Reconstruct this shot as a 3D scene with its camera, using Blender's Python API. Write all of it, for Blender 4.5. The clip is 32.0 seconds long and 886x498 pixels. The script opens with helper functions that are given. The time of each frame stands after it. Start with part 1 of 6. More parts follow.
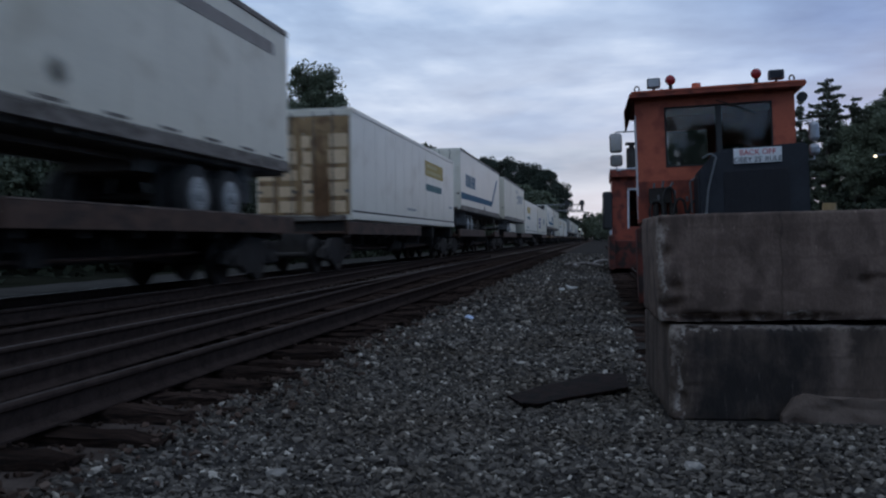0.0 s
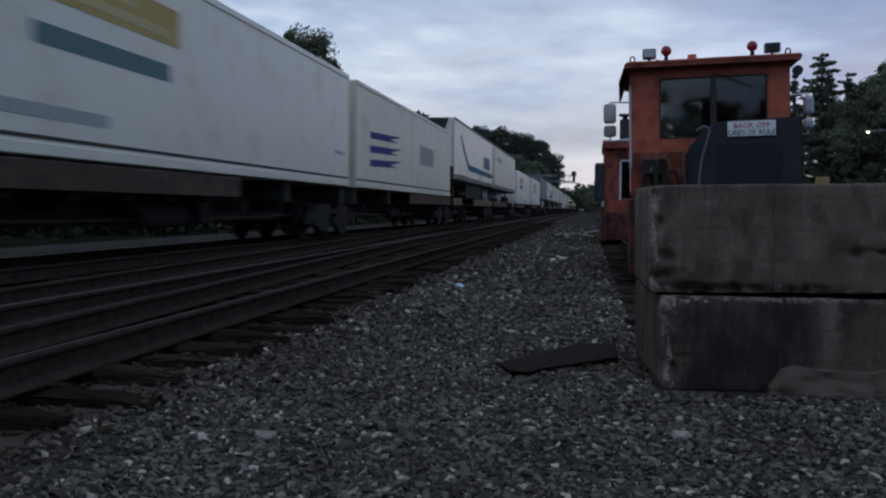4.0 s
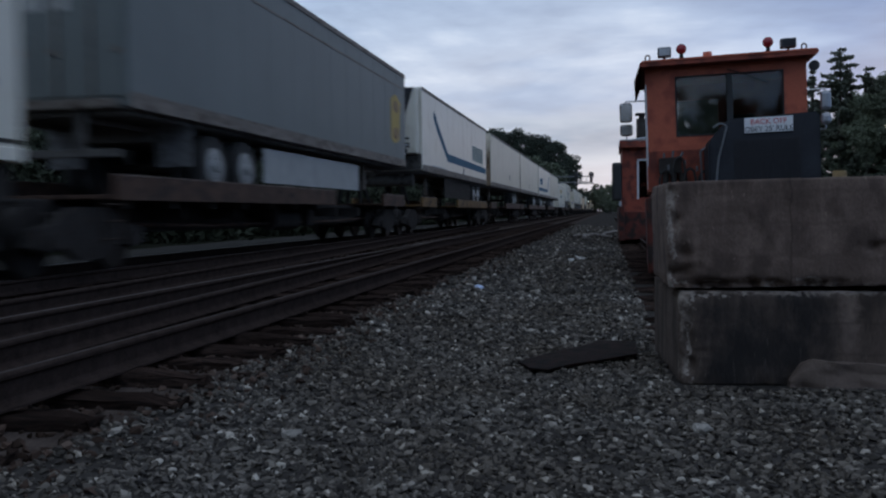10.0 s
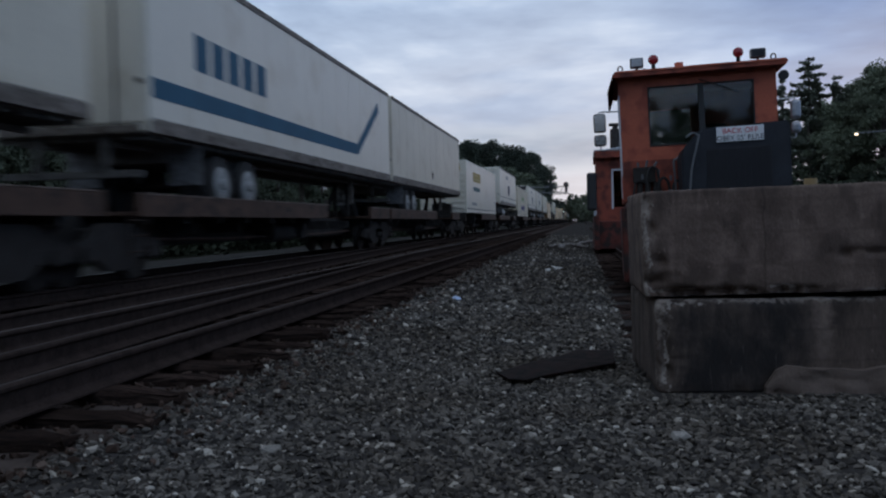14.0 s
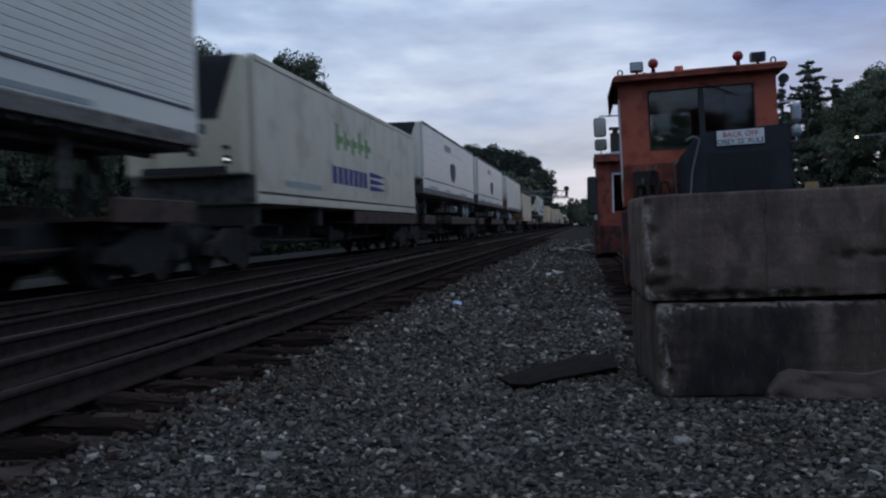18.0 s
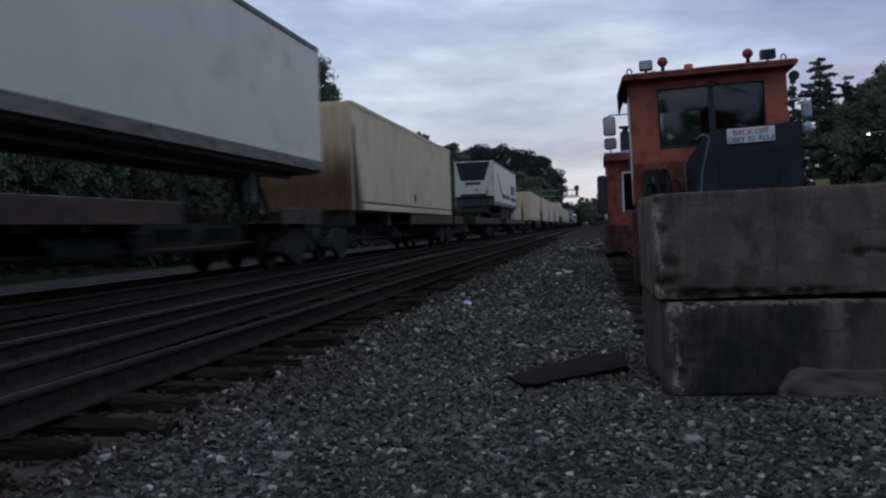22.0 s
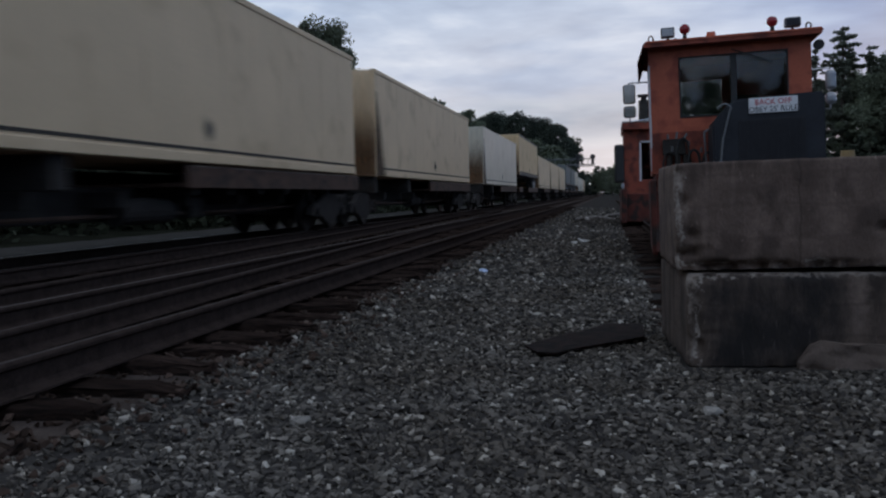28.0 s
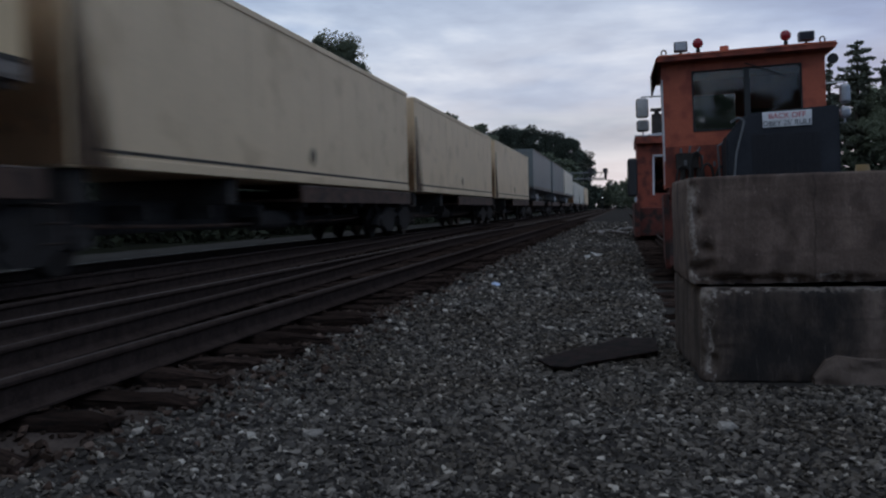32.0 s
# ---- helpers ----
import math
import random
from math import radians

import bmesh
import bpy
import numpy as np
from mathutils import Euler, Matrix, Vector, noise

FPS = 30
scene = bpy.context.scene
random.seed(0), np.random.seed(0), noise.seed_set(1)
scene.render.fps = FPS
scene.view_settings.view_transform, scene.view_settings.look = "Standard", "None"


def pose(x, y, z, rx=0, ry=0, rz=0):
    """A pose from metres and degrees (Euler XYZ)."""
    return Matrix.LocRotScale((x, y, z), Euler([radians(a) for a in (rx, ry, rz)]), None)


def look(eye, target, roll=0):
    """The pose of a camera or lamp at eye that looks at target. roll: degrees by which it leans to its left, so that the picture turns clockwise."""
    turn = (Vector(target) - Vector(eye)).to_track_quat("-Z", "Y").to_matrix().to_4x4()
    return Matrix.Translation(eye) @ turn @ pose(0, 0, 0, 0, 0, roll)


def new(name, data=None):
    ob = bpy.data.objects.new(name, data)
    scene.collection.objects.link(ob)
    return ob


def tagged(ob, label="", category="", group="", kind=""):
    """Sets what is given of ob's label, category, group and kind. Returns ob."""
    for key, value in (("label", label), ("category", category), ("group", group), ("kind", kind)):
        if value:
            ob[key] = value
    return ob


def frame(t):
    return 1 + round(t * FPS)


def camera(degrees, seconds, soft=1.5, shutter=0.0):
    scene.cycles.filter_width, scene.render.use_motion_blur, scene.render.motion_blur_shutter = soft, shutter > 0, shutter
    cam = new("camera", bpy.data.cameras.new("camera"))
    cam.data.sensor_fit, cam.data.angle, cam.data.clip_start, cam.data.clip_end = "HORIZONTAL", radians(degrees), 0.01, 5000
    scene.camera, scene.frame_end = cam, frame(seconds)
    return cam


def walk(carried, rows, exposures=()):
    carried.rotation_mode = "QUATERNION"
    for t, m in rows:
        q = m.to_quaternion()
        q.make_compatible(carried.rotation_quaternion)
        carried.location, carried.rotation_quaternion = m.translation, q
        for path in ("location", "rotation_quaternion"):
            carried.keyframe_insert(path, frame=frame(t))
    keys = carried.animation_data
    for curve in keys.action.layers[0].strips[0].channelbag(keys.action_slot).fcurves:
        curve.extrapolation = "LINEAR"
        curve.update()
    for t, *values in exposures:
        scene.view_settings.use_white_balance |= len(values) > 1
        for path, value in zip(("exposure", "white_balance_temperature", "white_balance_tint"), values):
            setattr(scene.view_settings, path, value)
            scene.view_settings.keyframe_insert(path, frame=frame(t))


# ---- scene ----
cam = camera(54.0, 32.0, soft=2.2, shutter=0.6)
# seconds, eye x y z, yaw, pitch, roll
WAY = [
    (0, 0.001, 0.051, 1.072, 10.06, -0.58, -0.64),
    (0.5, -0.001, 0.052, 1.070, 10.01, -0.62, -0.07),
    (1, 0.000, 0.049, 1.072, 10.14, -0.65, 0.05),
    (1.5, 0.001, 0.056, 1.067, 9.74, -1.30, -0.14),
    (2, -0.002, 0.061, 1.067, 9.41, -1.55, -0.28),
    (2.5, -0.002, 0.061, 1.062, 9.52, -1.87, -0.14),
    (3, -0.008, 0.060, 1.064, 9.52, -2.20, -0.26),
    (3.5, -0.009, 0.068, 1.058, 9.32, -2.72, 0.15),
    (5.5, -0.018, 0.048, 1.059, 10.07, -1.35, 1.15),
    (6, -0.016, 0.040, 1.059, 10.30, -0.95, 1.41),
    (6.5, -0.021, 0.034, 1.056, 10.12, -1.95, 1.54),
    (7, -0.035, 0.026, 1.059, 11.78, -0.17, 0.46),
    (7.5, -0.027, -0.004, 1.052, 11.53, -0.15, -0.70),
    (8, -0.028, 0.009, 1.042, 10.18, -2.47, -1.27),
    (8.5, -0.019, 0.006, 1.040, 10.06, -1.76, -0.93),
    (9, -0.016, -0.002, 1.043, 10.64, -1.37, -0.58),
    (9.5, -0.005, 0.003, 1.041, 10.50, -1.66, -0.68),
    (10, -0.005, 0.002, 1.041, 10.66, -2.40, -0.70),
    (10.5, -0.011, 0.009, 1.038, 10.83, -2.46, -0.88),
    (11, -0.009, 0.004, 1.036, 10.64, -2.19, -1.35),
    (11.5, -0.008, 0.004, 1.038, 10.68, -2.63, -1.17),
    (12, -0.006, 0.005, 1.040, 10.07, -2.05, -1.75),
    (12.5, -0.005, 0.008, 1.038, 9.62, -1.65, -1.69),
    (13, -0.008, -0.000, 1.043, 9.21, -1.61, -1.47),
    (13.5, -0.012, 0.001, 1.043, 9.06, -1.61, -1.37),
    (15.5, 0.006, -0.011, 1.044, 9.24, -1.91, -1.67),
    (16, -0.001, 0.002, 1.043, 8.55, -1.69, -1.75),
    (16.5, -0.004, 0.005, 1.043, 8.33, -1.94, -1.83),
    (17, -0.007, 0.005, 1.043, 8.83, -1.91, -1.33),
    (17.5, -0.008, 0.002, 1.044, 8.78, -1.94, -1.41),
    (18, -0.011, 0.009, 1.045, 9.13, -1.36, -1.63),
    (18.5, -0.009, 0.002, 1.048, 9.09, -1.52, -2.18),
    (19, -0.010, 0.004, 1.047, 8.98, -1.46, -1.75),
    (19.5, -0.006, 0.004, 1.044, 9.07, -1.35, -2.09),
    (20, -0.010, 0.004, 1.044, 9.29, -1.40, -1.87),
    (20.5, -0.002, -0.001, 1.048, 9.51, -1.53, -1.92),
    (21, -0.003, 0.006, 1.043, 10.04, -2.36, -2.36),
    (21.5, 0.000, 0.014, 1.043, 9.69, -1.60, -2.48),
    (22, -0.005, 0.002, 1.044, 9.81, -1.33, -2.00),
    (22.5, -0.012, 0.018, 1.048, 10.58, -1.09, -1.89),
    (23, -0.011, 0.018, 1.045, 11.14, -1.39, -1.99),
    (23.5, -0.016, 0.019, 1.046, 12.07, -1.21, -1.74),
    (24, -0.000, 0.000, 1.050, 12.15, -1.04, -2.20),
    (24.5, -0.013, 0.009, 1.048, 10.82, -2.20, -2.32),
    (25, -0.016, 0.021, 1.046, 10.48, -2.82, -2.16),
    (25.5, -0.018, 0.024, 1.042, 10.55, -2.74, -2.29),
    (27.5, -0.028, 0.026, 1.041, 10.30, -3.38, -1.41),
    (28, -0.038, 0.032, 1.042, 10.79, -3.46, -1.23),
    (28.5, -0.043, 0.039, 1.040, 11.32, -3.27, -0.88),
    (29, -0.049, 0.040, 1.039, 11.58, -3.25, -0.69),
    (29.5, -0.052, 0.035, 1.041, 11.53, -3.41, -0.40),
    (30, -0.054, 0.034, 1.042, 10.48, -3.27, -0.74),
    (30.5, -0.056, 0.032, 1.042, 10.87, -3.25, -0.57),
    (31, -0.058, 0.033, 1.041, 11.12, -3.08, -0.69),
    (31.5, -0.047, 0.029, 1.044, 11.16, -2.59, -0.97),
    (32, -0.040, 0.027, 1.042, 11.59, -2.55, -1.14),
]
walk(cam, [(t, pose(x, y, z, 90 + p, 0, w) @ pose(0, 0, 0, 0, 0, r)) for t, x, y, z, w, p, r in WAY],
     [(0, 0, 6600, 11), (1, 0, 6550, 11), (2, 0, 6650, 11), (3, 0, 6950, 11), (6, 0, 6700, 11), (10, 0, 6800, 11), (11, 0, 7050, 11), (13, 0, 6950, 11), (17, 0, 6700, 11), (21, 0, 6800, 11), (23, 0, 6900, 11), (24, 0, 6700, 11), (25, 0, 6950, 11), (28, 0, 7200, 13), (32, 0, 7200, 13)])

# ---- light: overcast dusk ----
world = bpy.data.worlds.new("dusk")
scene.world = world
world.use_nodes = True


BANK_AT = (0.0, 0.0, 0.0)


def build_sky():
    n, k = world.node_tree.nodes, world.node_tree.links
    n.clear()
    out, bg = n.new("ShaderNodeOutputWorld"), n.new("ShaderNodeBackground")
    sky = n.new("ShaderNodeTexSky")
    sky.sky_type, sky.sun_disc = "NISHITA", False
    sky.sun_elevation, sky.sun_rotation = radians(3), radians(20)
    sky.air_density, sky.dust_density, sky.ozone_density = 1.0, 1.5, 2.0
    dim = n.new("ShaderNodeVectorMath"); dim.operation = "SCALE"; dim.inputs["Scale"].default_value = 0.10
    k.new(sky.outputs[0], dim.inputs[0])
    tc, sep = n.new("ShaderNodeTexCoord"), n.new("ShaderNodeSeparateXYZ")
    k.new(tc.outputs["Generated"], sep.inputs[0])
    # cloud deck: directions laid onto a flat layer overhead
    up = n.new("ShaderNodeMath"); up.operation = "MAXIMUM"; up.inputs[1].default_value = 0.0
    k.new(sep.outputs["Z"], up.inputs[0])
    hi = n.new("ShaderNodeMath"); hi.operation = "ADD"; hi.inputs[1].default_value = 0.11
    k.new(up.outputs[0], hi.inputs[0])
    dx, dy = n.new("ShaderNodeMath"), n.new("ShaderNodeMath")
    dx.operation = dy.operation = "DIVIDE"
    k.new(sep.outputs["X"], dx.inputs[0]); k.new(hi.outputs[0], dx.inputs[1])
    k.new(sep.outputs["Y"], dy.inputs[0]); k.new(hi.outputs[0], dy.inputs[1])
    co = n.new("ShaderNodeCombineXYZ")
    k.new(dx.outputs[0], co.inputs[0]); k.new(dy.outputs[0], co.inputs[1])
    big, fine = n.new("ShaderNodeTexNoise"), n.new("ShaderNodeTexNoise")
    for tex, scale, detail in ((big, 0.8, 5), (fine, 2.6, 7)):
        tex.inputs["Scale"].default_value, tex.inputs["Detail"].default_value = scale, detail
        tex.inputs["Roughness"].default_value = 0.55
        k.new(co.outputs[0], tex.inputs["Vector"])
    big.inputs["Distortion"].default_value = 0.4
    mixn = n.new("ShaderNodeMix"); mixn.data_type = "FLOAT"; mixn.inputs[0].default_value = 0.3
    k.new(big.outputs["Fac"], mixn.inputs[2]); k.new(fine.outputs["Fac"], mixn.inputs[3])
    ramp = n.new("ShaderNodeValToRGB")
    e = ramp.color_ramp.elements
    e[0].position, e[0].color = 0.38, (0.185, 0.258, 0.40, 1)
    e[1].position, e[1].color = 0.62, (0.465, 0.555, 0.69, 1)
    m = ramp.color_ramp.elements.new(0.5); m.color = (0.285, 0.38, 0.54, 1)
    k.new(mixn.outputs[0], ramp.inputs[0])
    # afterglow: paler low in the sky, most of all where the sun went down
    low = n.new("ShaderNodeMapRange")
    for key, v in (("From Min", 0.02), ("From Max", 0.30), ("To Min", 0.55), ("To Max", 0.0)):
        low.inputs[key].default_value = v
    low.interpolation_type = "SMOOTHSTEP"
    k.new(sep.outputs["Z"], low.inputs["Value"])
    west = n.new("ShaderNodeMapRange")
    for key, v in (("From Min", 0.84), ("From Max", 1.0), ("To Min", 0.3), ("To Max", 1.2)):
        west.inputs[key].default_value = v
    k.new(sep.outputs["Y"], west.inputs["Value"])
    lw = n.new("ShaderNodeMath"); lw.operation = "MULTIPLY"; lw.use_clamp = True
    k.new(low.outputs[0], lw.inputs[0]); k.new(west.outputs[0], lw.inputs[1])
    pale = n.new("ShaderNodeMix"); pale.data_type = "RGBA"
    k.new(lw.outputs[0], pale.inputs[0]); k.new(ramp.outputs[0], pale.inputs[6])
    pale.inputs[7].default_value = (0.545, 0.55, 0.60, 1)
    # greyer blue cloud away from where the sun went down
    away, shade = n.new("ShaderNodeMapRange"), n.new("ShaderNodeMix")
    for key, v in (("From Min", 0.985), ("From Max", 0.87), ("To Min", 0.0), ("To Max", 0.2)):
        away.inputs[key].default_value = v
    away.interpolation_type = "SMOOTHSTEP"
    k.new(sep.outputs["Y"], away.inputs["Value"])
    shade.data_type, shade.blend_type = "RGBA", "MULTIPLY"
    shade.inputs[7].default_value = (0.50, 0.60, 0.70, 1)
    k.new(away.outputs[0], shade.inputs[0]); k.new(pale.outputs[2], shade.inputs[6])
    east, veil = n.new("ShaderNodeMapRange"), n.new("ShaderNodeMix")
    for key, v in (("From Min", -0.02), ("From Max", 0.26), ("To Min", 0.0), ("To Max", 0.85)):
        east.inputs[key].default_value = v
    east.interpolation_type = "SMOOTHSTEP"
    k.new(sep.outputs["X"], east.inputs["Value"])
    veil.data_type, veil.blend_type = "RGBA", "MULTIPLY"
    veil.inputs[7].default_value = (0.48, 0.64, 0.84, 1)
    bank, both_ways = n.new("ShaderNodeMapRange"), n.new("ShaderNodeMath")
    for key, v in (("From Min", 0.28), ("From Max", 0.6), ("To Min", 1.0), ("To Max", 0.0)):
        bank.inputs[key].default_value = v
    bank.interpolation_type = "SMOOTHSTEP"
    k.new(sep.outputs["Z"], bank.inputs["Value"])
    both_ways.operation = "MULTIPLY"
    k.new(east.outputs[0], both_ways.inputs[0]); k.new(bank.outputs[0], both_ways.inputs[1])
    k.new(both_ways.outputs[0], veil.inputs[0]); k.new(shade.outputs[2], veil.inputs[6])
    # long blue-grey banks of lower cloud, drawn out level
    flat, lay, streak, cut, banks = n.new("ShaderNodeMapping"), n.new("ShaderNodeTexNoise"), n.new("ShaderNodeMapRange"), n.new("ShaderNodeMix"), n.new("ShaderNodeMath")
    flat.inputs["Scale"].default_value, flat.inputs["Location"].default_value = (2.4, 2.4, 13), BANK_AT
    k.new(tc.outputs["Generated"], flat.inputs[0]); k.new(flat.outputs[0], lay.inputs["Vector"])
    lay.inputs["Scale"].default_value, lay.inputs["Detail"].default_value, lay.inputs["Roughness"].default_value = 1.0, 5, 0.5
    for key, v in (("From Min", 0.48), ("From Max", 0.66), ("To Min", 0.0), ("To Max", 0.6)):
        streak.inputs[key].default_value = v
    streak.interpolation_type = "SMOOTHSTEP"
    k.new(lay.outputs["Fac"], streak.inputs["Value"])
    cut.data_type, cut.blend_type = "RGBA", "MULTIPLY"
    cut.inputs[7].default_value = (0.52, 0.64, 0.80, 1)
    banks.operation = "MULTIPLY"
    k.new(streak.outputs[0], banks.inputs[0]); k.new(bank.outputs[0], banks.inputs[1])
    k.new(banks.outputs[0], cut.inputs[0]); k.new(veil.outputs[2], cut.inputs[6])
    # one darker bank low over the vanishing tracks
    mask = None
    for axis, lo, hi in (("Z", 0.045, 0.075), ("Z", 0.125, 0.09), ("X", -0.22, -0.10), ("X", 0.10, 0.0)):
        side = n.new("ShaderNodeMapRange")
        side.interpolation_type = "SMOOTHSTEP"
        side.inputs["From Min"].default_value, side.inputs["From Max"].default_value = lo, hi
        k.new(sep.outputs[axis], side.inputs["Value"])
        if mask:
            both_sides = n.new("ShaderNodeMath"); both_sides.operation = "MULTIPLY"
            k.new(mask, both_sides.inputs[0]); k.new(side.outputs[0], both_sides.inputs[1])
            mask = both_sides.outputs[0]
        else:
            mask = side.outputs[0]
    torn, low_bank = n.new("ShaderNodeMath"), n.new("ShaderNodeMix")
    torn.operation = "MULTIPLY"
    k.new(mask, torn.inputs[0]); k.new(fine.outputs["Fac"], torn.inputs[1])
    low_bank.data_type, low_bank.blend_type = "RGBA", "MULTIPLY"
    low_bank.inputs[7].default_value = (0.28, 0.40, 0.52, 1)
    k.new(torn.outputs[0], low_bank.inputs[0]); k.new(cut.outputs[2], low_bank.inputs[6])
    both = n.new("ShaderNodeMix"); both.data_type = "RGBA"; both.inputs[0].default_value = 0.93
    k.new(dim.outputs[0], both.inputs[6]); k.new(low_bank.outputs[2], both.inputs[7])
    k.new(both.outputs[2], bg.inputs["Color"])
    bg.inputs["Strength"].default_value = 1.57
    k.new(bg.outputs[0], out.inputs[0])


build_sky()
sun_data = bpy.data.lights.new("sun", "SUN")
sun_data.energy, sun_data.angle, sun_data.color = 0.10, radians(40), (1.0, 0.93, 0.88)
sun = new("sun", sun_data)
sun.matrix_world = look((0, 0, 30), (-12, -34, 10))


# ---- materials ----
def material(name, colour, rough=0.8, metal=0.0, spread=0.25, scale=3.0, fine=40.0, bump=0.2, stain=None, stain_at=0.62, grain=(1, 1, 1), per_object=0.0, gloss=0.5, local=True):
    """Base colour varied at two scales, with stains of their own colour, fine relief and uneven gloss."""
    m = bpy.data.materials.new(name)
    m.use_nodes = True
    n, k = m.node_tree.nodes, m.node_tree.links
    b = n["Principled BSDF"]
    b.inputs["Metallic"].default_value = metal
    b.inputs["Specular IOR Level"].default_value = gloss
    tc, mp = n.new("ShaderNodeTexCoord"), n.new("ShaderNodeMapping")
    mp.inputs["Scale"].default_value = grain
    if local:
        k.new(tc.outputs["Object"], mp.inputs[0])
    else:
        geo = n.new("ShaderNodeNewGeometry")
        k.new(geo.outputs["Position"], mp.inputs[0])
    vec = mp.outputs[0]
    if per_object:
        info, add = n.new("ShaderNodeObjectInfo"), n.new("ShaderNodeVectorMath")
        add.operation = "MULTIPLY_ADD"
        add.inputs[1].default_value = (37, 53, 71)
        k.new(info.outputs["Random"], add.inputs[0]); k.new(vec, add.inputs[2])
        vec = add.outputs[0]
    a, f = n.new("ShaderNodeTexNoise"), n.new("ShaderNodeTexNoise")
    for tex, s in ((a, scale), (f, fine)):
        tex.inputs["Scale"].default_value, tex.inputs["Detail"].default_value, tex.inputs["Roughness"].default_value = s, 5, 0.6
        k.new(vec, tex.inputs["Vector"])
    mix = n.new("ShaderNodeMix"); mix.data_type = "FLOAT"; mix.inputs[0].default_value = 0.4
    k.new(a.outputs["Fac"], mix.inputs[2]); k.new(f.outputs["Fac"], mix.inputs[3])
    ramp = n.new("ShaderNodeValToRGB")
    e = ramp.color_ramp.elements
    e[0].position, e[0].color = 0.32, (*[c * (1 - spread) for c in colour], 1)
    e[1].position, e[1].color = 0.68, (*[min(1, c * (1 + spread)) for c in colour], 1)
    k.new(mix.outputs[0], ramp.inputs[0])
    col = ramp.outputs[0]
    if per_object:
        info2, hue = n.new("ShaderNodeObjectInfo"), n.new("ShaderNodeHueSaturation")
        rng = n.new("ShaderNodeMapRange")
        rng.inputs["To Min"].default_value, rng.inputs["To Max"].default_value = 1 - per_object, 1 + per_object
        k.new(info2.outputs["Random"], rng.inputs["Value"]); k.new(rng.outputs[0], hue.inputs["Value"]); k.new(col, hue.inputs["Color"])
        col = hue.outputs[0]
    if stain:
        st, thr = n.new("ShaderNodeTexNoise"), n.new("ShaderNodeMapRange")
        st.inputs["Scale"].default_value, st.inputs["Detail"].default_value = scale * 1.7, 7
        k.new(vec, st.inputs["Vector"])
        thr.inputs["From Min"].default_value, thr.inputs["From Max"].default_value = stain_at - 0.05, stain_at + 0.09
        k.new(st.outputs["Fac"], thr.inputs["Value"])
        sm = n.new("ShaderNodeMix"); sm.data_type = "RGBA"
        k.new(thr.outputs[0], sm.inputs[0]); k.new(col, sm.inputs[6]); sm.inputs[7].default_value = (*stain, 1)
        col = sm.outputs[2]
    k.new(col, b.inputs["Base Color"])
    rr = n.new("ShaderNodeMapRange")
    rr.inputs["To Min"].default_value, rr.inputs["To Max"].default_value = max(0.02, rough - 0.12), min(1, rough + 0.1)
    k.new(f.outputs["Fac"], rr.inputs["Value"]); k.new(rr.outputs[0], b.inputs["Roughness"])
    if bump:
        bp = n.new("ShaderNodeBump")
        bp.inputs["Strength"].default_value, bp.inputs["Distance"].default_value = bump, 0.02
        k.new(mix.outputs[0], bp.inputs["Height"]); k.new(bp.outputs[0], b.inputs["Normal"])
    return m


def glow(name, colour, power):
    m = bpy.data.materials.new(name)
    m.use_nodes = True
    b = m.node_tree.nodes["Principled BSDF"]
    b.inputs["Base Color"].default_value = (*colour, 1)
    b.inputs["Emission Color"].default_value = (*colour, 1)
    b.inputs["Emission Strength"].default_value = power
    return m


def island_stone(name, dark, mid, pale):
    """Crushed stone: each piece takes its own grey."""
    m = material(name, mid, 0.85, spread=0.25, scale=9, fine=70, bump=0.35, local=False, gloss=0.1)
    n, k = m.node_tree.nodes, m.node_tree.links
    geo, ramp, mul = n.new("ShaderNodeNewGeometry"), n.new("ShaderNodeValToRGB"), n.new("ShaderNodeMix")
    e = ramp.color_ramp.elements
    e[0].position, e[0].color = 0.0, (*dark, 1)
    e[1].position, e[1].color = 1.0, (*pale, 1)
    for at, c in ((0.55, mid), (0.92, [v * 1.45 for v in mid]), (0.975, pale)):
        q = ramp.color_ramp.elements.new(at); q.color = (*c, 1)
    k.new(geo.outputs["Random Per Island"], ramp.inputs[0])
    b = n["Principled BSDF"]
    old = b.inputs["Base Color"].links[0].from_socket
    mul.data_type, mul.blend_type = "RGBA", "MULTIPLY"
    mul.inputs[0].default_value = 0.6
    bright = n.new("ShaderNodeHueSaturation"); bright.inputs["Value"].default_value = 1 / max(mid)
    k.new(old, bright.inputs["Color"])
    k.new(ramp.outputs[0], mul.inputs[6]); k.new(bright.outputs[0], mul.inputs[7])
    # dirtier and cleaner patches, a stride across
    dirt, lift, soil = n.new("ShaderNodeTexNoise"), n.new("ShaderNodeMapRange"), n.new("ShaderNodeMix")
    dirt.inputs["Scale"].default_value, dirt.inputs["Detail"].default_value = 0.9, 4
    k.new(geo.outputs["Position"], dirt.inputs["Vector"])
    for key, v in (("From Min", 0.36), ("From Max", 0.62), ("To Min", 0.75), ("To Max", 0.0)):
        lift.inputs[key].default_value = v
    k.new(dirt.outputs["Fac"], lift.inputs["Value"])
    soil.data_type, soil.blend_type = "RGBA", "MULTIPLY"
    soil.inputs[7].default_value = (0.62, 0.57, 0.52, 1)
    k.new(lift.outputs[0], soil.inputs[0]); k.new(mul.outputs[2], soil.inputs[6])
    k.new(soil.outputs[2], b.inputs["Base Color"])
    return m


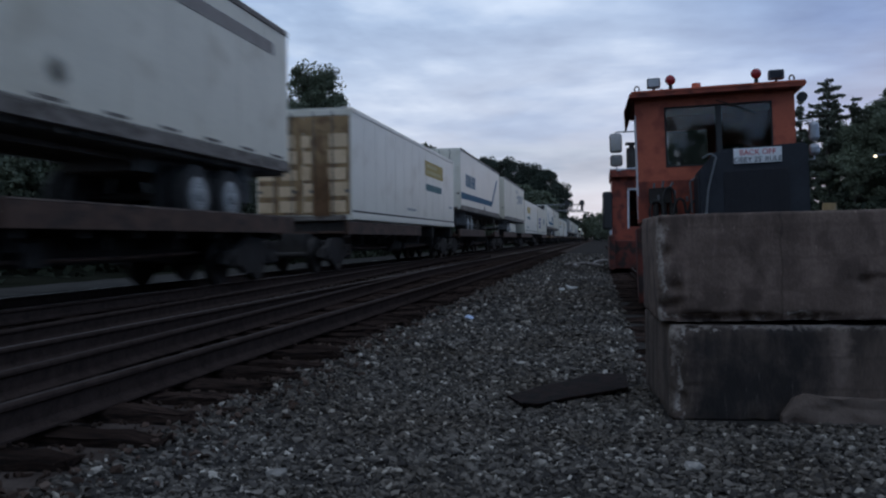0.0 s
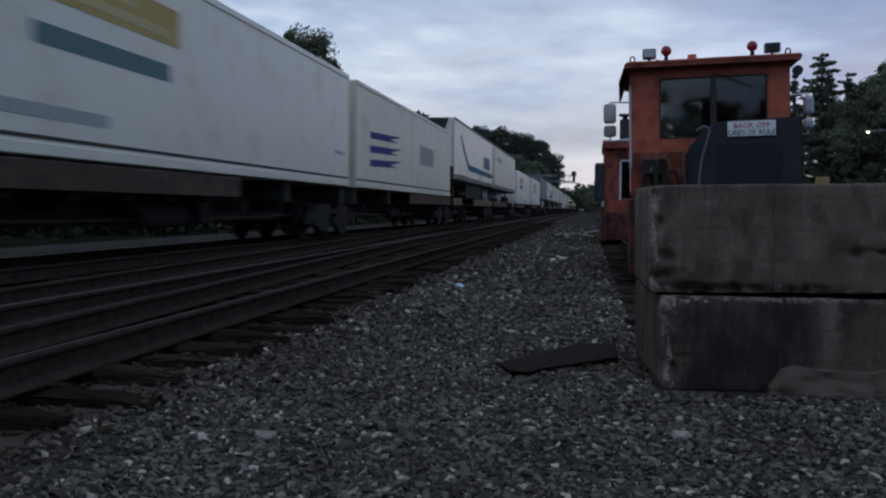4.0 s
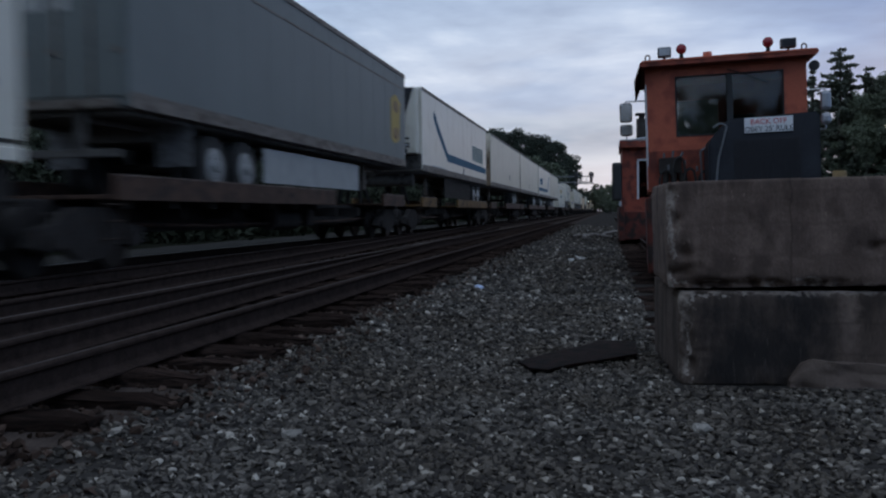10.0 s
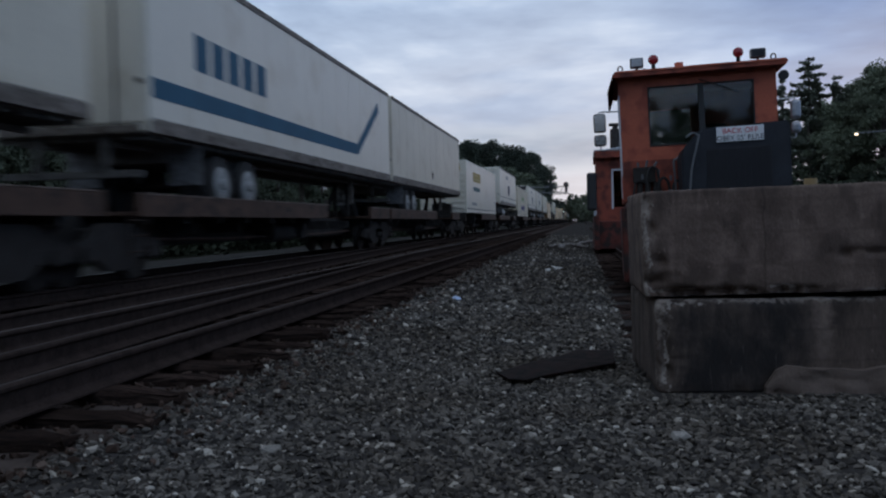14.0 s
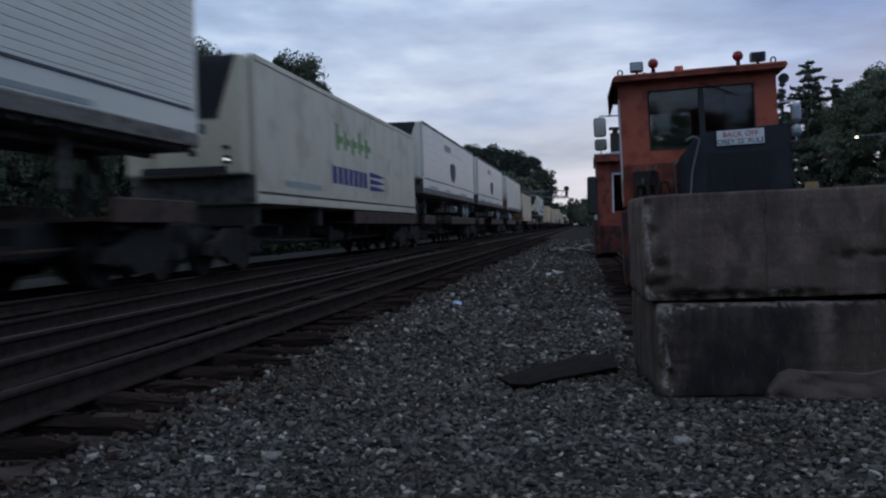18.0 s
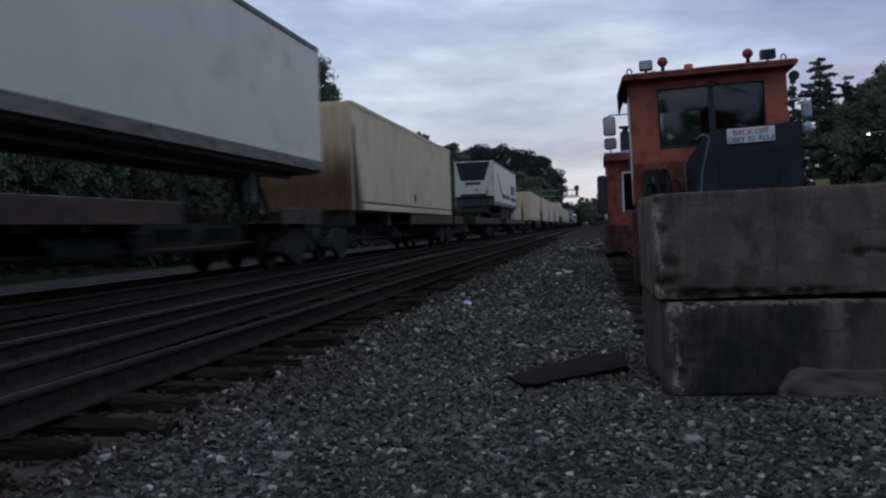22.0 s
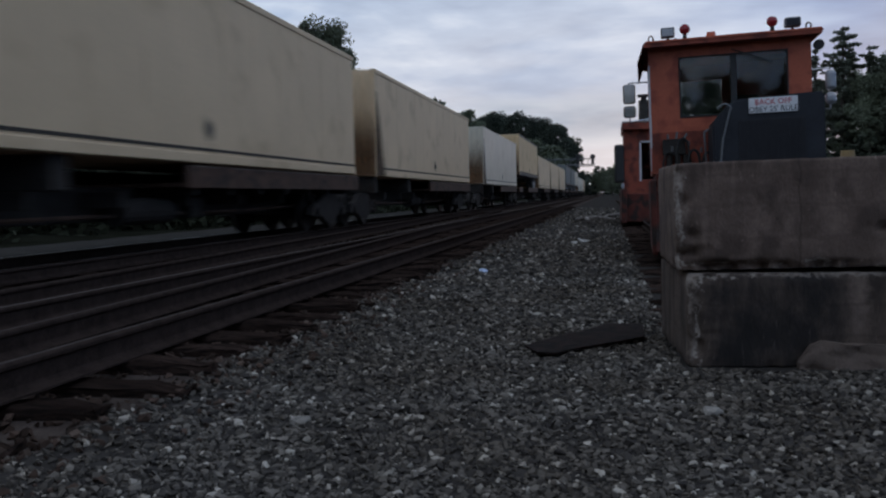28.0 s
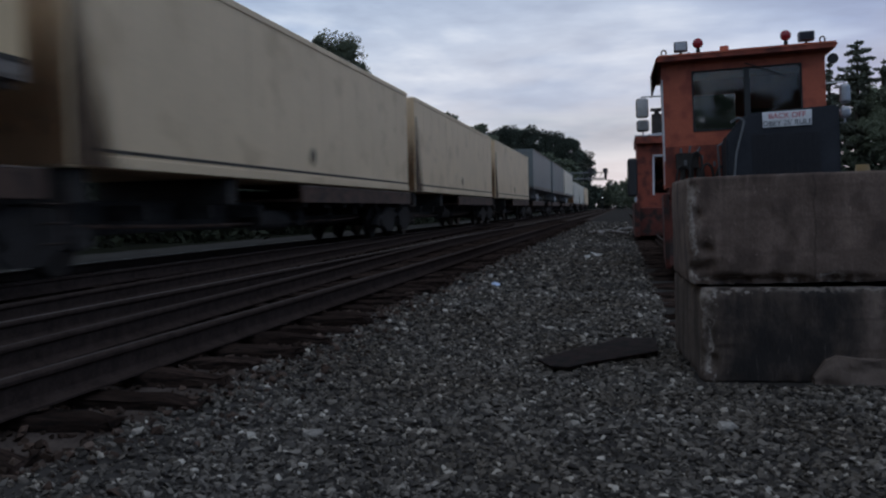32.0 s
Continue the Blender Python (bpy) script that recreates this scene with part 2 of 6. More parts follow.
GRAVEL = material("gravel", (0.046, 0.041, 0.037), 0.95, spread=0.5, scale=6, fine=55, bump=0.35, local=False, gloss=0.0)
STONE = island_stone("crushed_stone", (0.038, 0.035, 0.034), (0.130, 0.119, 0.107), (0.49, 0.465, 0.42))
BALLAST = material("track_ballast", (0.070, 0.054, 0.046), 0.95, spread=0.55, scale=5, fine=50, bump=0.9, local=False, gloss=0.0)
BALLAST_STONE = island_stone("rusty_stone", (0.030, 0.024, 0.020), (0.066, 0.050, 0.042), (0.13, 0.108, 0.094))
ROADBED = material("pale_gravel_road", (0.056, 0.053, 0.049), 0.95, spread=0.3, scale=2, fine=40, bump=0.4, local=False, gloss=0.0)
EARTH = material("weedy_earth", (0.017, 0.018, 0.013), 0.95, spread=0.5, scale=1.2, fine=18, bump=0.6, local=False, gloss=0.0)
TIE = material("creosoted_timber", (0.040, 0.0265, 0.0215), 0.92, spread=0.6, scale=6, fine=45, bump=0.9, grain=(0.6, 5, 5), stain=(0.015, 0.0115, 0.010), stain_at=0.54, per_object=0.35, gloss=0.0)
RAIL_SIDE = material("rusty_rail", (0.041, 0.0295, 0.0255), 0.92, spread=0.4, scale=8, fine=60, bump=0.4, gloss=0.0)
RAIL_GLINT = material("worn_glinting_head", (0.10, 0.085, 0.077), 0.6, metal=0.15, spread=0.3, scale=6, fine=60, bump=0.03, grain=(1, 0.15, 1), gloss=0.25)
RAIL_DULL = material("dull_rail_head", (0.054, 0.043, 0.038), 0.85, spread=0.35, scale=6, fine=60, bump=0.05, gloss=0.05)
RAIL_BRIGHT = material("polished_rail_head", (0.30, 0.28, 0.27), 0.4, metal=0.6, spread=0.2, scale=6, fine=60, bump=0.02, grain=(1, 0.15, 1))
RUST = material("rusty_steel", (0.082, 0.047, 0.034), 0.8, metal=0.1, spread=0.4, scale=3, fine=40, bump=0.3, stain=(0.030, 0.022, 0.018), stain_at=0.56, gloss=0.25)
YELLOW_STEEL = material("faded_orange_steel", (0.175, 0.10, 0.04), 0.75, spread=0.4, scale=3, fine=30, bump=0.2, stain=(0.055, 0.033, 0.02), stain_at=0.53, gloss=0.25)
BLACK_STEEL = material("grimy_black_steel", (0.046, 0.042, 0.039), 0.85, spread=0.5, scale=4, fine=40, bump=0.3, stain=(0.040, 0.030, 0.026), stain_at=0.60, gloss=0.05)
WHEEL_STEEL = material("wheel_steel", (0.03, 0.026, 0.024), 0.55, metal=0.7, spread=0.3, scale=6, fine=40, bump=0.2)
RUBBER = material("tyre_rubber", (0.050, 0.049, 0.048), 0.88, spread=0.3, scale=8, fine=60, bump=0.3, gloss=0.08)
RIM = material("pale_wheel_rim", (0.30, 0.30, 0.29), 0.6, metal=0.2, spread=0.35, scale=6, fine=40, bump=0.1)
def block_concrete(name, colour, stain, runs, height, edges, run_at=None, crack_at=None):
    """Cast concrete: blotches, dark runs, and ragged pale breaks along the edges named (x side, top, bottom)."""
    m = material(name, colour, 0.92, spread=0.4, scale=2.4, fine=45, bump=0.55, stain=stain, stain_at=0.53, grain=(1.5, 1.5, runs), gloss=0.2)
    n, k = m.node_tree.nodes, m.node_tree.links

    def calc(op, a, b=None, c=None):
        q = n.new("ShaderNodeMath"); q.operation = op
        for i, v in enumerate((a, b, c)):
            if isinstance(v, (int, float)):
                q.inputs[i].default_value = v
            elif v is not None:
                k.new(v, q.inputs[i])
        return q.outputs[0]

    def cloud(scale, detail, stretch=(1, 1, 1)):
        tc, mp, tex = n.new("ShaderNodeTexCoord"), n.new("ShaderNodeMapping"), n.new("ShaderNodeTexNoise")
        mp.inputs["Scale"].default_value = stretch
        k.new(tc.outputs["Object"], mp.inputs[0]); k.new(mp.outputs[0], tex.inputs["Vector"])
        tex.inputs["Scale"].default_value, tex.inputs["Detail"].default_value, tex.inputs["Roughness"].default_value = scale, detail, 0.65
        return tex.outputs["Fac"]

    def over(mask, colour_in):
        b = n["Principled BSDF"]
        old, mix = b.inputs["Base Color"].links[0].from_socket, n.new("ShaderNodeMix")
        mix.data_type = "RGBA"
        k.new(mask, mix.inputs[0]); k.new(old, mix.inputs[6])
        mix.inputs[7].default_value = (*colour_in, 1)
        k.new(mix.outputs[2], b.inputs["Base Color"])

    def step(v, lo, hi):
        r = n.new("ShaderNodeMapRange")
        r.interpolation_type = "SMOOTHSTEP"
        r.inputs["From Min"].default_value, r.inputs["From Max"].default_value = lo, hi
        k.new(v, r.inputs["Value"])
        return r.outputs[0]

    tc, sep = n.new("ShaderNodeTexCoord"), n.new("ShaderNodeSeparateXYZ")
    k.new(tc.outputs["Object"], sep.inputs[0])
    x, z = sep.outputs["X"], sep.outputs["Z"]
    back = calc("MAXIMUM", calc("SUBTRACT", sep.outputs["Y"], 0.04), 0.0)
    # lime runs down the face and pale rubbed patches
    over(calc("MULTIPLY", step(cloud(3.0, 6, (3.2, 3.2, 0.35)), 0.56, 0.72), 0.45), [c * 1.75 for c in colour])
    over(calc("MULTIPLY", step(cloud(22, 4, (1, 1, 0.45)), 0.63, 0.72), 0.55), [c * 2.6 for c in colour])
    if run_at:
        wave = calc("MULTIPLY_ADD", cloud(5, 5), 0.22, -0.11 - run_at)
        over(calc("MULTIPLY", step(calc("ABSOLUTE", calc("ADD", x, wave)), 0.075, 0.0), calc("MULTIPLY", step(z, 0.05, 0.4), 0.9)), [c * 2.6 for c in colour])
    if crack_at:
        wander = calc("MULTIPLY_ADD", cloud(4, 6), 0.09, -0.045 - crack_at)
        over(calc("MULTIPLY", step(calc("ABSOLUTE", calc("ADD", x, wander)), 0.010, 0.003), 0.6), [c * 0.4 for c in colour])
        over(calc("MULTIPLY", step(cloud(1.7, 5, (1, 1, 1.6)), 0.50, 0.62), 0.45), [c * 0.62 for c in colour])
    # form-board marks
    boards = calc("SINE", calc("MULTIPLY_ADD", z, 34.0, calc("MULTIPLY", cloud(4, 3), 3.0)))
    over(calc("MULTIPLY", step(boards, 0.9, 1.0), 0.3), [c * 0.6 for c in colour])
    if run_at:
        # a broad damp stain over the face, with drips of lime through it
        damp = calc("MULTIPLY", step(calc("MULTIPLY_ADD", cloud(6, 6), 0.4, calc("SUBTRACT", 0.86, x)), -0.05, 0.3), step(calc("MULTIPLY_ADD", cloud(9, 6), 0.3, calc("SUBTRACT", x, 0.22)), -0.03, 0.14))
        damp = calc("MULTIPLY", damp, step(calc("SUBTRACT", 0.06, sep.outputs["Y"]), 0.0, 0.02))
        over(calc("MULTIPLY", damp, calc("MULTIPLY_ADD", step(cloud(5, 6, (1, 1, 0.6)), 0.36, 0.60), 0.5, 0.42)), (0.024, 0.0215, 0.021))
        drip = calc("MULTIPLY", step(cloud(9, 4, (3.0, 3.0, 0.5)), 0.60, 0.70), step(calc("SUBTRACT", 0.40, z), 0.0, 0.15))
        over(calc("MULTIPLY", drip, 0.5), (0.13, 0.105, 0.09))
    rag = calc("ADD", calc("MULTIPLY_ADD", cloud(13, 7), 0.34, -0.17), back)
    far = calc("ABSOLUTE", x) if "side" in edges else 9.0
    if "top" in edges:
        far = calc("MINIMUM", far, calc("MULTIPLY", calc("ABSOLUTE", calc("SUBTRACT", z, height)), 2.2))
    if "bottom" in edges:
        far = calc("MINIMUM", far, calc("MULTIPLY", calc("ABSOLUTE", z), 2.2))
    edge = step(calc("ADD", far, rag), 0.07, 0.02)
    gaps = step(cloud(6.5, 4), 0.44, 0.57)
    over(calc("MULTIPLY", calc("MULTIPLY", edge, gaps), 0.82), (0.32, 0.265, 0.225))
    # thin broken scars where the arrises have spalled
    face = step(calc("SUBTRACT", 0.09, sep.outputs["Y"]), 0.0, 0.03)
    torn = step(cloud(11, 5), 0.46, 0.54)
    up_edge = calc("ABSOLUTE", calc("ADD", calc("SUBTRACT", x, 0.05 if run_at else 0.02), calc("MULTIPLY_ADD", cloud(8, 5), 0.26, -0.13)))
    level = height - 0.03 if run_at else 0.035
    along = calc("ABSOLUTE", calc("ADD", calc("SUBTRACT", z, level), calc("MULTIPLY_ADD", cloud(9, 5), 0.14, -0.07)))
    along = calc("ADD", along, calc("MULTIPLY", step(x, 0.35 if run_at else 0.9, 0.6 if run_at else 1.3), 0.1))
    scar = calc("MAXIMUM", step(up_edge, 0.022, 0.006), step(along, 0.012, 0.003))
    over(calc("MULTIPLY", calc("MULTIPLY", scar, torn), calc("MULTIPLY", face, 0.85)), (0.37, 0.315, 0.27))
    return m


CONCRETE = block_concrete("weathered_concrete", (0.162, 0.114, 0.092), (0.094, 0.066, 0.054), 1.0, 0.635, ("side", "bottom"), crack_at=0.70)
CONCRETE_DARK = block_concrete("stained_concrete", (0.112, 0.082, 0.066), (0.062, 0.047, 0.039), 0.55, 0.555, ("side", "top"), 0.96)
CONCRETE_PALE = material("broken_concrete", (0.31, 0.28, 0.245), 0.92, spread=0.4, scale=9, fine=60, bump=0.8, gloss=0.2)
ORANGE = material("faded_orange_paint", (0.45, 0.108, 0.058), 0.6, spread=0.2, scale=2, fine=30, bump=0.08, stain=(0.30, 0.066, 0.040), stain_at=0.56, gloss=0.35)
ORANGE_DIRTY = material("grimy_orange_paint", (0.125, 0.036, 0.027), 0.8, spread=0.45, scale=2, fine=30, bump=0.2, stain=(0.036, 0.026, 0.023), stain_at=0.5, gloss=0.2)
HOOD_GREY = material("dark_grey_paint", (0.034, 0.037, 0.043), 0.65, spread=0.3, scale=2, fine=30, bump=0.1, gloss=0.15)
GRILLE = material("radiator_mesh", (0.018, 0.018, 0.022), 0.7, spread=0.3, scale=20, fine=120, bump=0.5)
RED_LENS = material("red_lamp_lens", (0.30, 0.02, 0.025), 0.25, spread=0.15, scale=5, fine=20, bump=0.0)
AMBER_LENS = material("orange_lamp_lens", (0.62, 0.12, 0.05), 0.3, spread=0.1, scale=5, fine=20, bump=0.0)
LAMP_GREY = material("work_lamp_housing", (0.11, 0.115, 0.12), 0.5, spread=0.2, scale=8, fine=30, bump=0.1)
LAMP_GLASS = material("work_lamp_glass", (0.42, 0.44, 0.46), 0.25, spread=0.2, scale=12, fine=40, bump=0.1)
CHROME = material("dull_chrome", (0.55, 0.56, 0.58), 0.3, metal=0.9, spread=0.15, scale=6, fine=30, bump=0.0)
MIRROR_BACK = material("mirror_housing", (0.33, 0.34, 0.36), 0.4, metal=0.6, spread=0.2, scale=6, fine=30, bump=0.05)
SIGN_WHITE = material("sign_white", (0.78, 0.78, 0.78), 0.5, spread=0.06, scale=5, fine=30, bump=0.0)
SIGN_RED = material("sign_red", (0.55, 0.03, 0.04), 0.5, spread=0.1, scale=5, fine=30, bump=0.0)
SIGN_BLACK = material("sign_black", (0.02, 0.02, 0.02), 0.5, spread=0.1, scale=5, fine=30, bump=0.0)
WHITE_TRIM = material("white_seal", (0.6, 0.6, 0.6), 0.5, spread=0.15, scale=5, fine=30, bump=0.05)
LEAF = material("leaves", (0.116, 0.133, 0.086), 0.7, spread=0.35, scale=0.6, fine=6, bump=0.0, local=False, gloss=0.25)
LEAF_DARK = material("conifer_needles", (0.12, 0.133, 0.10), 0.75, spread=0.3, scale=0.7, fine=7, bump=0.0, local=False, gloss=0.25)
BARK = material("bark", (0.06, 0.048, 0.038), 0.9, spread=0.4, scale=3, fine=25, bump=0.8, grain=(3, 3, 0.6))
# Far darker than LEAF: the shade under the trees is in this colour.
SHADED_LEAF = material("shaded_undergrowth", (0.036, 0.043, 0.028), 0.85, spread=0.5, scale=0.8, fine=8, bump=0.0, local=False, gloss=0.1)
SKIN_WHITE = material("white_trailer_skin", (0.715, 0.665, 0.56), 0.38, spread=0.07, scale=0.9, fine=18, bump=0.04, stain=(0.62, 0.56, 0.45), stain_at=0.60, grain=(1, 0.6, 0.75), per_object=0.04, gloss=0.45)
SKIN_GREY = material("greyed_trailer_skin", (0.665, 0.60, 0.475), 0.45, spread=0.1, scale=0.9, fine=18, bump=0.04, stain=(0.56, 0.49, 0.37), stain_at=0.60, grain=(1, 0.6, 0.75), per_object=0.05, gloss=0.4)
SKIN_CREAM = material("cream_container_skin", (0.69, 0.51, 0.325), 0.6, spread=0.09, scale=0.9, fine=18, bump=0.05, stain=(0.57, 0.41, 0.25), stain_at=0.60, grain=(1, 0.6, 0.75), per_object=0.05, gloss=0.3)
SKIN_TAN = material("tan_container_skin", (0.70, 0.50, 0.29), 0.65, spread=0.09, scale=0.9, fine=18, bump=0.05, stain=(0.56, 0.39, 0.21), stain_at=0.60, grain=(1, 0.6, 0.75), gloss=0.25)
SKIN_SLATE = material("slate_trailer_skin", (0.165, 0.182, 0.176), 0.5, spread=0.1, scale=0.6, fine=12, bump=0.02, grain=(1, 0.6, 0.75), gloss=0.12)
SKIN_BEIGE = material("beige_reefer_skin", (0.62, 0.545, 0.405), 0.5, spread=0.1, scale=0.9, fine=18, bump=0.04, stain=(0.48, 0.40, 0.28), stain_at=0.58, grain=(1, 0.6, 0.75), gloss=0.35)
RAIL_ALU = material("dirty_aluminium_rail", (0.185, 0.158, 0.135), 0.65, metal=0.15, spread=0.4, scale=2.5, fine=30, bump=0.15, stain=(0.10, 0.08, 0.065), stain_at=0.55, grain=(1, 0.7, 2), gloss=0.25)


def soft_mark(name, colour, kind, strength=0.85):
    """Grime with ragged, fading edges, laid over paint: runs down an end wall or a corner, or a round scuff."""
    m = material(name, colour, 0.85, spread=0.45, scale=3, fine=20, bump=0.05, grain=(4, 4, 0.7), gloss=0.2)
    n, k = m.node_tree.nodes, m.node_tree.links
    tc, sep = n.new("ShaderNodeTexCoord"), n.new("ShaderNodeSeparateXYZ")
    k.new(tc.outputs["Generated"], sep.inputs[0])
    info, mp, tex = n.new("ShaderNodeObjectInfo"), n.new("ShaderNodeVectorMath"), n.new("ShaderNodeTexNoise")
    mp.operation = "MULTIPLY_ADD"
    mp.inputs[1].default_value = {"wall": (5, 1, 1.1), "corner": (1, 4, 1.1), "scuff": (3, 3, 3)}[kind]
    shift = n.new("ShaderNodeVectorMath"); shift.operation = "SCALE"
    shift.inputs[0].default_value = (31, 47, 59)
    k.new(info.outputs["Random"], shift.inputs["Scale"])
    k.new(tc.outputs["Generated"], mp.inputs[0]); k.new(shift.outputs[0], mp.inputs[2])
    tex.inputs["Scale"].default_value, tex.inputs["Detail"].default_value = 1.6, 6
    k.new(mp.outputs[0], tex.inputs["Vector"])
    if kind == "scuff":
        far = n.new("ShaderNodeVectorMath"); far.operation = "DISTANCE"; far.inputs[1].default_value = (0.5, 0.5, 0.5)
        flat = n.new("ShaderNodeCombineXYZ"); flat.inputs[0].default_value = 0.5
        k.new(sep.outputs["Y"], flat.inputs[1]); k.new(sep.outputs["Z"], flat.inputs[2])
        k.new(flat.outputs[0], far.inputs[0])
        fade = far.outputs["Value"]
        lo, hi = 0.5, 0.1
    elif kind == "corner":
        add = n.new("ShaderNodeMath"); add.operation = "MULTIPLY_ADD"; add.inputs[1].default_value = 0.55
        k.new(sep.outputs["Z"], add.inputs[0]); k.new(sep.outputs["Y"], add.inputs[2])
        fade = add.outputs[0]
        lo, hi = 1.0, 0.15
    else:
        fade = sep.outputs["Z"]
        lo, hi = 1.0, 0.1
    fall, ink, al = n.new("ShaderNodeMapRange"), n.new("ShaderNodeMapRange"), n.new("ShaderNodeMath")
    fall.inputs["From Min"].default_value, fall.inputs["From Max"].default_value = lo, hi
    k.new(fade, fall.inputs["Value"])
    add2 = n.new("ShaderNodeMath"); add2.operation = "ADD"
    k.new(tex.outputs["Fac"], add2.inputs[0]); k.new(fall.outputs[0], add2.inputs[1])
    ink.inputs["From Min"].default_value, ink.inputs["From Max"].default_value = 0.72, 1.35
    ink.inputs["To Max"].default_value = strength
    k.new(add2.outputs[0], ink.inputs["Value"])
    al.operation = "MULTIPLY"
    k.new(ink.outputs[0], al.inputs[0]); k.new(fall.outputs[0], al.inputs[1])
    k.new(al.outputs[0], n["Principled BSDF"].inputs["Alpha"])
    return m


STREAK_WALL = soft_mark("rust_runs", (0.185, 0.10, 0.052), "wall", 0.8)
STREAK_CORNER = soft_mark("corner_rust", (0.10, 0.062, 0.04), "corner")
STREAK_FAINT = soft_mark("faint_rust", (0.21, 0.135, 0.085), "wall", 0.7)
SCUFF = soft_mark("scuffed_paint", (0.20, 0.18, 0.155), "scuff", 0.5)
FLAP_GREY = material("grey_mud_flap", (0.20, 0.20, 0.20), 0.8, spread=0.3, scale=4, fine=30, bump=0.1, stain=(0.10, 0.092, 0.085), stain_at=0.55, gloss=0.15)
# Dusty grey, lifted further to stand for lens glare over the dark underside.
UNDERFRAME = material("dusty_lifted_underframe", (0.16, 0.15, 0.138), 0.9, spread=0.4, scale=3, fine=30, bump=0.3, gloss=0.1)
GRIME_GREY = material("grimy_nose_steel", (0.115, 0.108, 0.10), 0.75, spread=0.35, scale=3, fine=30, bump=0.2, stain=(0.05, 0.045, 0.04), stain_at=0.55, gloss=0.2)
DUST = soft_mark("road_dust", (0.30, 0.22, 0.155), "wall", 0.8)
BLUE = material("blue_livery_paint", (0.026, 0.108, 0.175), 0.7, spread=0.15, scale=1.2, fine=30, bump=0.0, gloss=0.2)
TEAL = material("dark_teal_paint", (0.13, 0.20, 0.20), 0.8, spread=0.15, scale=3, fine=30, bump=0.0, gloss=0.1)
GOLD = material("gold_livery_paint", (0.50, 0.36, 0.14), 0.8, spread=0.15, scale=2, fine=25, bump=0.0, gloss=0.1)
BAND_GREY = material("grey_brown_band", (0.30, 0.255, 0.225), 0.7, spread=0.2, scale=3, fine=30, bump=0.05, gloss=0.2)
GOLD_PALE = material("pale_gold_paint", (0.56, 0.45, 0.24), 0.8, spread=0.2, scale=4, fine=25, bump=0.0, gloss=0.1)
GREEN = material("green_livery_paint", (0.22, 0.33, 0.15), 0.8, spread=0.2, scale=3, fine=30, bump=0.0, gloss=0.1)
PURPLE = material("indigo_livery_paint", (0.07, 0.06, 0.20), 0.8, spread=0.12, scale=3, fine=30, bump=0.0, gloss=0.1)
GREY_MARK = material("faded_grey_marking", (0.38, 0.38, 0.365), 0.8, spread=0.15, scale=3, fine=30, bump=0.0, gloss=0.1)
SHIELD_GREY = material("dark_grey_marking", (0.10, 0.105, 0.115), 0.8, spread=0.12, scale=3, fine=30, bump=0.0, gloss=0.1)
OCHRE = material("ochre_door", (0.30, 0.19, 0.09), 0.7, spread=0.3, scale=2, fine=25, bump=0.1, stain=(0.17, 0.095, 0.045), stain_at=0.53)
SIGNAL_BLACK = material("signal_black", (0.02, 0.02, 0.02), 0.6, spread=0.2, scale=3, fine=30, bump=0.1)
GALVANISED = material("galvanised_steel", (0.16, 0.165, 0.17), 0.6, metal=0.3, spread=0.3, scale=3, fine=30, bump=0.1)
RED_GLOW, WHITE_GLOW, AMBER_GLOW = glow("red_marker", (1, 0.06, 0.04), 1.3), glow("white_marker", (1, 0.97, 0.9), 1.0), glow("yard_lamp", (1, 0.82, 0.6), 3.0)
HEADLIGHT = glow("distant_lamp", (0.9, 1.0, 0.92), 1.2)


def glass(name):
    m = bpy.data.materials.new(name)
    m.use_nodes = True
    n, k = m.node_tree.nodes, m.node_tree.links
    b = n["Principled BSDF"]
    b.inputs["Base Color"].default_value = (0.47, 0.50, 0.51, 1)
    b.inputs["Roughness"].default_value = 0.03
    b.inputs["Transmission Weight"].default_value = 1.0
    b.inputs["IOR"].default_value = 1.45
    return m


GLASS = glass("cab_glass")
MIRROR = material("mirror_glass", (0.45, 0.45, 0.46), 0.15, metal=1.0, spread=0.05, scale=3, fine=20, bump=0.0)


# ---- building blocks ----
def mesh(name, bm, mat):
    me = bpy.data.meshes.new(name)
    bm.normal_update()
    bm.to_mesh(me)
    bm.free()
    me.materials.append(mat)
    return me


def part(name, bm, mat, parent=None, label="", at=None):
    ob = new(name, bm if isinstance(bm, bpy.types.Mesh) else mesh(name, bm, mat))
    ob.parent = parent
    if at is not None:
        ob.matrix_basis = at
    if label:
        ob["label"] = label
    return ob


def thing(name, m, label, category, group="", kind=""):
    ob = new(name)
    ob.empty_display_size = 0.2
    ob.matrix_basis = m
    return tagged(ob, label, category, group, kind)


def add_box(bm, x0, x1, y0, y1, z0, z1, bevel=0.0, m=None):
    r = bmesh.ops.create_cube(bm, size=1)
    vs = r["verts"]
    mat = Matrix.LocRotScale(((x0 + x1) / 2, (y0 + y1) / 2, (z0 + z1) / 2), None, (abs(x1 - x0), abs(y1 - y0), abs(z1 - z0)))
    bmesh.ops.transform(bm, matrix=(m @ mat) if m else mat, verts=vs)
    if bevel:
        es = list({e for v in vs for e in v.link_edges})
        bmesh.ops.bevel(bm, geom=es, offset=bevel, segments=2, affect="EDGES", profile=0.5)


def box(x0, x1, y0, y1, z0, z1, bevel=0.0, m=None):
    bm = bmesh.new()
    add_box(bm, x0, x1, y0, y1, z0, z1, bevel, m)
    return bm


def add_tube(bm, a, b, r, r2=None, sides=12):
    a, b = Vector(a), Vector(b)
    q = (b - a).to_track_quat("Z", "Y").to_matrix().to_4x4()
    bmesh.ops.create_cone(bm, cap_ends=True, segments=sides, radius1=r, radius2=r if r2 is None else r2, depth=(b - a).length, matrix=Matrix.Translation((a + b) / 2) @ q)


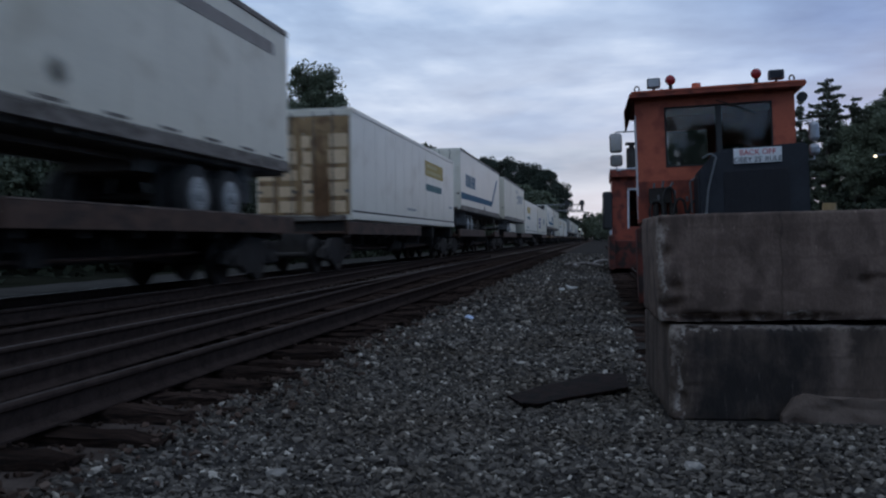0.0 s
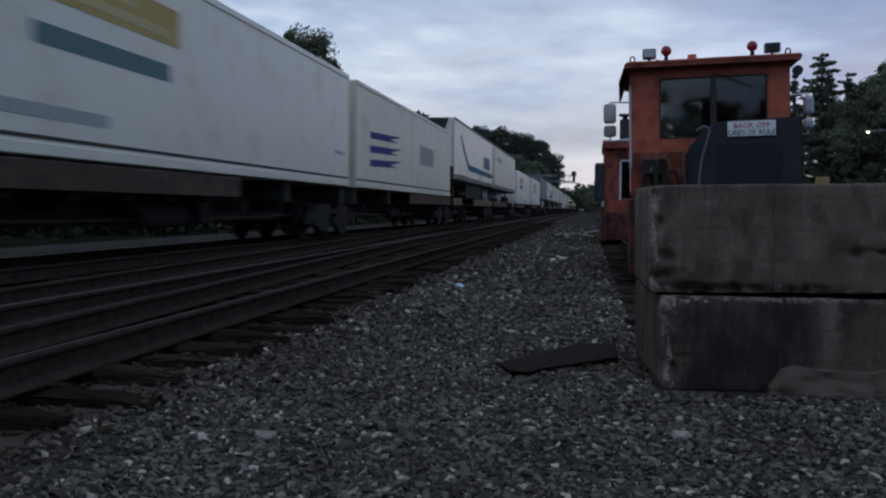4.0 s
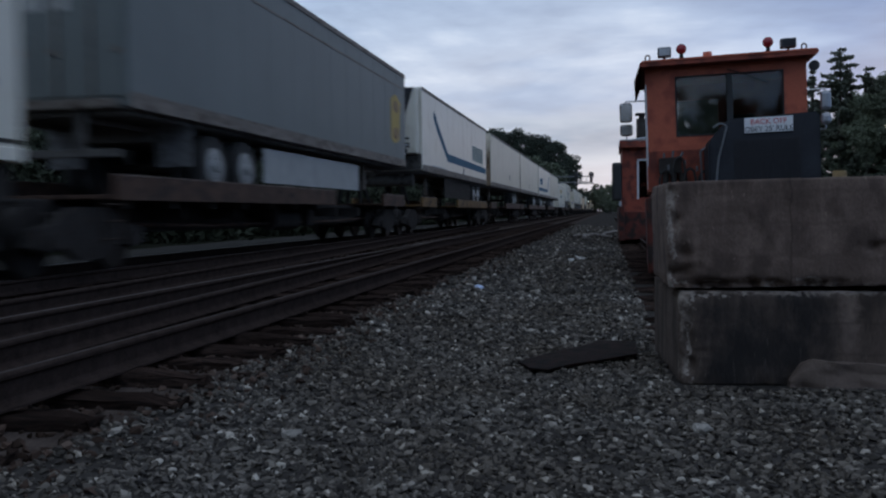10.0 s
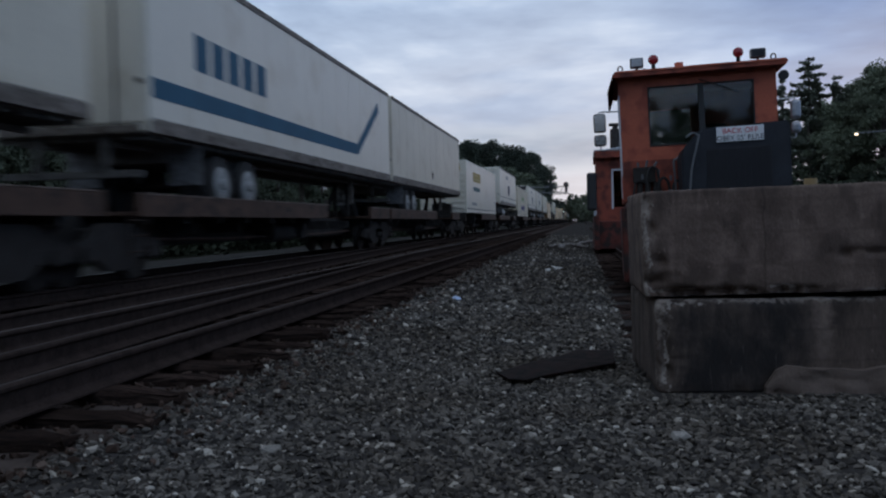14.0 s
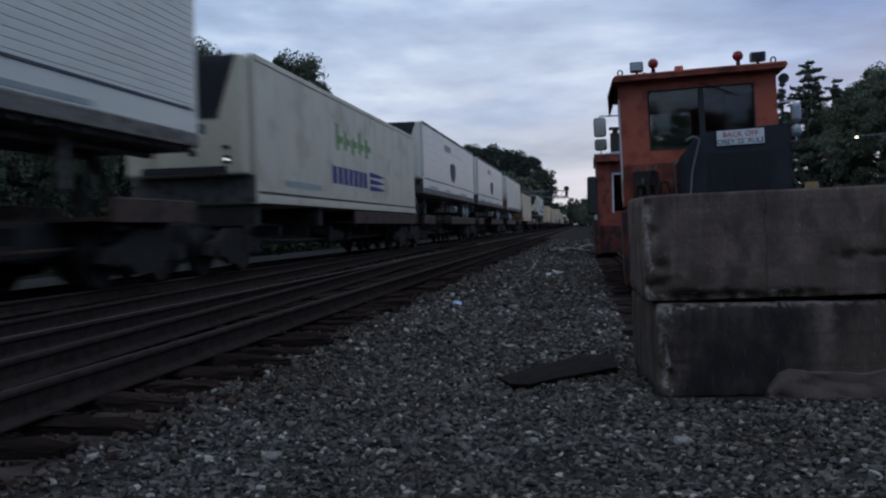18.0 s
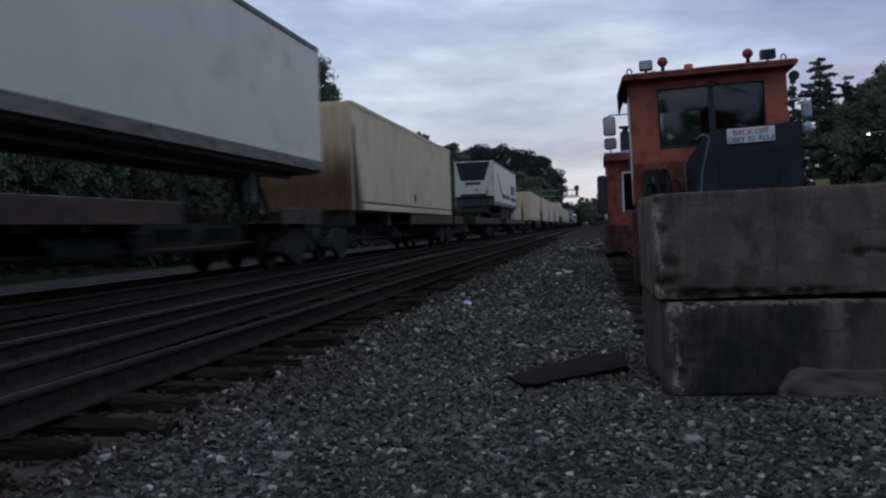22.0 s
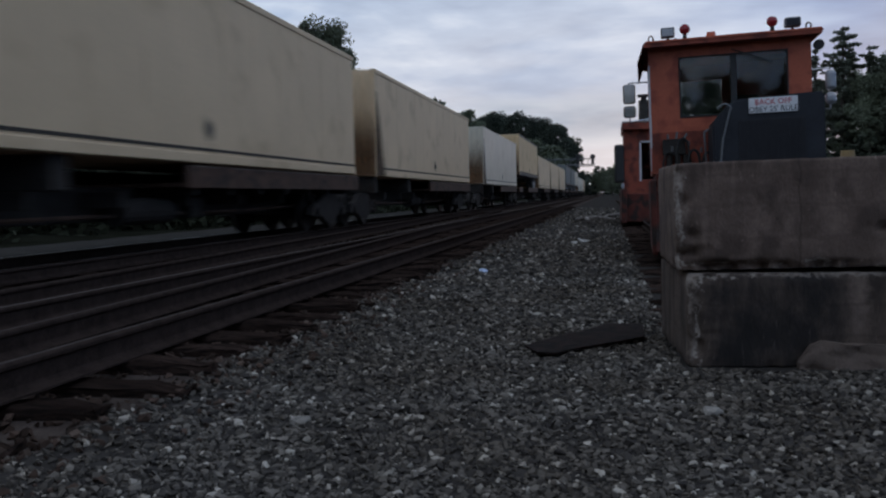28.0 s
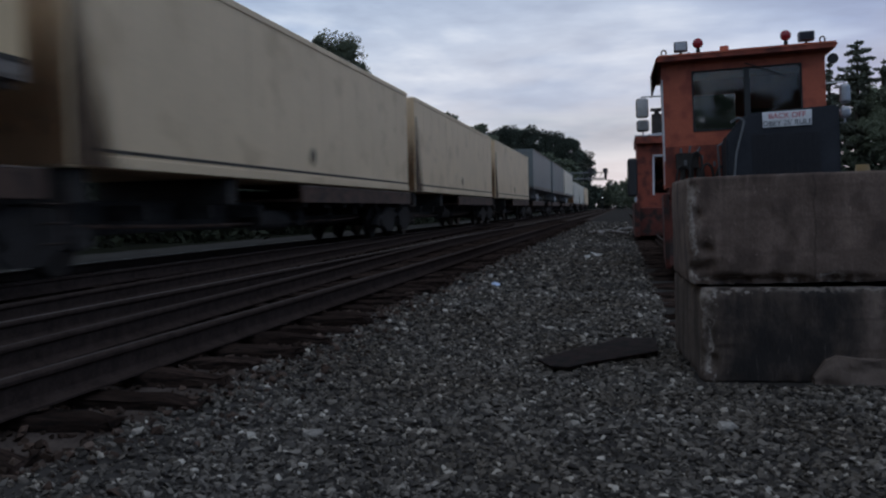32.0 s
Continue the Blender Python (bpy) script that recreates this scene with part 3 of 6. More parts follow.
def tube(a, b, r, r2=None, sides=12):
    bm = bmesh.new()
    add_tube(bm, a, b, r, r2, sides)
    return bm


def pipe(points, r, sides=8):
    """A bent round bar, swept in one piece with softened corners."""
    pts = [Vector(points[0])]
    for a, p, b in zip(points, points[1:], points[2:]):
        a, p, b = Vector(a), Vector(p), Vector(b)
        k = min(0.35, 2.5 * r / max(1e-4, (p - a).length), 2.5 * r / max(1e-4, (b - p).length))
        q0, q1 = p.lerp(a, k), p.lerp(b, k)
        pts += [q0, (q0 + q1 + 2 * p) / 4, q1]
    pts.append(Vector(points[-1]))
    bm = bmesh.new()
    rows, side = [], None
    for i, p in enumerate(pts):
        d = (pts[min(i + 1, len(pts) - 1)] - pts[max(i - 1, 0)]).normalized()
        side = d.orthogonal().normalized() if side is None else (side - d * side.dot(d)).normalized()
        up = d.cross(side)
        rows.append([bm.verts.new(p + r * (side * math.cos(2 * math.pi * n / sides) + up * math.sin(2 * math.pi * n / sides))) for n in range(sides)])
    for p, q in zip(rows, rows[1:]):
        for n in range(sides):
            bm.faces.new((p[n], p[(n + 1) % sides], q[(n + 1) % sides], q[n]))
    bm.faces.new(rows[0][::-1]), bm.faces.new(rows[-1])
    bmesh.ops.recalc_face_normals(bm, faces=bm.faces)
    return bm


def prism(outline, depth, m=None):
    """A plate from an outline in y, z that stands out along x."""
    bm = bmesh.new()
    vs = [bm.verts.new((0, y, z)) for y, z in outline]
    f = bm.faces.new(vs)
    r = bmesh.ops.extrude_face_region(bm, geom=[f])
    bmesh.ops.translate(bm, vec=(depth, 0, 0), verts=[v for v in r["geom"] if isinstance(v, bmesh.types.BMVert)])
    bmesh.ops.recalc_face_normals(bm, faces=bm.faces)
    if m:
        bmesh.ops.transform(bm, matrix=m, verts=bm.verts)
    return bm


# ---- ground ----
CAR_X, NEAR_X, RAIL_Z = -7.5, -3.53, 0.322


def ground_height(x, y):
    if 0.15 < x < 3.4 and y > 6.4:
        z = -0.065 * min(1, (x - 0.15) / 0.25, (y - 6.4) / 0.4)
    elif x > -1.2:
        z = 0.0 + 0.05 * max(0, x - 3)
    elif x > -2.2:
        z = 0.07 * (-1.2 - x)
    elif x > -9.2:
        z = 0.07
    elif x > -9.6:
        z = 0.07 + (-9.2 - x) / 0.4 * 0.12
    elif x > -13.5:
        z = 0.19
    else:
        z = 0.19 + min(0.08 * (-13.5 - x), 3.0)
    return z + 0.018 * noise.noise((x * 1.3, y * 1.3, 0)) + 0.01 * noise.noise((x * 5, y * 5, 3))


def build_ground():
    xs = [-900, -400, -150, -60, -30, -22, -17, -14.5, -13.5, -12.4, -12, -10.5, -9.6, -9.2] + [-9 + 0.25 * i for i in range(28)]
    xs += [-2.0 + 0.12 * i for i in range(46)] + [3.7, 4.5, 6, 9, 14, 25, 60, 150, 400, 900]
    ys = [-900, -300, -100, -40, -15, -6, -2] + [0.0 + 0.15 * i for i in range(80)] + [12 + 0.6 * i for i in range(30)]
    ys += [30 + 3 * i for i in range(24)] + [110, 140, 200, 320, 600, 1200, 2500]
    v = [(x, y, ground_height(x, y)) for y in ys for x in xs]
    w = len(xs)
    f = [(j * w + i, j * w + i + 1, (j + 1) * w + i + 1, (j + 1) * w + i) for j in range(len(ys) - 1) for i in range(w - 1)]
    me = bpy.data.meshes.new("ground")
    me.from_pydata(v, [], f)
    for m in (GRAVEL, BALLAST, ROADBED, EARTH):
        me.materials.append(m)
    for p in me.polygons:
        x, y = p.center.x, p.center.y
        p.material_index = 0 if -2.3 < x < 7 else 1 if -9.5 < x <= -2.3 else 2 if -12.2 < x <= -9.5 else 3
    tagged(new("ground", me), "grey crushed-stone ground beside the railway tracks", "ground", kind="structure")


build_ground()


def stone_shapes(count, seed):
    """Angular crushed stones: hulls of a few scattered points."""
    rnd = random.Random(seed)
    out = []
    for _ in range(count):
        bm = bmesh.new()
        sx, sy, sz = rnd.uniform(0.9, 1.35), rnd.uniform(0.65, 1.0), rnd.uniform(0.5, 0.85)
        for _ in range(11):
            d = Vector([rnd.gauss(0, 1) for _ in range(3)]).normalized() * rnd.uniform(0.8, 1.1)
            bm.verts.new((d.x * sx, d.y * sy, d.z * sz))
        r = bmesh.ops.convex_hull(bm, input=bm.verts[:])
        bmesh.ops.delete(bm, geom=list({v for v in r["geom_interior"] if isinstance(v, bmesh.types.BMVert)}), context="VERTS")
        bm.verts.index_update()
        out.append((np.array([p.co[:] for p in bm.verts]), [[q.index for q in fc.verts] for fc in bm.faces]))
        bm.free()
    return [(v, np.array(f)) for v, f in out]


def scatter(name, places, sizes, mat, label, seed, sink=0.35):
    shapes = stone_shapes(14, seed)
    rng = np.random.default_rng(seed)
    vs, fs, base = [], [], 0
    for (x, y, z), s in zip(places, sizes):
        sv, sf = shapes[rng.integers(len(shapes))]
        a, b, c = rng.uniform(0, 6.28), rng.normal(0, 0.35), rng.normal(0, 0.35)
        rot = np.array([[np.cos(a), -np.sin(a), 0], [np.sin(a), np.cos(a), 0], [0, 0, 1]]) @ np.array([[1, 0, 0], [0, np.cos(b), -np.sin(b)], [0, np.sin(b), np.cos(b)]]) @ np.array([[np.cos(c), 0, np.sin(c)], [0, 1, 0], [-np.sin(c), 0, np.cos(c)]])
        vs.append(sv @ rot.T * s + (x, y, z + s * sink))
        fs.append(sf + base)
        base += len(sv)
    me = bpy.data.meshes.new(name)
    me.from_pydata(np.concatenate(vs).tolist(), [], np.concatenate(fs).tolist())
    me.materials.append(mat)
    return tagged(new(name, me), label, "gravel", kind="stuff")


def gravel_field(name, x0, x1, bands, mat, label, seed, skip=None):
    rng = np.random.default_rng(seed)
    places, sizes = [], []
    for y0, y1, per, lo, hi in bands:
        for _ in range(int(per * (x1 - x0) * (y1 - y0))):
            x, y = rng.uniform(x0, x1), rng.uniform(y0, y1)
            if skip and skip(x, y):
                continue
            places.append((x, y, ground_height(x, y)))
            sizes.append(lo + (hi - lo) * rng.random() ** 2.2)
    return scatter(name, places, sizes, mat, label, seed)


# ---- tracks ----
def rail_mesh(name, length, worn=None):
    """A flat-bottomed rail along y with a worn, bright running surface."""
    half = [(0.068, 0), (0.068, 0.012), (0.02, 0.03), (0.009, 0.045), (0.009, 0.125), (0.034, 0.14), (0.036, 0.158), (0.028, 0.168), (0.016, 0.172)]
    prof = half + [(-x, z) for x, z in reversed(half)]
    bm = bmesh.new()
    a = [bm.verts.new((x, 0, z)) for x, z in prof]
    b = [bm.verts.new((x, length, z)) for x, z in prof]
    for i in range(len(prof)):
        j = (i + 1) % len(prof)
        bm.faces.new((a[i], a[j], b[j], b[i]))
    bm.faces.new(a), bm.faces.new(list(reversed(b)))
    bmesh.ops.recalc_face_normals(bm, faces=bm.faces)
    me = mesh(name, bm, RAIL_SIDE)
    me.materials.append(worn or RAIL_SIDE)
    for p in me.polygons:
        if p.normal.z > 0.99 and p.center.z > 0.15:
            p.material_index = 1
    return me


def tie_meshes():
    out = []
    rnd = random.Random(5)
    for i in range(9):
        bm = bmesh.new()
        add_box(bm, -1.3 - rnd.uniform(0, 0.08), 1.3, -0.115 * rnd.uniform(0.85, 1.1), 0.115, -0.17, 0, 0.026)
        bmesh.ops.subdivide_edges(bm, edges=[e for e in bm.edges if abs(e.verts[0].co.x - e.verts[1].co.x) > 1], cuts=14)
        lean = rnd.uniform(-0.03, 0.03)
        for v in bm.verts:
            v.co.y *= 1 - 0.18 * max(0, abs(v.co.x) - 1.0) / 0.3
            v.co.z -= 0.05 * max(0, abs(v.co.x) - 1.1) / 0.2 * rnd.random() + lean * v.co.y
            v.co += 0.02 * noise.noise_vector(v.co * 3 + Vector((i * 9, 0, 0)))
            v.co += Vector((rnd.uniform(-0.03, 0.03), rnd.uniform(-0.014, 0.014), rnd.uniform(-0.014, 0.01)))
        out.append(mesh("tie", bm, TIE))
    return out


TIES = tie_meshes()
RAIL = rail_mesh("rail", 420, RAIL_GLINT)
RAIL_DIM = rail_mesh("rail", 420, RAIL_DULL)
RAIL_USED = rail_mesh("rail", 420, RAIL_BRIGHT)


def track(name, x, y0, y1, top, label, tie_end, rails=None, lean=0.0):
    t = thing(name, pose(x, 0, 0), label, "railway track", kind="structure")
    rnd = random.Random(len(name))
    # Near rails are alike; the left one's sky glint is put in its colour.
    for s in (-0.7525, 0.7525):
        part("rail", rails or (RAIL_USED if x == CAR_X else RAIL if s < 0 else RAIL_DIM), None, t, at=pose(s, y0 + 1 if rails else -20, top - 0.172))
    y = y0
    while y < min(y1, tie_end):
        part("tie", rnd.choice(TIES), None, t, at=pose(lean + rnd.uniform(-0.12, 0.12), y, top - 0.178 + rnd.uniform(-0.03, 0.01), 0, rnd.uniform(-0.6, 0.6), rnd.uniform(-3, 3)))
        y += 0.52 + rnd.uniform(-0.03, 0.03)
    return t


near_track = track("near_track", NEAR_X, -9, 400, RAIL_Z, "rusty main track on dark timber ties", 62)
far_track = track("far_track", CAR_X, -9, 400, RAIL_Z, "main track under the passing freight train", 46)
crossover = thing("crossover_track", pose(0, 0, 0), "turnout rails leading from one track to the next", "railway track", kind="structure")
for x in (-3.5, -5.08):
    part("rail", rail_mesh("rail", 51, RAIL_DULL), None, crossover, at=pose(x + 0.531, -7, RAIL_Z - 0.176, 0, 0, 2.65))
SIDE_X = 1.80
siding = track("siding_track", SIDE_X, 6.6, 80, 0.16, "overgrown siding under the parked track machines", 34, rail_mesh("rail", 110, RAIL_DULL), -0.2)

# ---- concrete blocks ----
BL = pose(0.42, 5.31, 0, 0, 0, 3.8)
BU = pose(0.355, 5.33, 0.572, 0, -0.8, 1.2)


# ---- the freight train ----
STREAK_DARK = material("dark_seam", (0.035, 0.028, 0.022), 0.8, spread=0.4, scale=3, fine=30, bump=0.1)
SPEED, LENGTH, HALF = 17.5, 16.15, 1.3
MOVERS, SHARED = [], {}


def once(key, make):
    """Alike parts share one mesh."""
    if key not in SHARED:
        SHARED[key] = make()
    return SHARED[key]


def shared_part(name, key, make, mat, parent, label="", at=None):
    return part(name, once((name, key, mat.name), lambda: mesh(name, make(), mat)), mat, parent, label, at)


def plate(outline, mat, parent, name, z0, label="", key=None, out=0.006):
    """Livery laid 6 mm proud on the side that faces the siding."""
    return part(name, mesh(name, prism(outline, out), mat), mat, parent, label, at=pose(HALF + 0.0015, 0, z0))


def rect(u0, v0, u1, v1):
    return [(u0, v0), (u1, v0), (u1, v1), (u0, v1)]


def band(pts, w):
    """A bent stripe of even width along the given line."""
    left, right = [], []
    for i, p in enumerate(pts):
        a, b = Vector(pts[max(0, i - 1)]), Vector(pts[min(len(pts) - 1, i + 1)])
        d = (b - a).normalized()
        nrm = Vector((-d.y, d.x)) * w / 2
        if 0 < i < len(pts) - 1:
            d1 = (Vector(p) - a).normalized()
            nrm /= max(0.5, abs(nrm.normalized().dot(Vector((-d1.y, d1.x)))))
        left.append((p[0] + nrm.x, p[1] + nrm.y)), right.append((p[0] - nrm.x, p[1] - nrm.y))
    return left + right[::-1]


def letter_bars(t, z0, u0, v0, u1, v1, n, mat, name="lettering_bar"):
    """Lettering too blurred to read, as plain upright bars."""
    w = (u1 - u0) / n
    me = once((name, round(w, 3), round(v1 - v0, 3), mat.name), lambda: mesh(name, box(0, 0.006, 0, w * 0.74, 0, v1 - v0), mat))
    for i in range(n):
        part(name, me, mat, t, at=pose(HALF, u0 + i * w, z0 + v0))


def shell(z0, z1):
    bm = bmesh.new()
    add_box(bm, -HALF, HALF, 0, LENGTH, z0, z1, 0.03)
    return bm


def scalloped_edge(z):
    out = [(LENGTH - 0.05, z), (0.05, z)]
    for i in range(54):
        y = 0.1 + i * (LENGTH - 0.2) / 54
        out += [(y, z + 0.03), (y + 0.05, z + 0.055), (y + 0.2, z + 0.055), (y + 0.25, z + 0.03)]
    bm = prism(out + [(LENGTH - 0.05, z + 0.03)], 0.012)
    bmesh.ops.translate(bm, vec=(HALF + 0.008, 0, 0), verts=bm.verts)
    return bm


def road_wheel():
    bm = bmesh.new()
    for x in (-0.29, 0.02):
        bmesh.ops.create_cone(bm, cap_ends=True, segments=28, radius1=0.5, radius2=0.5, depth=0.26, matrix=pose(x + 0.13, 0, 0, 0, 90, 0))
    es = [e for e in bm.edges if abs(math.hypot(e.verts[0].co.y, e.verts[0].co.z) - 0.5) < 0.01 and abs(e.verts[0].co.x - e.verts[1].co.x) < 0.01]
    bmesh.ops.bevel(bm, geom=es, offset=0.04, segments=2, affect="EDGES")
    return bm


def road_rim():
    bm = bmesh.new()
    bmesh.ops.create_cone(bm, cap_ends=True, segments=24, radius1=0.31, radius2=0.27, depth=0.03, matrix=pose(0.292, 0, 0, 0, 90, 0))
    bmesh.ops.create_cone(bm, cap_ends=True, segments=12, radius1=0.11, radius2=0.09, depth=0.08, matrix=pose(0.33, 0, 0, 0, 90, 0))
    for i in range(8):
        a = i * math.pi / 4
        bmesh.ops.create_cone(bm, cap_ends=True, segments=6, radius1=0.018, radius2=0.018, depth=0.04, matrix=pose(0.315, 0.19 * math.cos(a), 0.19 * math.sin(a), 0, 90, 0))
    return bm


DECK_Z = 1.53


def running_gear(t, z0, tail):
    """Two axles, landing legs and chassis rails; tail is the wheel end."""
    at = (2.7, 3.95) if tail == 0 else (LENGTH - 3.95, LENGTH - 2.7)
    legs = LENGTH - 3.0 if tail == 0 else 3.0
    for y in at:
        shared_part("axle", 0, lambda: tube((-1.0, 0, 0), (1.0, 0, 0), 0.065, sides=10), BLACK_STEEL, t, at=pose(0, y, DECK_Z + 0.3))
        for side in (1, -1):
            w = shared_part("wheel", 0, road_wheel, RUBBER, t, "black rubber tyres", pose(side * 0.94, y, DECK_Z + 0.3, 0, 0, 0 if side > 0 else 180))
            shared_part("rim", 0, road_rim, RIM, w, "pale steel wheel rim")
    y0, y1 = min(at) - 0.9, max(at) + 0.7
    shared_part("bogie_frame", tail, lambda: box(-0.62, 0.62, y0, y1, z0 - 0.32, z0 - 0.035, 0.02), UNDERFRAME, t)
    for x in (-0.75, 0.75):
        shared_part("landing_leg", tail, lambda: box(-0.06, 0.06, -0.07, 0.07, -0.8, 0, 0.012), RAIL_ALU, t, at=pose(x, legs, z0))
    fl = min(at) - 0.8 if tail == 0 else max(at) + 0.8
    for x in (-0.93, 0.93):
        shared_part("mud_flap", tail, lambda: box(-0.3, 0.3, -0.01, 0.01, -0.66, 0), FLAP_GREY, t, "grey mud flap", pose(x, fl, z0 - 0.04))


def door_end(t, z0, z1, skin, far=False, dark=None):
    """Pair of rear doors with locking bars on the leading end."""
    sgn, y = (1, LENGTH) if far else (-1, 0)
    for x0, x1 in ((-1.24, -0.012), (0.012, 1.24)):
        part("door", mesh("door", box(x0, x1, min(y, y + sgn * 0.03), max(y, y + sgn * 0.03), z0 + 0.14, z1 - 0.12, 0.01), dark or skin), skin, t)
    for x in (-0.8, -0.3, 0.3, 0.8):
        part("locking_bar", mesh("locking_bar", tube((x, y + sgn * 0.055, z0 + 0.1), (x, y + sgn * 0.055, z1 - 0.1), 0.018, sides=8), RAIL_ALU), RAIL_ALU, t)
    for x in (-0.62, -0.12, 0.12, 0.62):
        part("hinge", mesh("hinge", box(x * 1.9 - 0.06, x * 1.9 + 0.06, min(y, y + sgn * 0.05), max(y, y + sgn * 0.05), z0 + 0.7, z0 + 0.78, 0.006), RAIL_ALU), RAIL_ALU, t)
    if z0 > 2:
        guard = bmesh.new()
        add_box(guard, -1.12, 1.12, -0.06, 0.04, z0 - 0.66, z0 - 0.55, 0.01)
        for x in (-0.55, 0.55):
            add_box(guard, x - 0.06, x + 0.06, -0.04, 0.02, z0 - 0.55, z0 - 0.03, 0.008)
        part("underride_guard", mesh("underride_guard", guard, GRIME_GREY), GRIME_GREY, t, "grimy steel underride guard", pose(0, y + sgn * -0.08, 0))
    part("bumper", mesh("bumper", box(-1.15, 1.15, y + sgn * 0.02 - 0.05, y + sgn * 0.02 + 0.05, z0 - 0.02, z0 + 0.11, 0.015), RAIL_ALU), RAIL_ALU, t)


def reefer_end(t, z0, z1, lit, skin):
    """Cooling unit on the nose: white housing, dark sloping grille above, lamp cluster."""
    u = part("cooling_unit", mesh("cooling_unit", box(-1.2, 1.2, -0.42, 0, z0 + 0.55, z1 - 0.05, 0.06), skin), skin, t, "pale cooling unit housing")
    g = bmesh.new()
    vs = [g.verts.new(p) for p in ((-1.12, -0.445, z1 - 0.07), (1.1, -0.445, z1 - 0.07), (0.70, -0.445, z1 - 1.26), (-0.84, -0.445, z1 - 1.26))]
    r = bmesh.ops.extrude_face_region(g, geom=[g.faces.new(vs)])
    bmesh.ops.translate(g, vec=(0, 0.06, 0), verts=[v for v in r["geom"] if isinstance(v, bmesh.types.BMVert)])
    bmesh.ops.recalc_face_normals(g, faces=g.faces)
    for i in range(11):
        z = z1 - 0.24 - i * 0.085
        k = (z1 - z - 0.2) / 1.02 * 0.3
        add_box(g, -1.0 + k * 0.8, 0.98 - k, -0.462, -0.445, z - 0.012, z + 0.012)
    part("grille", mesh("grille", g, GRILLE), GRILLE, u, "black intake grille")
    part("name_plate", mesh("name_plate", box(-0.55, 0.45, -0.435, -0.415, z1 - 1.55, z1 - 1.36), SHIELD_GREY), SHIELD_GREY, u)
    part("lower_recess", mesh("lower_recess", box(-0.86, 0.86, -0.435, -0.415, z0 + 0.58, z0 + 0.72), GRILLE), GRILLE, u)
    part("hatch", mesh("hatch", box(0.1, 0.26, -0.436, -0.418, z0 + 0.92, z0 + 1.04, 0.01), SIGN_BLACK), SIGN_BLACK, u)
    part("marker_lamp", box(0.80, 0.94, -0.447, -0.415, z0 + 1.04, z0 + 1.11, 0.008), SIGN_BLACK, u)
    housing = part("lamp_housing", box(0.79, 0.95, -0.44, -0.415, z0 + 0.76, z0 + 0.92, 0.008), SIGN_BLACK, u)
    part("marker_lamp", box(0.82, 0.92, -0.45, -0.438, z0 + 0.82, z0 + 0.855, 0.004), WHITE_GLOW if lit else SIGN_WHITE, housing, "small lit marker lamp" if lit else "")
    if lit and z0 > 2:
        part("marker_lamp", box(0.84, 0.93, -0.034, -0.018, z0 + 0.34, z0 + 0.36, 0.004), RED_GLOW, t, "small lit red marker lamp")
    shared_part("nose_panel", round(z0, 2), lambda: box(-1.27, 1.27, -0.02, -0.004, z0 + 0.02, z0 + 0.56, 0.006), GRIME_GREY, t, "grimy grey lower nose panel")
    shared_part("fuel_tank", "nose", lambda: tube((-0.85, 0, 0), (0.85, 0, 0), 0.24, sides=18), GRIME_GREY, t, at=pose(0, 0.55, z0 - 0.28))


def rusty_end(t, z0, z1, skin, marks):
    """Plain corrugated end wall with corner posts and streaks of rust."""
    for i in range(9 if marks else 0):
        shared_part("end_rib", (z0, z1), lambda: box(-0.08, 0.08, -0.035, 0.0, z0 + 0.15, z1 - 0.12, 0.012), skin, t, at=pose(-1.12 + i * 0.28, 0, 0))
    if marks:
        for x0, x1 in ((-0.8, -0.5), (0.35, 0.6)) if marks == 2 else ((-1.27, 1.27),):
            part("rust_streak", box(x0, x1, -0.044, -0.039, z0 + 0.03, z1 - 0.2), STREAK_FAINT if marks < 4 else STREAK_WALL, t, "brown rust streaks")


def ribbed_end(t, z0, z1):
    """End wall with deep horizontal ribs and a gold panel."""
    z = z0 + 0.25
    while z < z1 - 0.75:
        shared_part("end_rib", "level", lambda: box(-1.16, 1.16, -0.05, 0.0, 0, 0.15, 0.02), SKIN_WHITE, t, at=pose(0, 0, z))
        z += 0.3
    part("gold_panel", mesh("gold_panel", box(-1.08, 0.95, -0.012, 0.0, z1 - 0.58, z1 - 0.18), GOLD), GOLD, t, "gold name panel without lettering")


def corner_fittings(t, z0, z1, mat):
    for y in (0.0, LENGTH - 0.16):
        for x in (-HALF - 0.006, HALF - 0.154):
            for z in (z0 - 0.006, z1 - 0.11):
                shared_part("corner_casting", 0, lambda: box(0, 0.16, 0, 0.17, 0, 0.118, 0.012), mat, t, at=pose(x, y - 0.005, z))


def rails_of(t, z0, z1, low, skin):
    shared_part("top_rail", low, lambda: box(HALF - 0.02, HALF + 0.02, 0.02, LENGTH - 0.02, z1 - 0.11, z1 + 0.006, 0.01), RAIL_ALU if not low else skin, t)
    shared_part("bottom_rail", low, lambda: box(HALF - 0.02, HALF + 0.018, 0.02, LENGTH - 0.02, z0 + (-0.02 if not low else 0.012), z0 + 0.16, 0.012), RAIL_ALU if not low else skin, t)
    if low:
        shared_part("side_seam", low, lambda: box(HALF, HALF + 0.01, 0.05, LENGTH - 0.05, z0 + 0.2, z0 + 0.245), STREAK_DARK, t)
    else:
        shared_part("scalloped_edge", low, lambda: scalloped_edge(z0 + 0.155), RAIL_ALU, t)


STRIPE_FALL = [(2.1, 2.15), (2.7, 1.75), (4.9, 0.72), (15.95, 0.66)]
STRIPE_RISE = [(0.1, 0.66), (12.0, 0.70), (14.6, 2.2)]


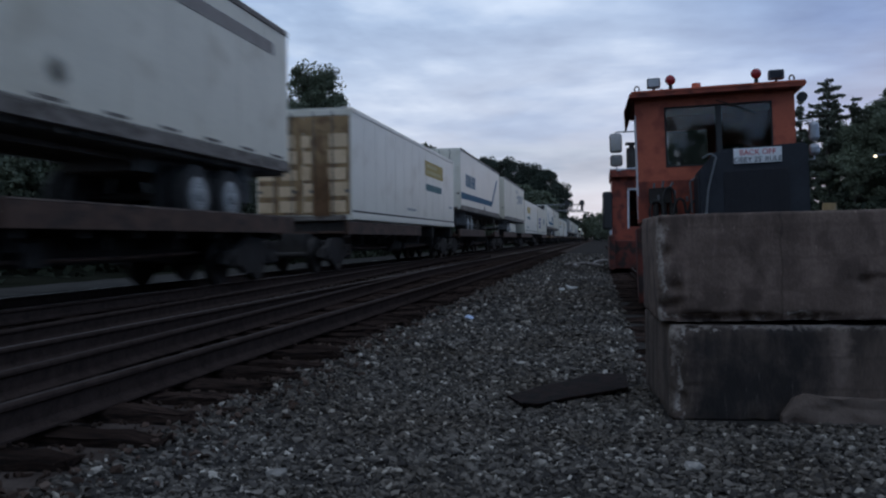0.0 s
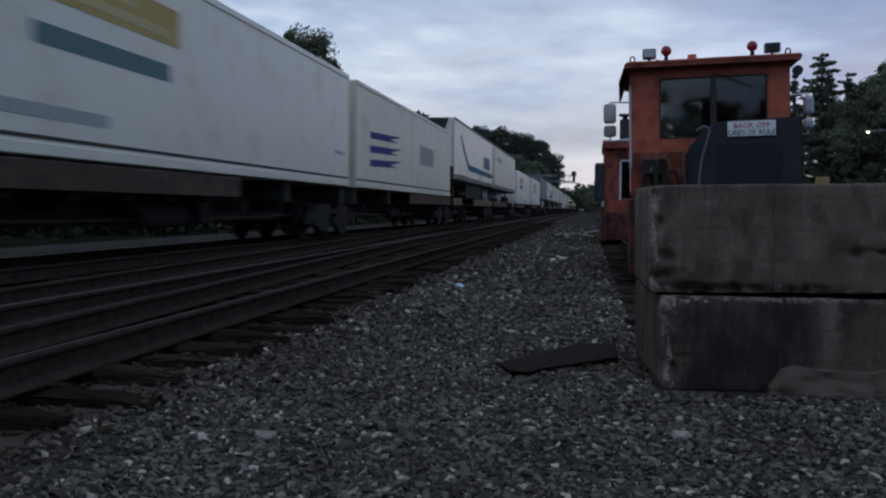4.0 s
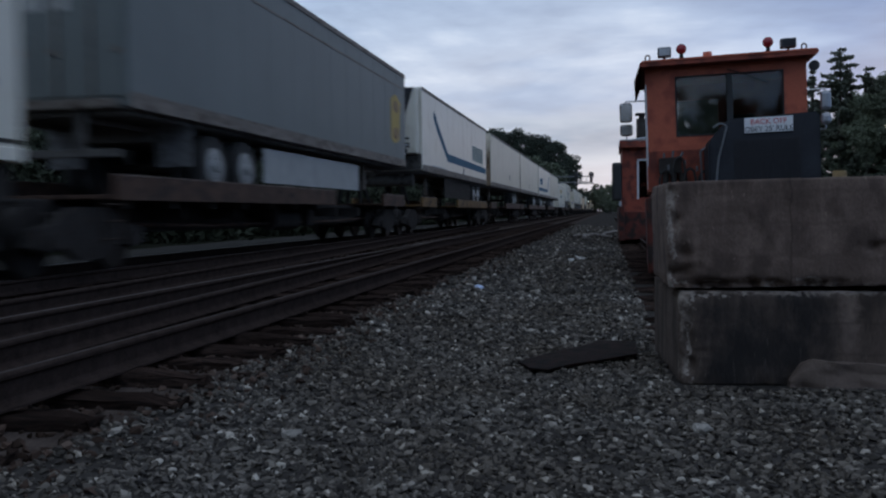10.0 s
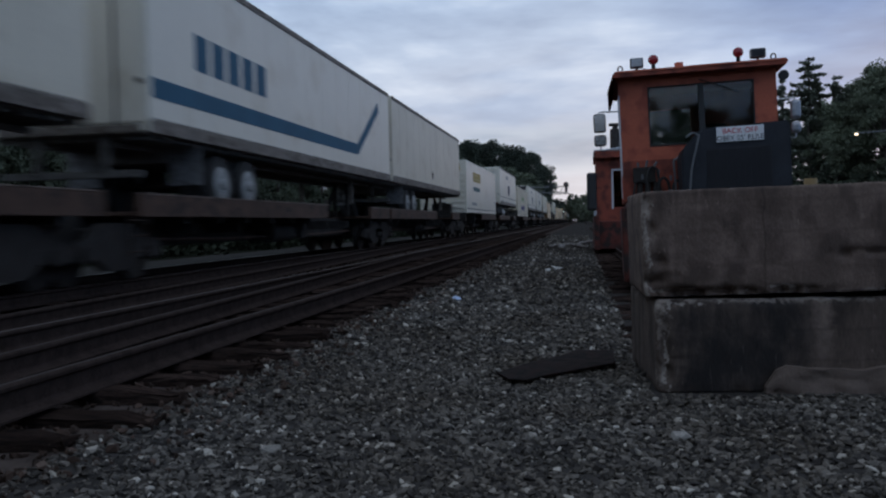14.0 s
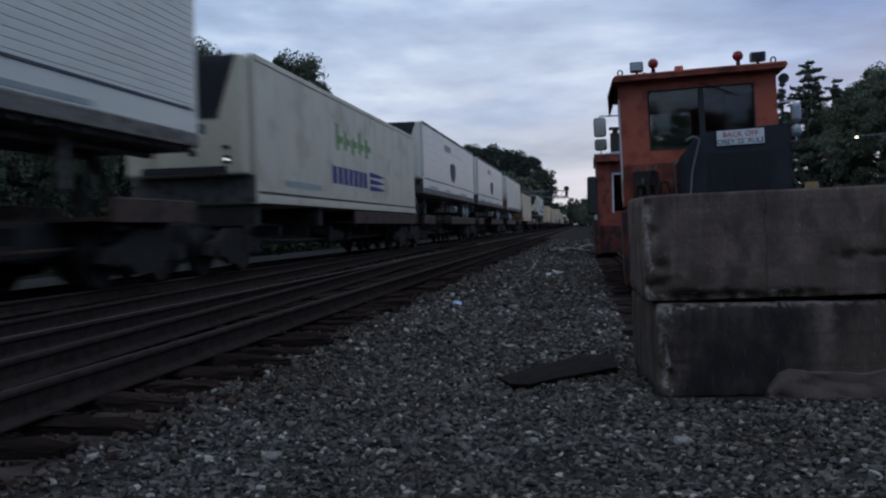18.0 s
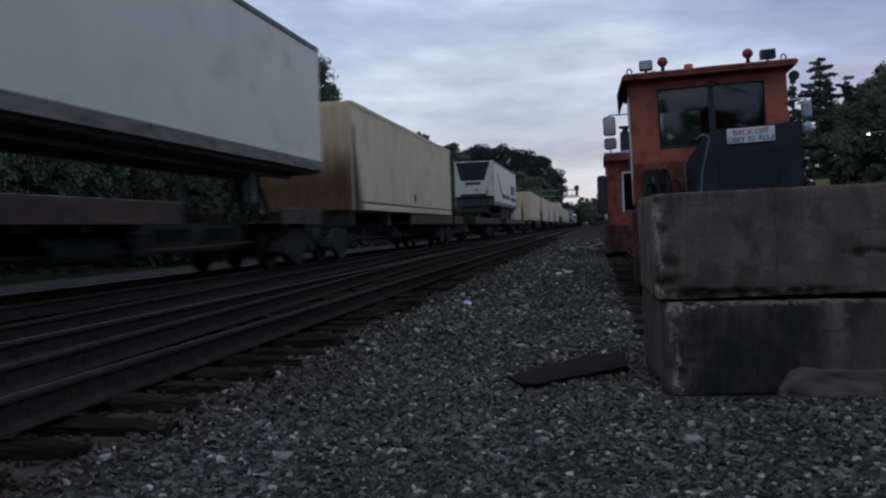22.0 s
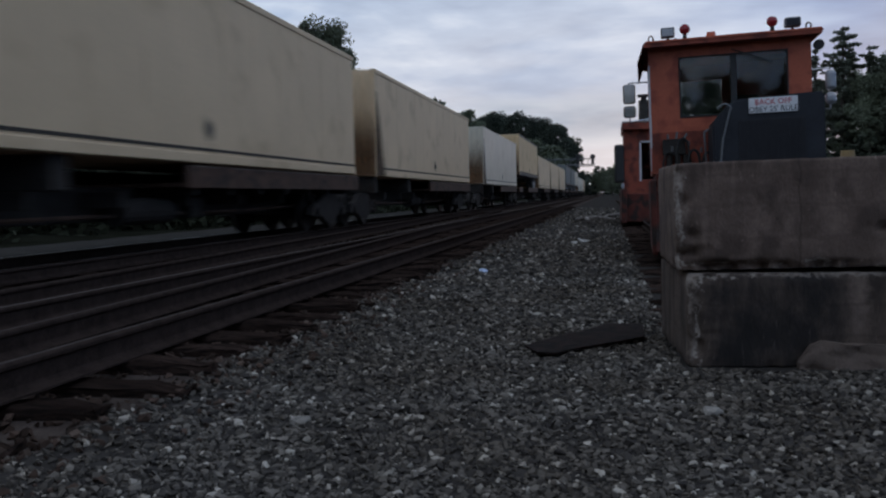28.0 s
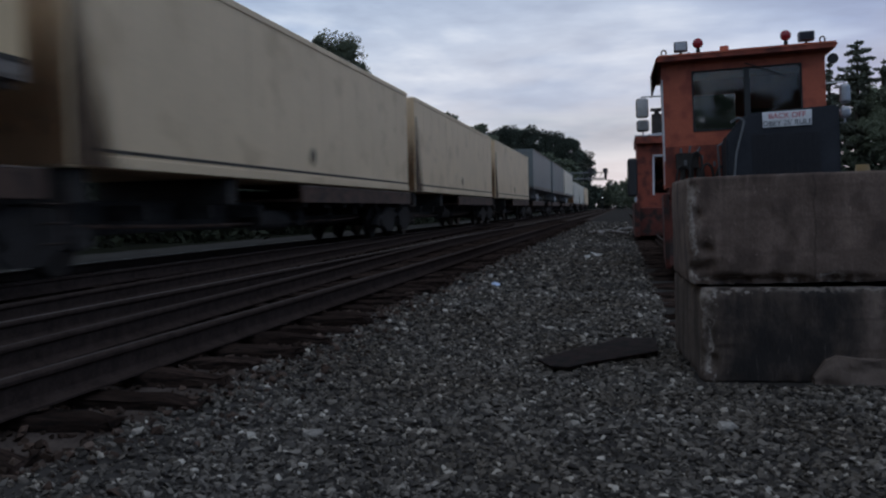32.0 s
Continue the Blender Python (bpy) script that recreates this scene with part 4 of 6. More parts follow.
def livery(t, key, z0):
    if key in ("c", "r"):
        plate(band(STRIPE_RISE, 0.30), BLUE, t, "stripe", z0, "bent dark blue stripe")
        letter_bars(t, z0, 1.6, 1.15, 5.0, 1.75, 5, BLUE)
    elif key in ("g", "o", "u5"):
        if key == "u5":
            plate(band(STRIPE_FALL[:3] + [(10.6, 0.68)], 0.30), BLUE, t, "stripe", z0, "bent dark blue stripe")
            plate(rect(11.5, 0.5, 15.95, 0.8), BLUE, t, "stripe", z0)
        else:
            plate(band(STRIPE_FALL, 0.30), BLUE, t, "stripe", z0, "bent dark blue stripe")
        letter_bars(t, z0, 11.4, 0.98, 14.9, 1.68, 6, BLUE if key != "o" else TEAL)
        plate(rect(1.6, 0.2, 4.4, 0.26), GREY_MARK, t, "number_bar", z0)
    elif key in ("b", "e", "l", "m", "x"):
        u = {"b": 9.7}.get(key, 2.9)
        plate(rect(u, 1.75, u + 3.7, 2.3), GOLD, t, "gold_panel", z0, "gold name panel without lettering")
        for row in range(2):
            plate(rect(u + 0.25, 1.84 + row * 0.23, u + 3.3 - row * 0.9, 1.97 + row * 0.23), GOLD_PALE, t, "name_bar", z0, out=0.009)
        if key in ("l", "m"):
            letter_bars(t, z0, u + 0.1, 1.25, u + 3.5, 1.6, 6, TEAL)
        else:
            plate(rect(u + 0.15, 1.2, u + 3.4, 1.45), TEAL, t, "name_bar", z0)
        plate(rect(2.3, 0.36, 4.6, 0.52) if key != "b" else rect(6.6, 0.36, 8.0, 0.44), GREY_MARK, t, "number_bar", z0)
        plate(rect(14.9, 0.7, 15.7, 0.78), GREY_MARK, t, "number_bar", z0)
    elif key in ("y", "u1", "u2"):
        sh = [(8.0 + 0.85 * a, 1.2 + 0.46 * b) for a, b in ((-1, 0.75), (-0.5, 0.95), (0, 1.0), (0.5, 0.95), (1, 0.75), (1, 0.0), (0.75, -0.55), (0.35, -0.9), (0, -1), (-0.35, -0.9), (-0.75, -0.55), (-1, 0))]
        plate(sh, SHIELD_GREY, t, "shield_mark", z0 + 0.02, "plain dark grey shield emblem", out=0.02)
        plate(rect(5.5, 2.12, 7.4, 2.40), GREY_MARK, t, "marking", z0, out=0.02)
        letter_bars(t, z0 + 0.012, 7.8, 1.98, 11.2, 2.2, 7, GREY_MARK)
        plate(rect(0.15, 0.56, 15.9, 0.6), SHIELD_GREY, t, "side_seam", z0, out=0.018)
        for a, b in ((1.2, 3.4), (5.6, 7.2), (10.5, 13)):
            plate(rect(a, 0.24, b, 0.32), GREY_MARK, t, "number_bar", z0)
    elif key == "z":
        for i in range(5):
            u = 5.6 + i * 0.76
            plate(rect(u, 1.42 + 0.06 * (i % 2), u + 0.26, 2.1 - 0.12 * (i % 3)), GREEN, t, "green_mark", z0, "green livery shape")
            plate(rect(u + 0.26, 1.62, u + 0.62, 1.8), GREEN, t, "green_mark", z0)
        letter_bars(t, z0, 5.2, 0.55, 8.9, 1.0, 7, PURPLE)
        for i in range(3):
            v = 0.5 + i * 0.2
            plate([(9.1, v), (10.4, v + 0.02), (11.2, v + 0.06), (10.3, v + 0.12), (9.1, v + 0.15)], PURPLE, t, "claw_mark", z0, "indigo claw-shaped stripe")
        plate(rect(1.6, 0.3, 4.2, 0.44), GREY_MARK, t, "number_bar", z0)
    elif key == "k":
        letter_bars(t, z0, 1.5, 1.8, 5.0, 2.15, 5, GREY_MARK)
    elif key == "n":
        plate([(14.3, 0.75), (14.7, 0.62), (15.3, 0.75), (15.5, 1.9), (14.9, 2.1), (14.3, 1.9)], GOLD, t, "shield_mark", z0, "plain gold and brown shield emblem")
        for v in (0.92, 1.72):
            plate([(14.9 + 0.36 * math.cos(i * 0.5236), v + 0.19 * math.sin(i * 0.5236)) for i in range(12)], OCHRE, t, "roundel", z0, out=0.012)
        plate(rect(0.1, 2.35, 16.0, 2.39), RAIL_ALU, t, "side_seam", z0)
    elif key == "f":
        for i in range(3):
            v = 1.35 - i * 0.4
            plate([(1.5, v), (5.2, v + 0.12), (4.1, v + 0.16), (5.8, v + 0.36), (3.8, v + 0.28), (1.5, v + 0.2)], PURPLE, t, "claw_mark", z0)
        plate(rect(9, 1.0, 11.8, 1.7), GREY_MARK, t, "marking", z0)
    elif key == "d":
        for i in range(3):
            letter_bars(t, z0, 8.9 + 0.3 * i, 2.2 - 0.42 * i, 10.2 + 0.3 * i, 2.4 - 0.42 * i, 3, GREY_MARK)
        letter_bars(t, z0, 10.6, 1.5, 14.4, 2.1, 6, GREY_MARK)
    elif key == "u12":
        plate(rect(0.05, 0.17, 16.1, 0.23), STREAK_DARK, t, "side_seam", z0, out=0.026)
    elif key == "a":
        plate(rect(3.0, 2.22, 15.35, 2.46), BAND_GREY, t, "side_band", z0, "grey upper band")
        for i in range(9):
            plate(rect(3.6 + i * 1.45, 0.235, 4.15 + i * 1.45, 0.285), RAIL_ALU, t, "reflector_strip", z0)
    # scuffs beside the doors
    spots = {"a": (8.4, 0.6), "p": (9.4, 0.75), "q": (7.7, 0.65), "s": (7.9, 0.6), "u4": (8.1, 0.45), "u9": (8.1, 0.45), "u10": (8.2, 0.42), "u11": (8.0, 0.4), "u12": (8.2, 0.45), "u13": (8.0, 0.46), "u14": (8.1, 0.45), "u15": (8.1, 0.45), "k": (11.8, 0.5), "g": (9.8, 0.35), "o": (8.8, 0.35), "c": (8.6, 0.3)}
    if key in spots:
        u, v = spots[key]
        plate(rect(u - 0.32, v - 0.28, u + 0.32, v + 0.28), SCUFF, t, "scuff", z0, "dark scuffed patch", out=0.004)


# key, leading end, raised on wheels, skin, leading-end face, label
UNITS = [
    ("a", -261.6, 1, SKIN_GREY, "plain", "dusty white box trailer with a grey upper band"),
    ("b", -240.8, 0, SKIN_WHITE, "ochre", "white container with a rusty ochre door end and gold panel"),
    ("c", -222.6, 1, SKIN_WHITE, "doors", "white box trailer with a bent blue stripe"),
    ("d", -203.3, 1, SKIN_GREY, "doors", "greyish box trailer with faded lettering and a white side skirt"),
    ("e", -186.5, 0, SKIN_WHITE, "ribbed", "white container with a gold and teal panel"),
    ("f", -169.6, 0, SKIN_GREY, "plain", "grey-white container with dark claw-shaped marks"),
    ("g", -152.2, 1, SKIN_WHITE, "reefer", "white refrigerated trailer with a bent blue stripe"),
    ("k", -134.4, 1, SKIN_GREY, "doors", "off-white box trailer with faded grey lettering"),
    ("l", -115.6, 0, SKIN_WHITE, "ribbed", "white container with gold panel and ribbed end"),
    ("m", -95.2, 0, SKIN_WHITE, "ribbed", "white container with gold panel and ribbed end"),
    ("n", -76.9, 1, SKIN_SLATE, "doors", "slate-grey box trailer with a gold shield emblem"),
    ("o", -58.2, 1, SKIN_WHITE, "reefer", "white refrigerated trailer with a bent blue stripe"),
    ("p", -40.1, 1, SKIN_GREY, "rusty", "dusty box trailer with rust-brown doors"),
    ("q", -23.3, 1, SKIN_GREY, "rusty", "dusty plain box trailer with a scuffed side"),
    ("r", -5.6, 1, SKIN_WHITE, "doors", "white box trailer with a blue stripe that rises at one end"),
    ("s", 11.0, 1, SKIN_GREY, "doors", "dusty plain box trailer on a rail car"),
    ("x", 29.9, 0, SKIN_WHITE, "ribbed", "white container with gold panel and ribbed end"),
    ("y", 49.9, 1, SKIN_WHITE, "doors", "ribbed white trailer with a dark shield emblem"),
    ("z", 68.6, 0, SKIN_BEIGE, "reefer", "beige refrigerated container with green and indigo marks"),
    ("u1", 86.7, 1, SKIN_WHITE, "reefer_lit", "ribbed white refrigerated trailer with a shield emblem"),
    ("u2", 105.3, 1, SKIN_WHITE, "reefer_lit", "ribbed white refrigerated trailer with a shield emblem"),
    ("u3", 126.0, 1, SKIN_GREY, "rusty", "dusty box trailer with rust-stained doors"),
    ("u4", 144.8, 0, SKIN_CREAM, "rusty", "cream container with a rust-streaked end"),
    ("u5", 178.7, 1, SKIN_GREY, "reefer", "white refrigerated trailer with a broken blue stripe"),
    ("u6", 211.4, 0, SKIN_CREAM, "rusty", "cream container with two rust streaks on its end"),
    ("u9", 232.3, 0, SKIN_CREAM, "rusty", "cream container with a rust-streaked end"),
    ("u10", 250.5, 0, SKIN_CREAM, "rusty", "cream container with a rust-streaked end"),
    ("u11", 271.3, 0, SKIN_GREY, "rusty", "grey-white container with a rust-streaked end"),
    ("u12", 289.6, 1, SKIN_TAN, "rusty", "tan container on a wheeled chassis"),
    ("u13", 306.5, 0, SKIN_CREAM, "rusty", "cream container with a rust-streaked end"),
    ("u14", 323.6, 0, SKIN_CREAM, "rusty", "cream container with a scuffed side"),
    ("u15", 341.0, 0, SKIN_CREAM, "rusty", "cream container with a rust-streaked end"),
    ("u16", 360.6, 1, SKIN_SLATE, "doors", "slate-grey box trailer on a rail car"),
    ("u17", 379.0, 1, SKIN_SLATE, "doors", "slate-grey box trailer on a rail car"),
    ("u18", 397.0, 1, SKIN_GREY, "doors", "dusty plain box trailer on a rail car"),
    ("u19", 415.0, 0, SKIN_WHITE, "rusty", "white container far back in the train"),
    ("u20", 433.0, 0, SKIN_WHITE, "rusty", "white container far back in the train"),
    ("u21", 451.0, 0, SKIN_CREAM, "rusty", "cream container far back in the train"),
]


def trailer_floor():
    """Cross members under the floor, between the bottom rails."""
    bm = bmesh.new()
    add_box(bm, -1.26, 1.26, 0.04, LENGTH - 0.04, 2.472, 2.494)
    for i in range(33):
        y = 0.2 + i * (LENGTH - 0.4) / 32
        add_box(bm, -1.25, 1.25, y - 0.03, y + 0.03, 2.40, 2.474)
    for x in (-0.5, 0.5):
        add_box(bm, x - 0.05, x + 0.05, 0.1, LENGTH - 0.1, 2.33, 2.402)
    return bm


def wheel_end(key, face):
    """The end of a trailer that stands over the long deck."""
    return 0 if face == "doors" or key in ("u3", "e", "l", "m", "b") else LENGTH


def build_unit(key, s, high, skin, face, label):
    z0, z1 = (2.5, 5.35) if high else (1.63, 4.52)
    t = thing("semi_trailer" if high else "shipping_container", pose(CAR_X, s, 0), label, "trailer" if high else "container", group="trailers on the train" if high else "containers on the train")
    ribbed = key in ("y", "u1", "u2")
    part("body", once(("body", high, skin.name), lambda: mesh("body", shell(z0, z1), skin)), skin, t)
    if ribbed:
        for i in range(17):
            shared_part("side_rib", 0, lambda: box(HALF - 0.01, HALF + 0.007, 0.05, LENGTH - 0.05, 0, 0.1, 0.006), skin, t, at=pose(0, 0, z0 + 0.66 + i * 0.12))
    else:
        for i in range(1, 13):
            shared_part("panel_seam", high, lambda: box(HALF - 0.004, HALF + 0.003, -0.03, 0.03, 0.33, z1 - z0 - 0.12), skin, t, at=pose(0, i * LENGTH / 13, z0))
    rails_of(t, z0, z1, not high, skin)
    if not high:
        corner_fittings(t, z0, z1, skin)
    if face == "doors":
        door_end(t, z0, z1, skin)
        if key == "n":
            part("gold_mark", box(0.15, 0.62, -0.044, -0.031, z1 - 1.0, z1 - 0.62), GOLD, t, "small gold square")
            for i in range(4):
                shared_part("lettering_bar", "door", lambda: box(0, 0.28, -0.044, -0.031, 0, 0.2), GREY_MARK, t, at=pose(-1.0 + i * 0.4, 0, z0 + 1.3))
        if key == "y":
            for i in range(4):
                shared_part("lettering_bar", "door", lambda: box(0, 0.28, -0.044, -0.031, 0, 0.2), GREY_MARK, t, at=pose(-1.0 + i * 0.4, 0, z0 + 2.0))
        for i in range(6 if key == "y" else 0):
            mat = SIGN_RED if i % 2 else SIGN_WHITE
            shared_part("reflector_strip", i % 2, lambda: box(0, 0.3, -0.086, -0.081, 0, 0.05), mat, t, at=pose(-1.0 + i * 0.34, 0, z0 + 0.02))
    elif face == "ochre":
        door_end(t, z0, z1, skin, dark=OCHRE)
        uneven = random.Random(4)
        for x, w in ((-0.98, 0.46), (-0.42, 0.44), (0.1, 0.24), (0.92, 0.5)):
            for i in range(5):
                h = uneven.uniform(0.24, 0.36)
                part("pale_panel", box(x - w / 2, x + w / 2, -0.038, -0.031, 0, h, 0.003), SKIN_CREAM, t, at=pose(uneven.uniform(-0.04, 0.04), 0, z0 + 0.2 + i * 0.42))
        part("rust_streak", box(0.3, 0.72, -0.09, -0.086, z0 + 0.1, z1 - 0.5), STREAK_WALL, t, "brown rust streaks")
        part("header_panel", box(-1.2, 1.2, -0.04, -0.031, z1 - 0.62, z1 - 0.28), OCHRE, t)
        part("header_strip", box(-1.26, 1.26, -0.045, -0.004, z1 - 0.2, z1 - 0.02, 0.01), SKIN_WHITE, t, "white head strip")
    elif face == "ribbed":
        ribbed_end(t, z0, z1)
    elif face.startswith("reefer"):
        reefer_end(t, z0, z1, face.endswith("lit") or key == "z", skin)
    elif face == "rusty":
        rusty_end(t, z0, z1, skin, 2 if key == "u6" else 0 if key == "u3" else 3 if high else 6)
        if key == "u3":
            door_end(t, z0, z1, skin)
            part("rust_streak", box(0.2, 1.28, -0.08, -0.076, z0 + 0.03, z1 - 0.6), STREAK_FAINT, t, "brown rust streaks")
            part("red_mark", box(-0.1, 0.45, -0.044, -0.036, z0 + 1.5, z0 + 1.68), OCHRE, t, "faded red marking")
        if not high and key != "u6":
            part("rust_streak", box(HALF + 0.022, HALF + 0.026, 0.0, 1.5, z0 + 0.02, z0 + 2.3), STREAK_CORNER, t, "brown rust streaks")
        if key in ("p", "q"):
            part("road_grime", box(-1.28, 1.28, -0.052, -0.047, z0 - 0.02, z1 + 0.4), DUST, t, "brown road grime")
    if high:
        shared_part("underframe", 0, trailer_floor, UNDERFRAME, t, "dark floor with cross members")
        running_gear(t, z0, wheel_end(key, face))
        if key in ("d", "n"):
            sk = GREY_MARK if key != "d" else SKIN_GREY
            y0 = 3.4 if key == "d" else 5.0
            part("side_skirt", mesh("side_skirt", box(HALF - 0.2, HALF - 0.16, y0, y0 + 6.4, z0 - 0.86, z0 - 0.2, 0.01), sk), sk, t, "pale side skirt")
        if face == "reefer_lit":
            shared_part("fuel_tank", "side", lambda: tube((0, 0, 0), (0, 0.6, 0), 0.18, sides=20), RIM, t, "pale cylindrical fuel tank", pose(HALF - 0.3, 9.4, z0 - 0.5))
            for y in (6.2, 7.6):
                shared_part("landing_strut", 0, lambda: box(-0.05, 0.05, -0.06, 0.06, -0.7, 0, 0.01), RAIL_ALU, t, at=pose(HALF - 0.3, y, z0))
        elif face == "reefer":
            part("side_skirt", mesh("side_skirt", box(HALF - 0.2, HALF - 0.16, 5.0, 11.6, z0 - 0.86, z0 - 0.02, 0.01), BLACK_STEEL), BLACK_STEEL, t, "dark side skirt")
    livery(t, key, z0 if high else 1.72)
    MOVERS.append((t, s))


for row in UNITS:
    build_unit(*row)


# ---- rail cars ----
TRUCK_STEEL = material("oily_truck_steel", (0.040, 0.036, 0.034), 0.85, spread=0.5, scale=4, fine=40, bump=0.3, stain=(0.045, 0.033, 0.027), stain_at=0.62, gloss=0.04)
LIP_EDGE = material("lit_rusty_edge", (0.20, 0.15, 0.12), 0.7, metal=0.2, spread=0.4, scale=4, fine=40, bump=0.1, stain=(0.08, 0.05, 0.037), stain_at=0.5, grain=(1, 0.4, 1))
RUST_DARK = material("dark_rusty_steel", (0.036, 0.024, 0.019), 0.85, metal=0.1, spread=0.5, scale=3, fine=40, bump=0.3, stain=(0.018, 0.014, 0.012), stain_at=0.52, gloss=0.15)


def wheel_disc():
    bm = bmesh.new()
    bmesh.ops.create_cone(bm, cap_ends=True, segments=28, radius1=0.455, radius2=0.455, depth=0.03, matrix=pose(-0.055, 0, 0, 0, 90, 0))
    bmesh.ops.create_cone(bm, cap_ends=True, segments=28, radius1=0.425, radius2=0.415, depth=0.11, matrix=pose(0.0, 0, 0, 0, 90, 0))
    bmesh.ops.create_cone(bm, cap_ends=True, segments=16, radius1=0.12, radius2=0.1, depth=0.1, matrix=pose(0.07, 0, 0, 0, 90, 0))
    return bm


def side_frame():
    prof = [(-1.25, 0.52), (-1.15, 0.72), (-0.75, 0.78), (-0.35, 0.98), (0.35, 0.98), (0.75, 0.78), (1.15, 0.72), (1.25, 0.52), (0.95, 0.44), (0.62, 0.5), (0.3, 0.32), (-0.3, 0.32), (-0.62, 0.5), (-0.95, 0.44)]
    bm = prism(prof, 0.14)
    for y in (-0.2, 0, 0.2):
        add_tube(bm, (0.07, y, 0.42), (0.07, y, 0.85), 0.07, sides=10)
    for y in (-0.88, 0.88):
        add_tube(bm, (0.1, y, 0.56), (0.2, y, 0.56), 0.11, sides=12)
    return bm


def add_truck(c, y):
    z = RAIL_Z
    for dy in (-0.88, 0.88):
        shared_part("axle", 1, lambda: tube((-0.95, 0, 0), (0.95, 0, 0), 0.075, sides=10), WHEEL_STEEL, c, at=pose(0, y + dy, z + 0.425))
        for side in (1, -1):
            shared_part("wheel", 1, wheel_disc, WHEEL_STEEL, c, at=pose(side * 0.755, y + dy, z + 0.425, 0, 0, 0 if side > 0 else 180))
    for x in (0.93, -1.07):
        shared_part("side_frame", 0, side_frame, TRUCK_STEEL, c, at=pose(x, y, z - 0.14))
    shared_part("bolster", 0, lambda: box(-1.0, 1.0, -0.2, 0.2, 0.45, 0.78, 0.03), TRUCK_STEEL, c, at=pose(0, y, z))


def add_platform(c, paint, y0, y1):
    """Deck plate with a lip each side, cross bearers below."""
    n = round(y1 - y0, 2)
    d = shared_part("deck", n, lambda: box(-1.2, 1.2, 0, n, DECK_Z - 0.26, DECK_Z - 0.2, 0.01), paint, c, "rusty deck with a raised lip", pose(0, y0, 0))
    for x in (-1.282, 1.202):
        shared_part("lip", n, lambda: box(0, 0.08, 0, n, DECK_Z - 0.28, DECK_Z + 0.045, 0.012), paint, d, at=pose(x, 0, 0))
        # The lip's lit top is painted as a paler strip of its own.
        shared_part("lip_edge", n, lambda: box(-0.004, 0.084, 0.01, n - 0.01, DECK_Z + 0.046, DECK_Z + 0.066, 0.004), LIP_EDGE, d, "paler rusty strip painting the lit top edge", pose(x, 0, 0))
    for i in range(int((n - 0.6) / 1.3) + 1):
        shared_part("bearer", 0, lambda: box(-1.19, 1.19, -0.06, 0.06, DECK_Z - 0.38, DECK_Z - 0.264), BLACK_STEEL, d, at=pose(0, 0.4 + i * 1.3, 0))


def folded_hitch():
    """A trailer hitch laid down at the car's end: plate, jaw and bent struts."""
    bm = bmesh.new()
    add_box(bm, -0.5, 0.5, -0.95, -0.25, 2.02, 2.12, 0.03)
    add_box(bm, -0.22, 0.22, -0.8, -0.4, 2.12, 2.2, 0.03)
    for x in (-0.42, 0.42):
        add_box(bm, x - 0.09, x + 0.09, -0.9, -0.3, 1.22, 2.03, 0.03)
        add_tube(bm, (x, -0.6, 1.9), (x * 0.7, 0.02, 1.3), 0.06, sides=8)
    add_box(bm, -0.34, 0.34, -0.82, -0.35, 1.5, 2.02, 0.05)
    add_box(bm, -0.62, 0.62, -0.95, -0.2, 1.2, 1.5, 0.03)
    return mesh("hitch", bm, BLACK_STEEL)


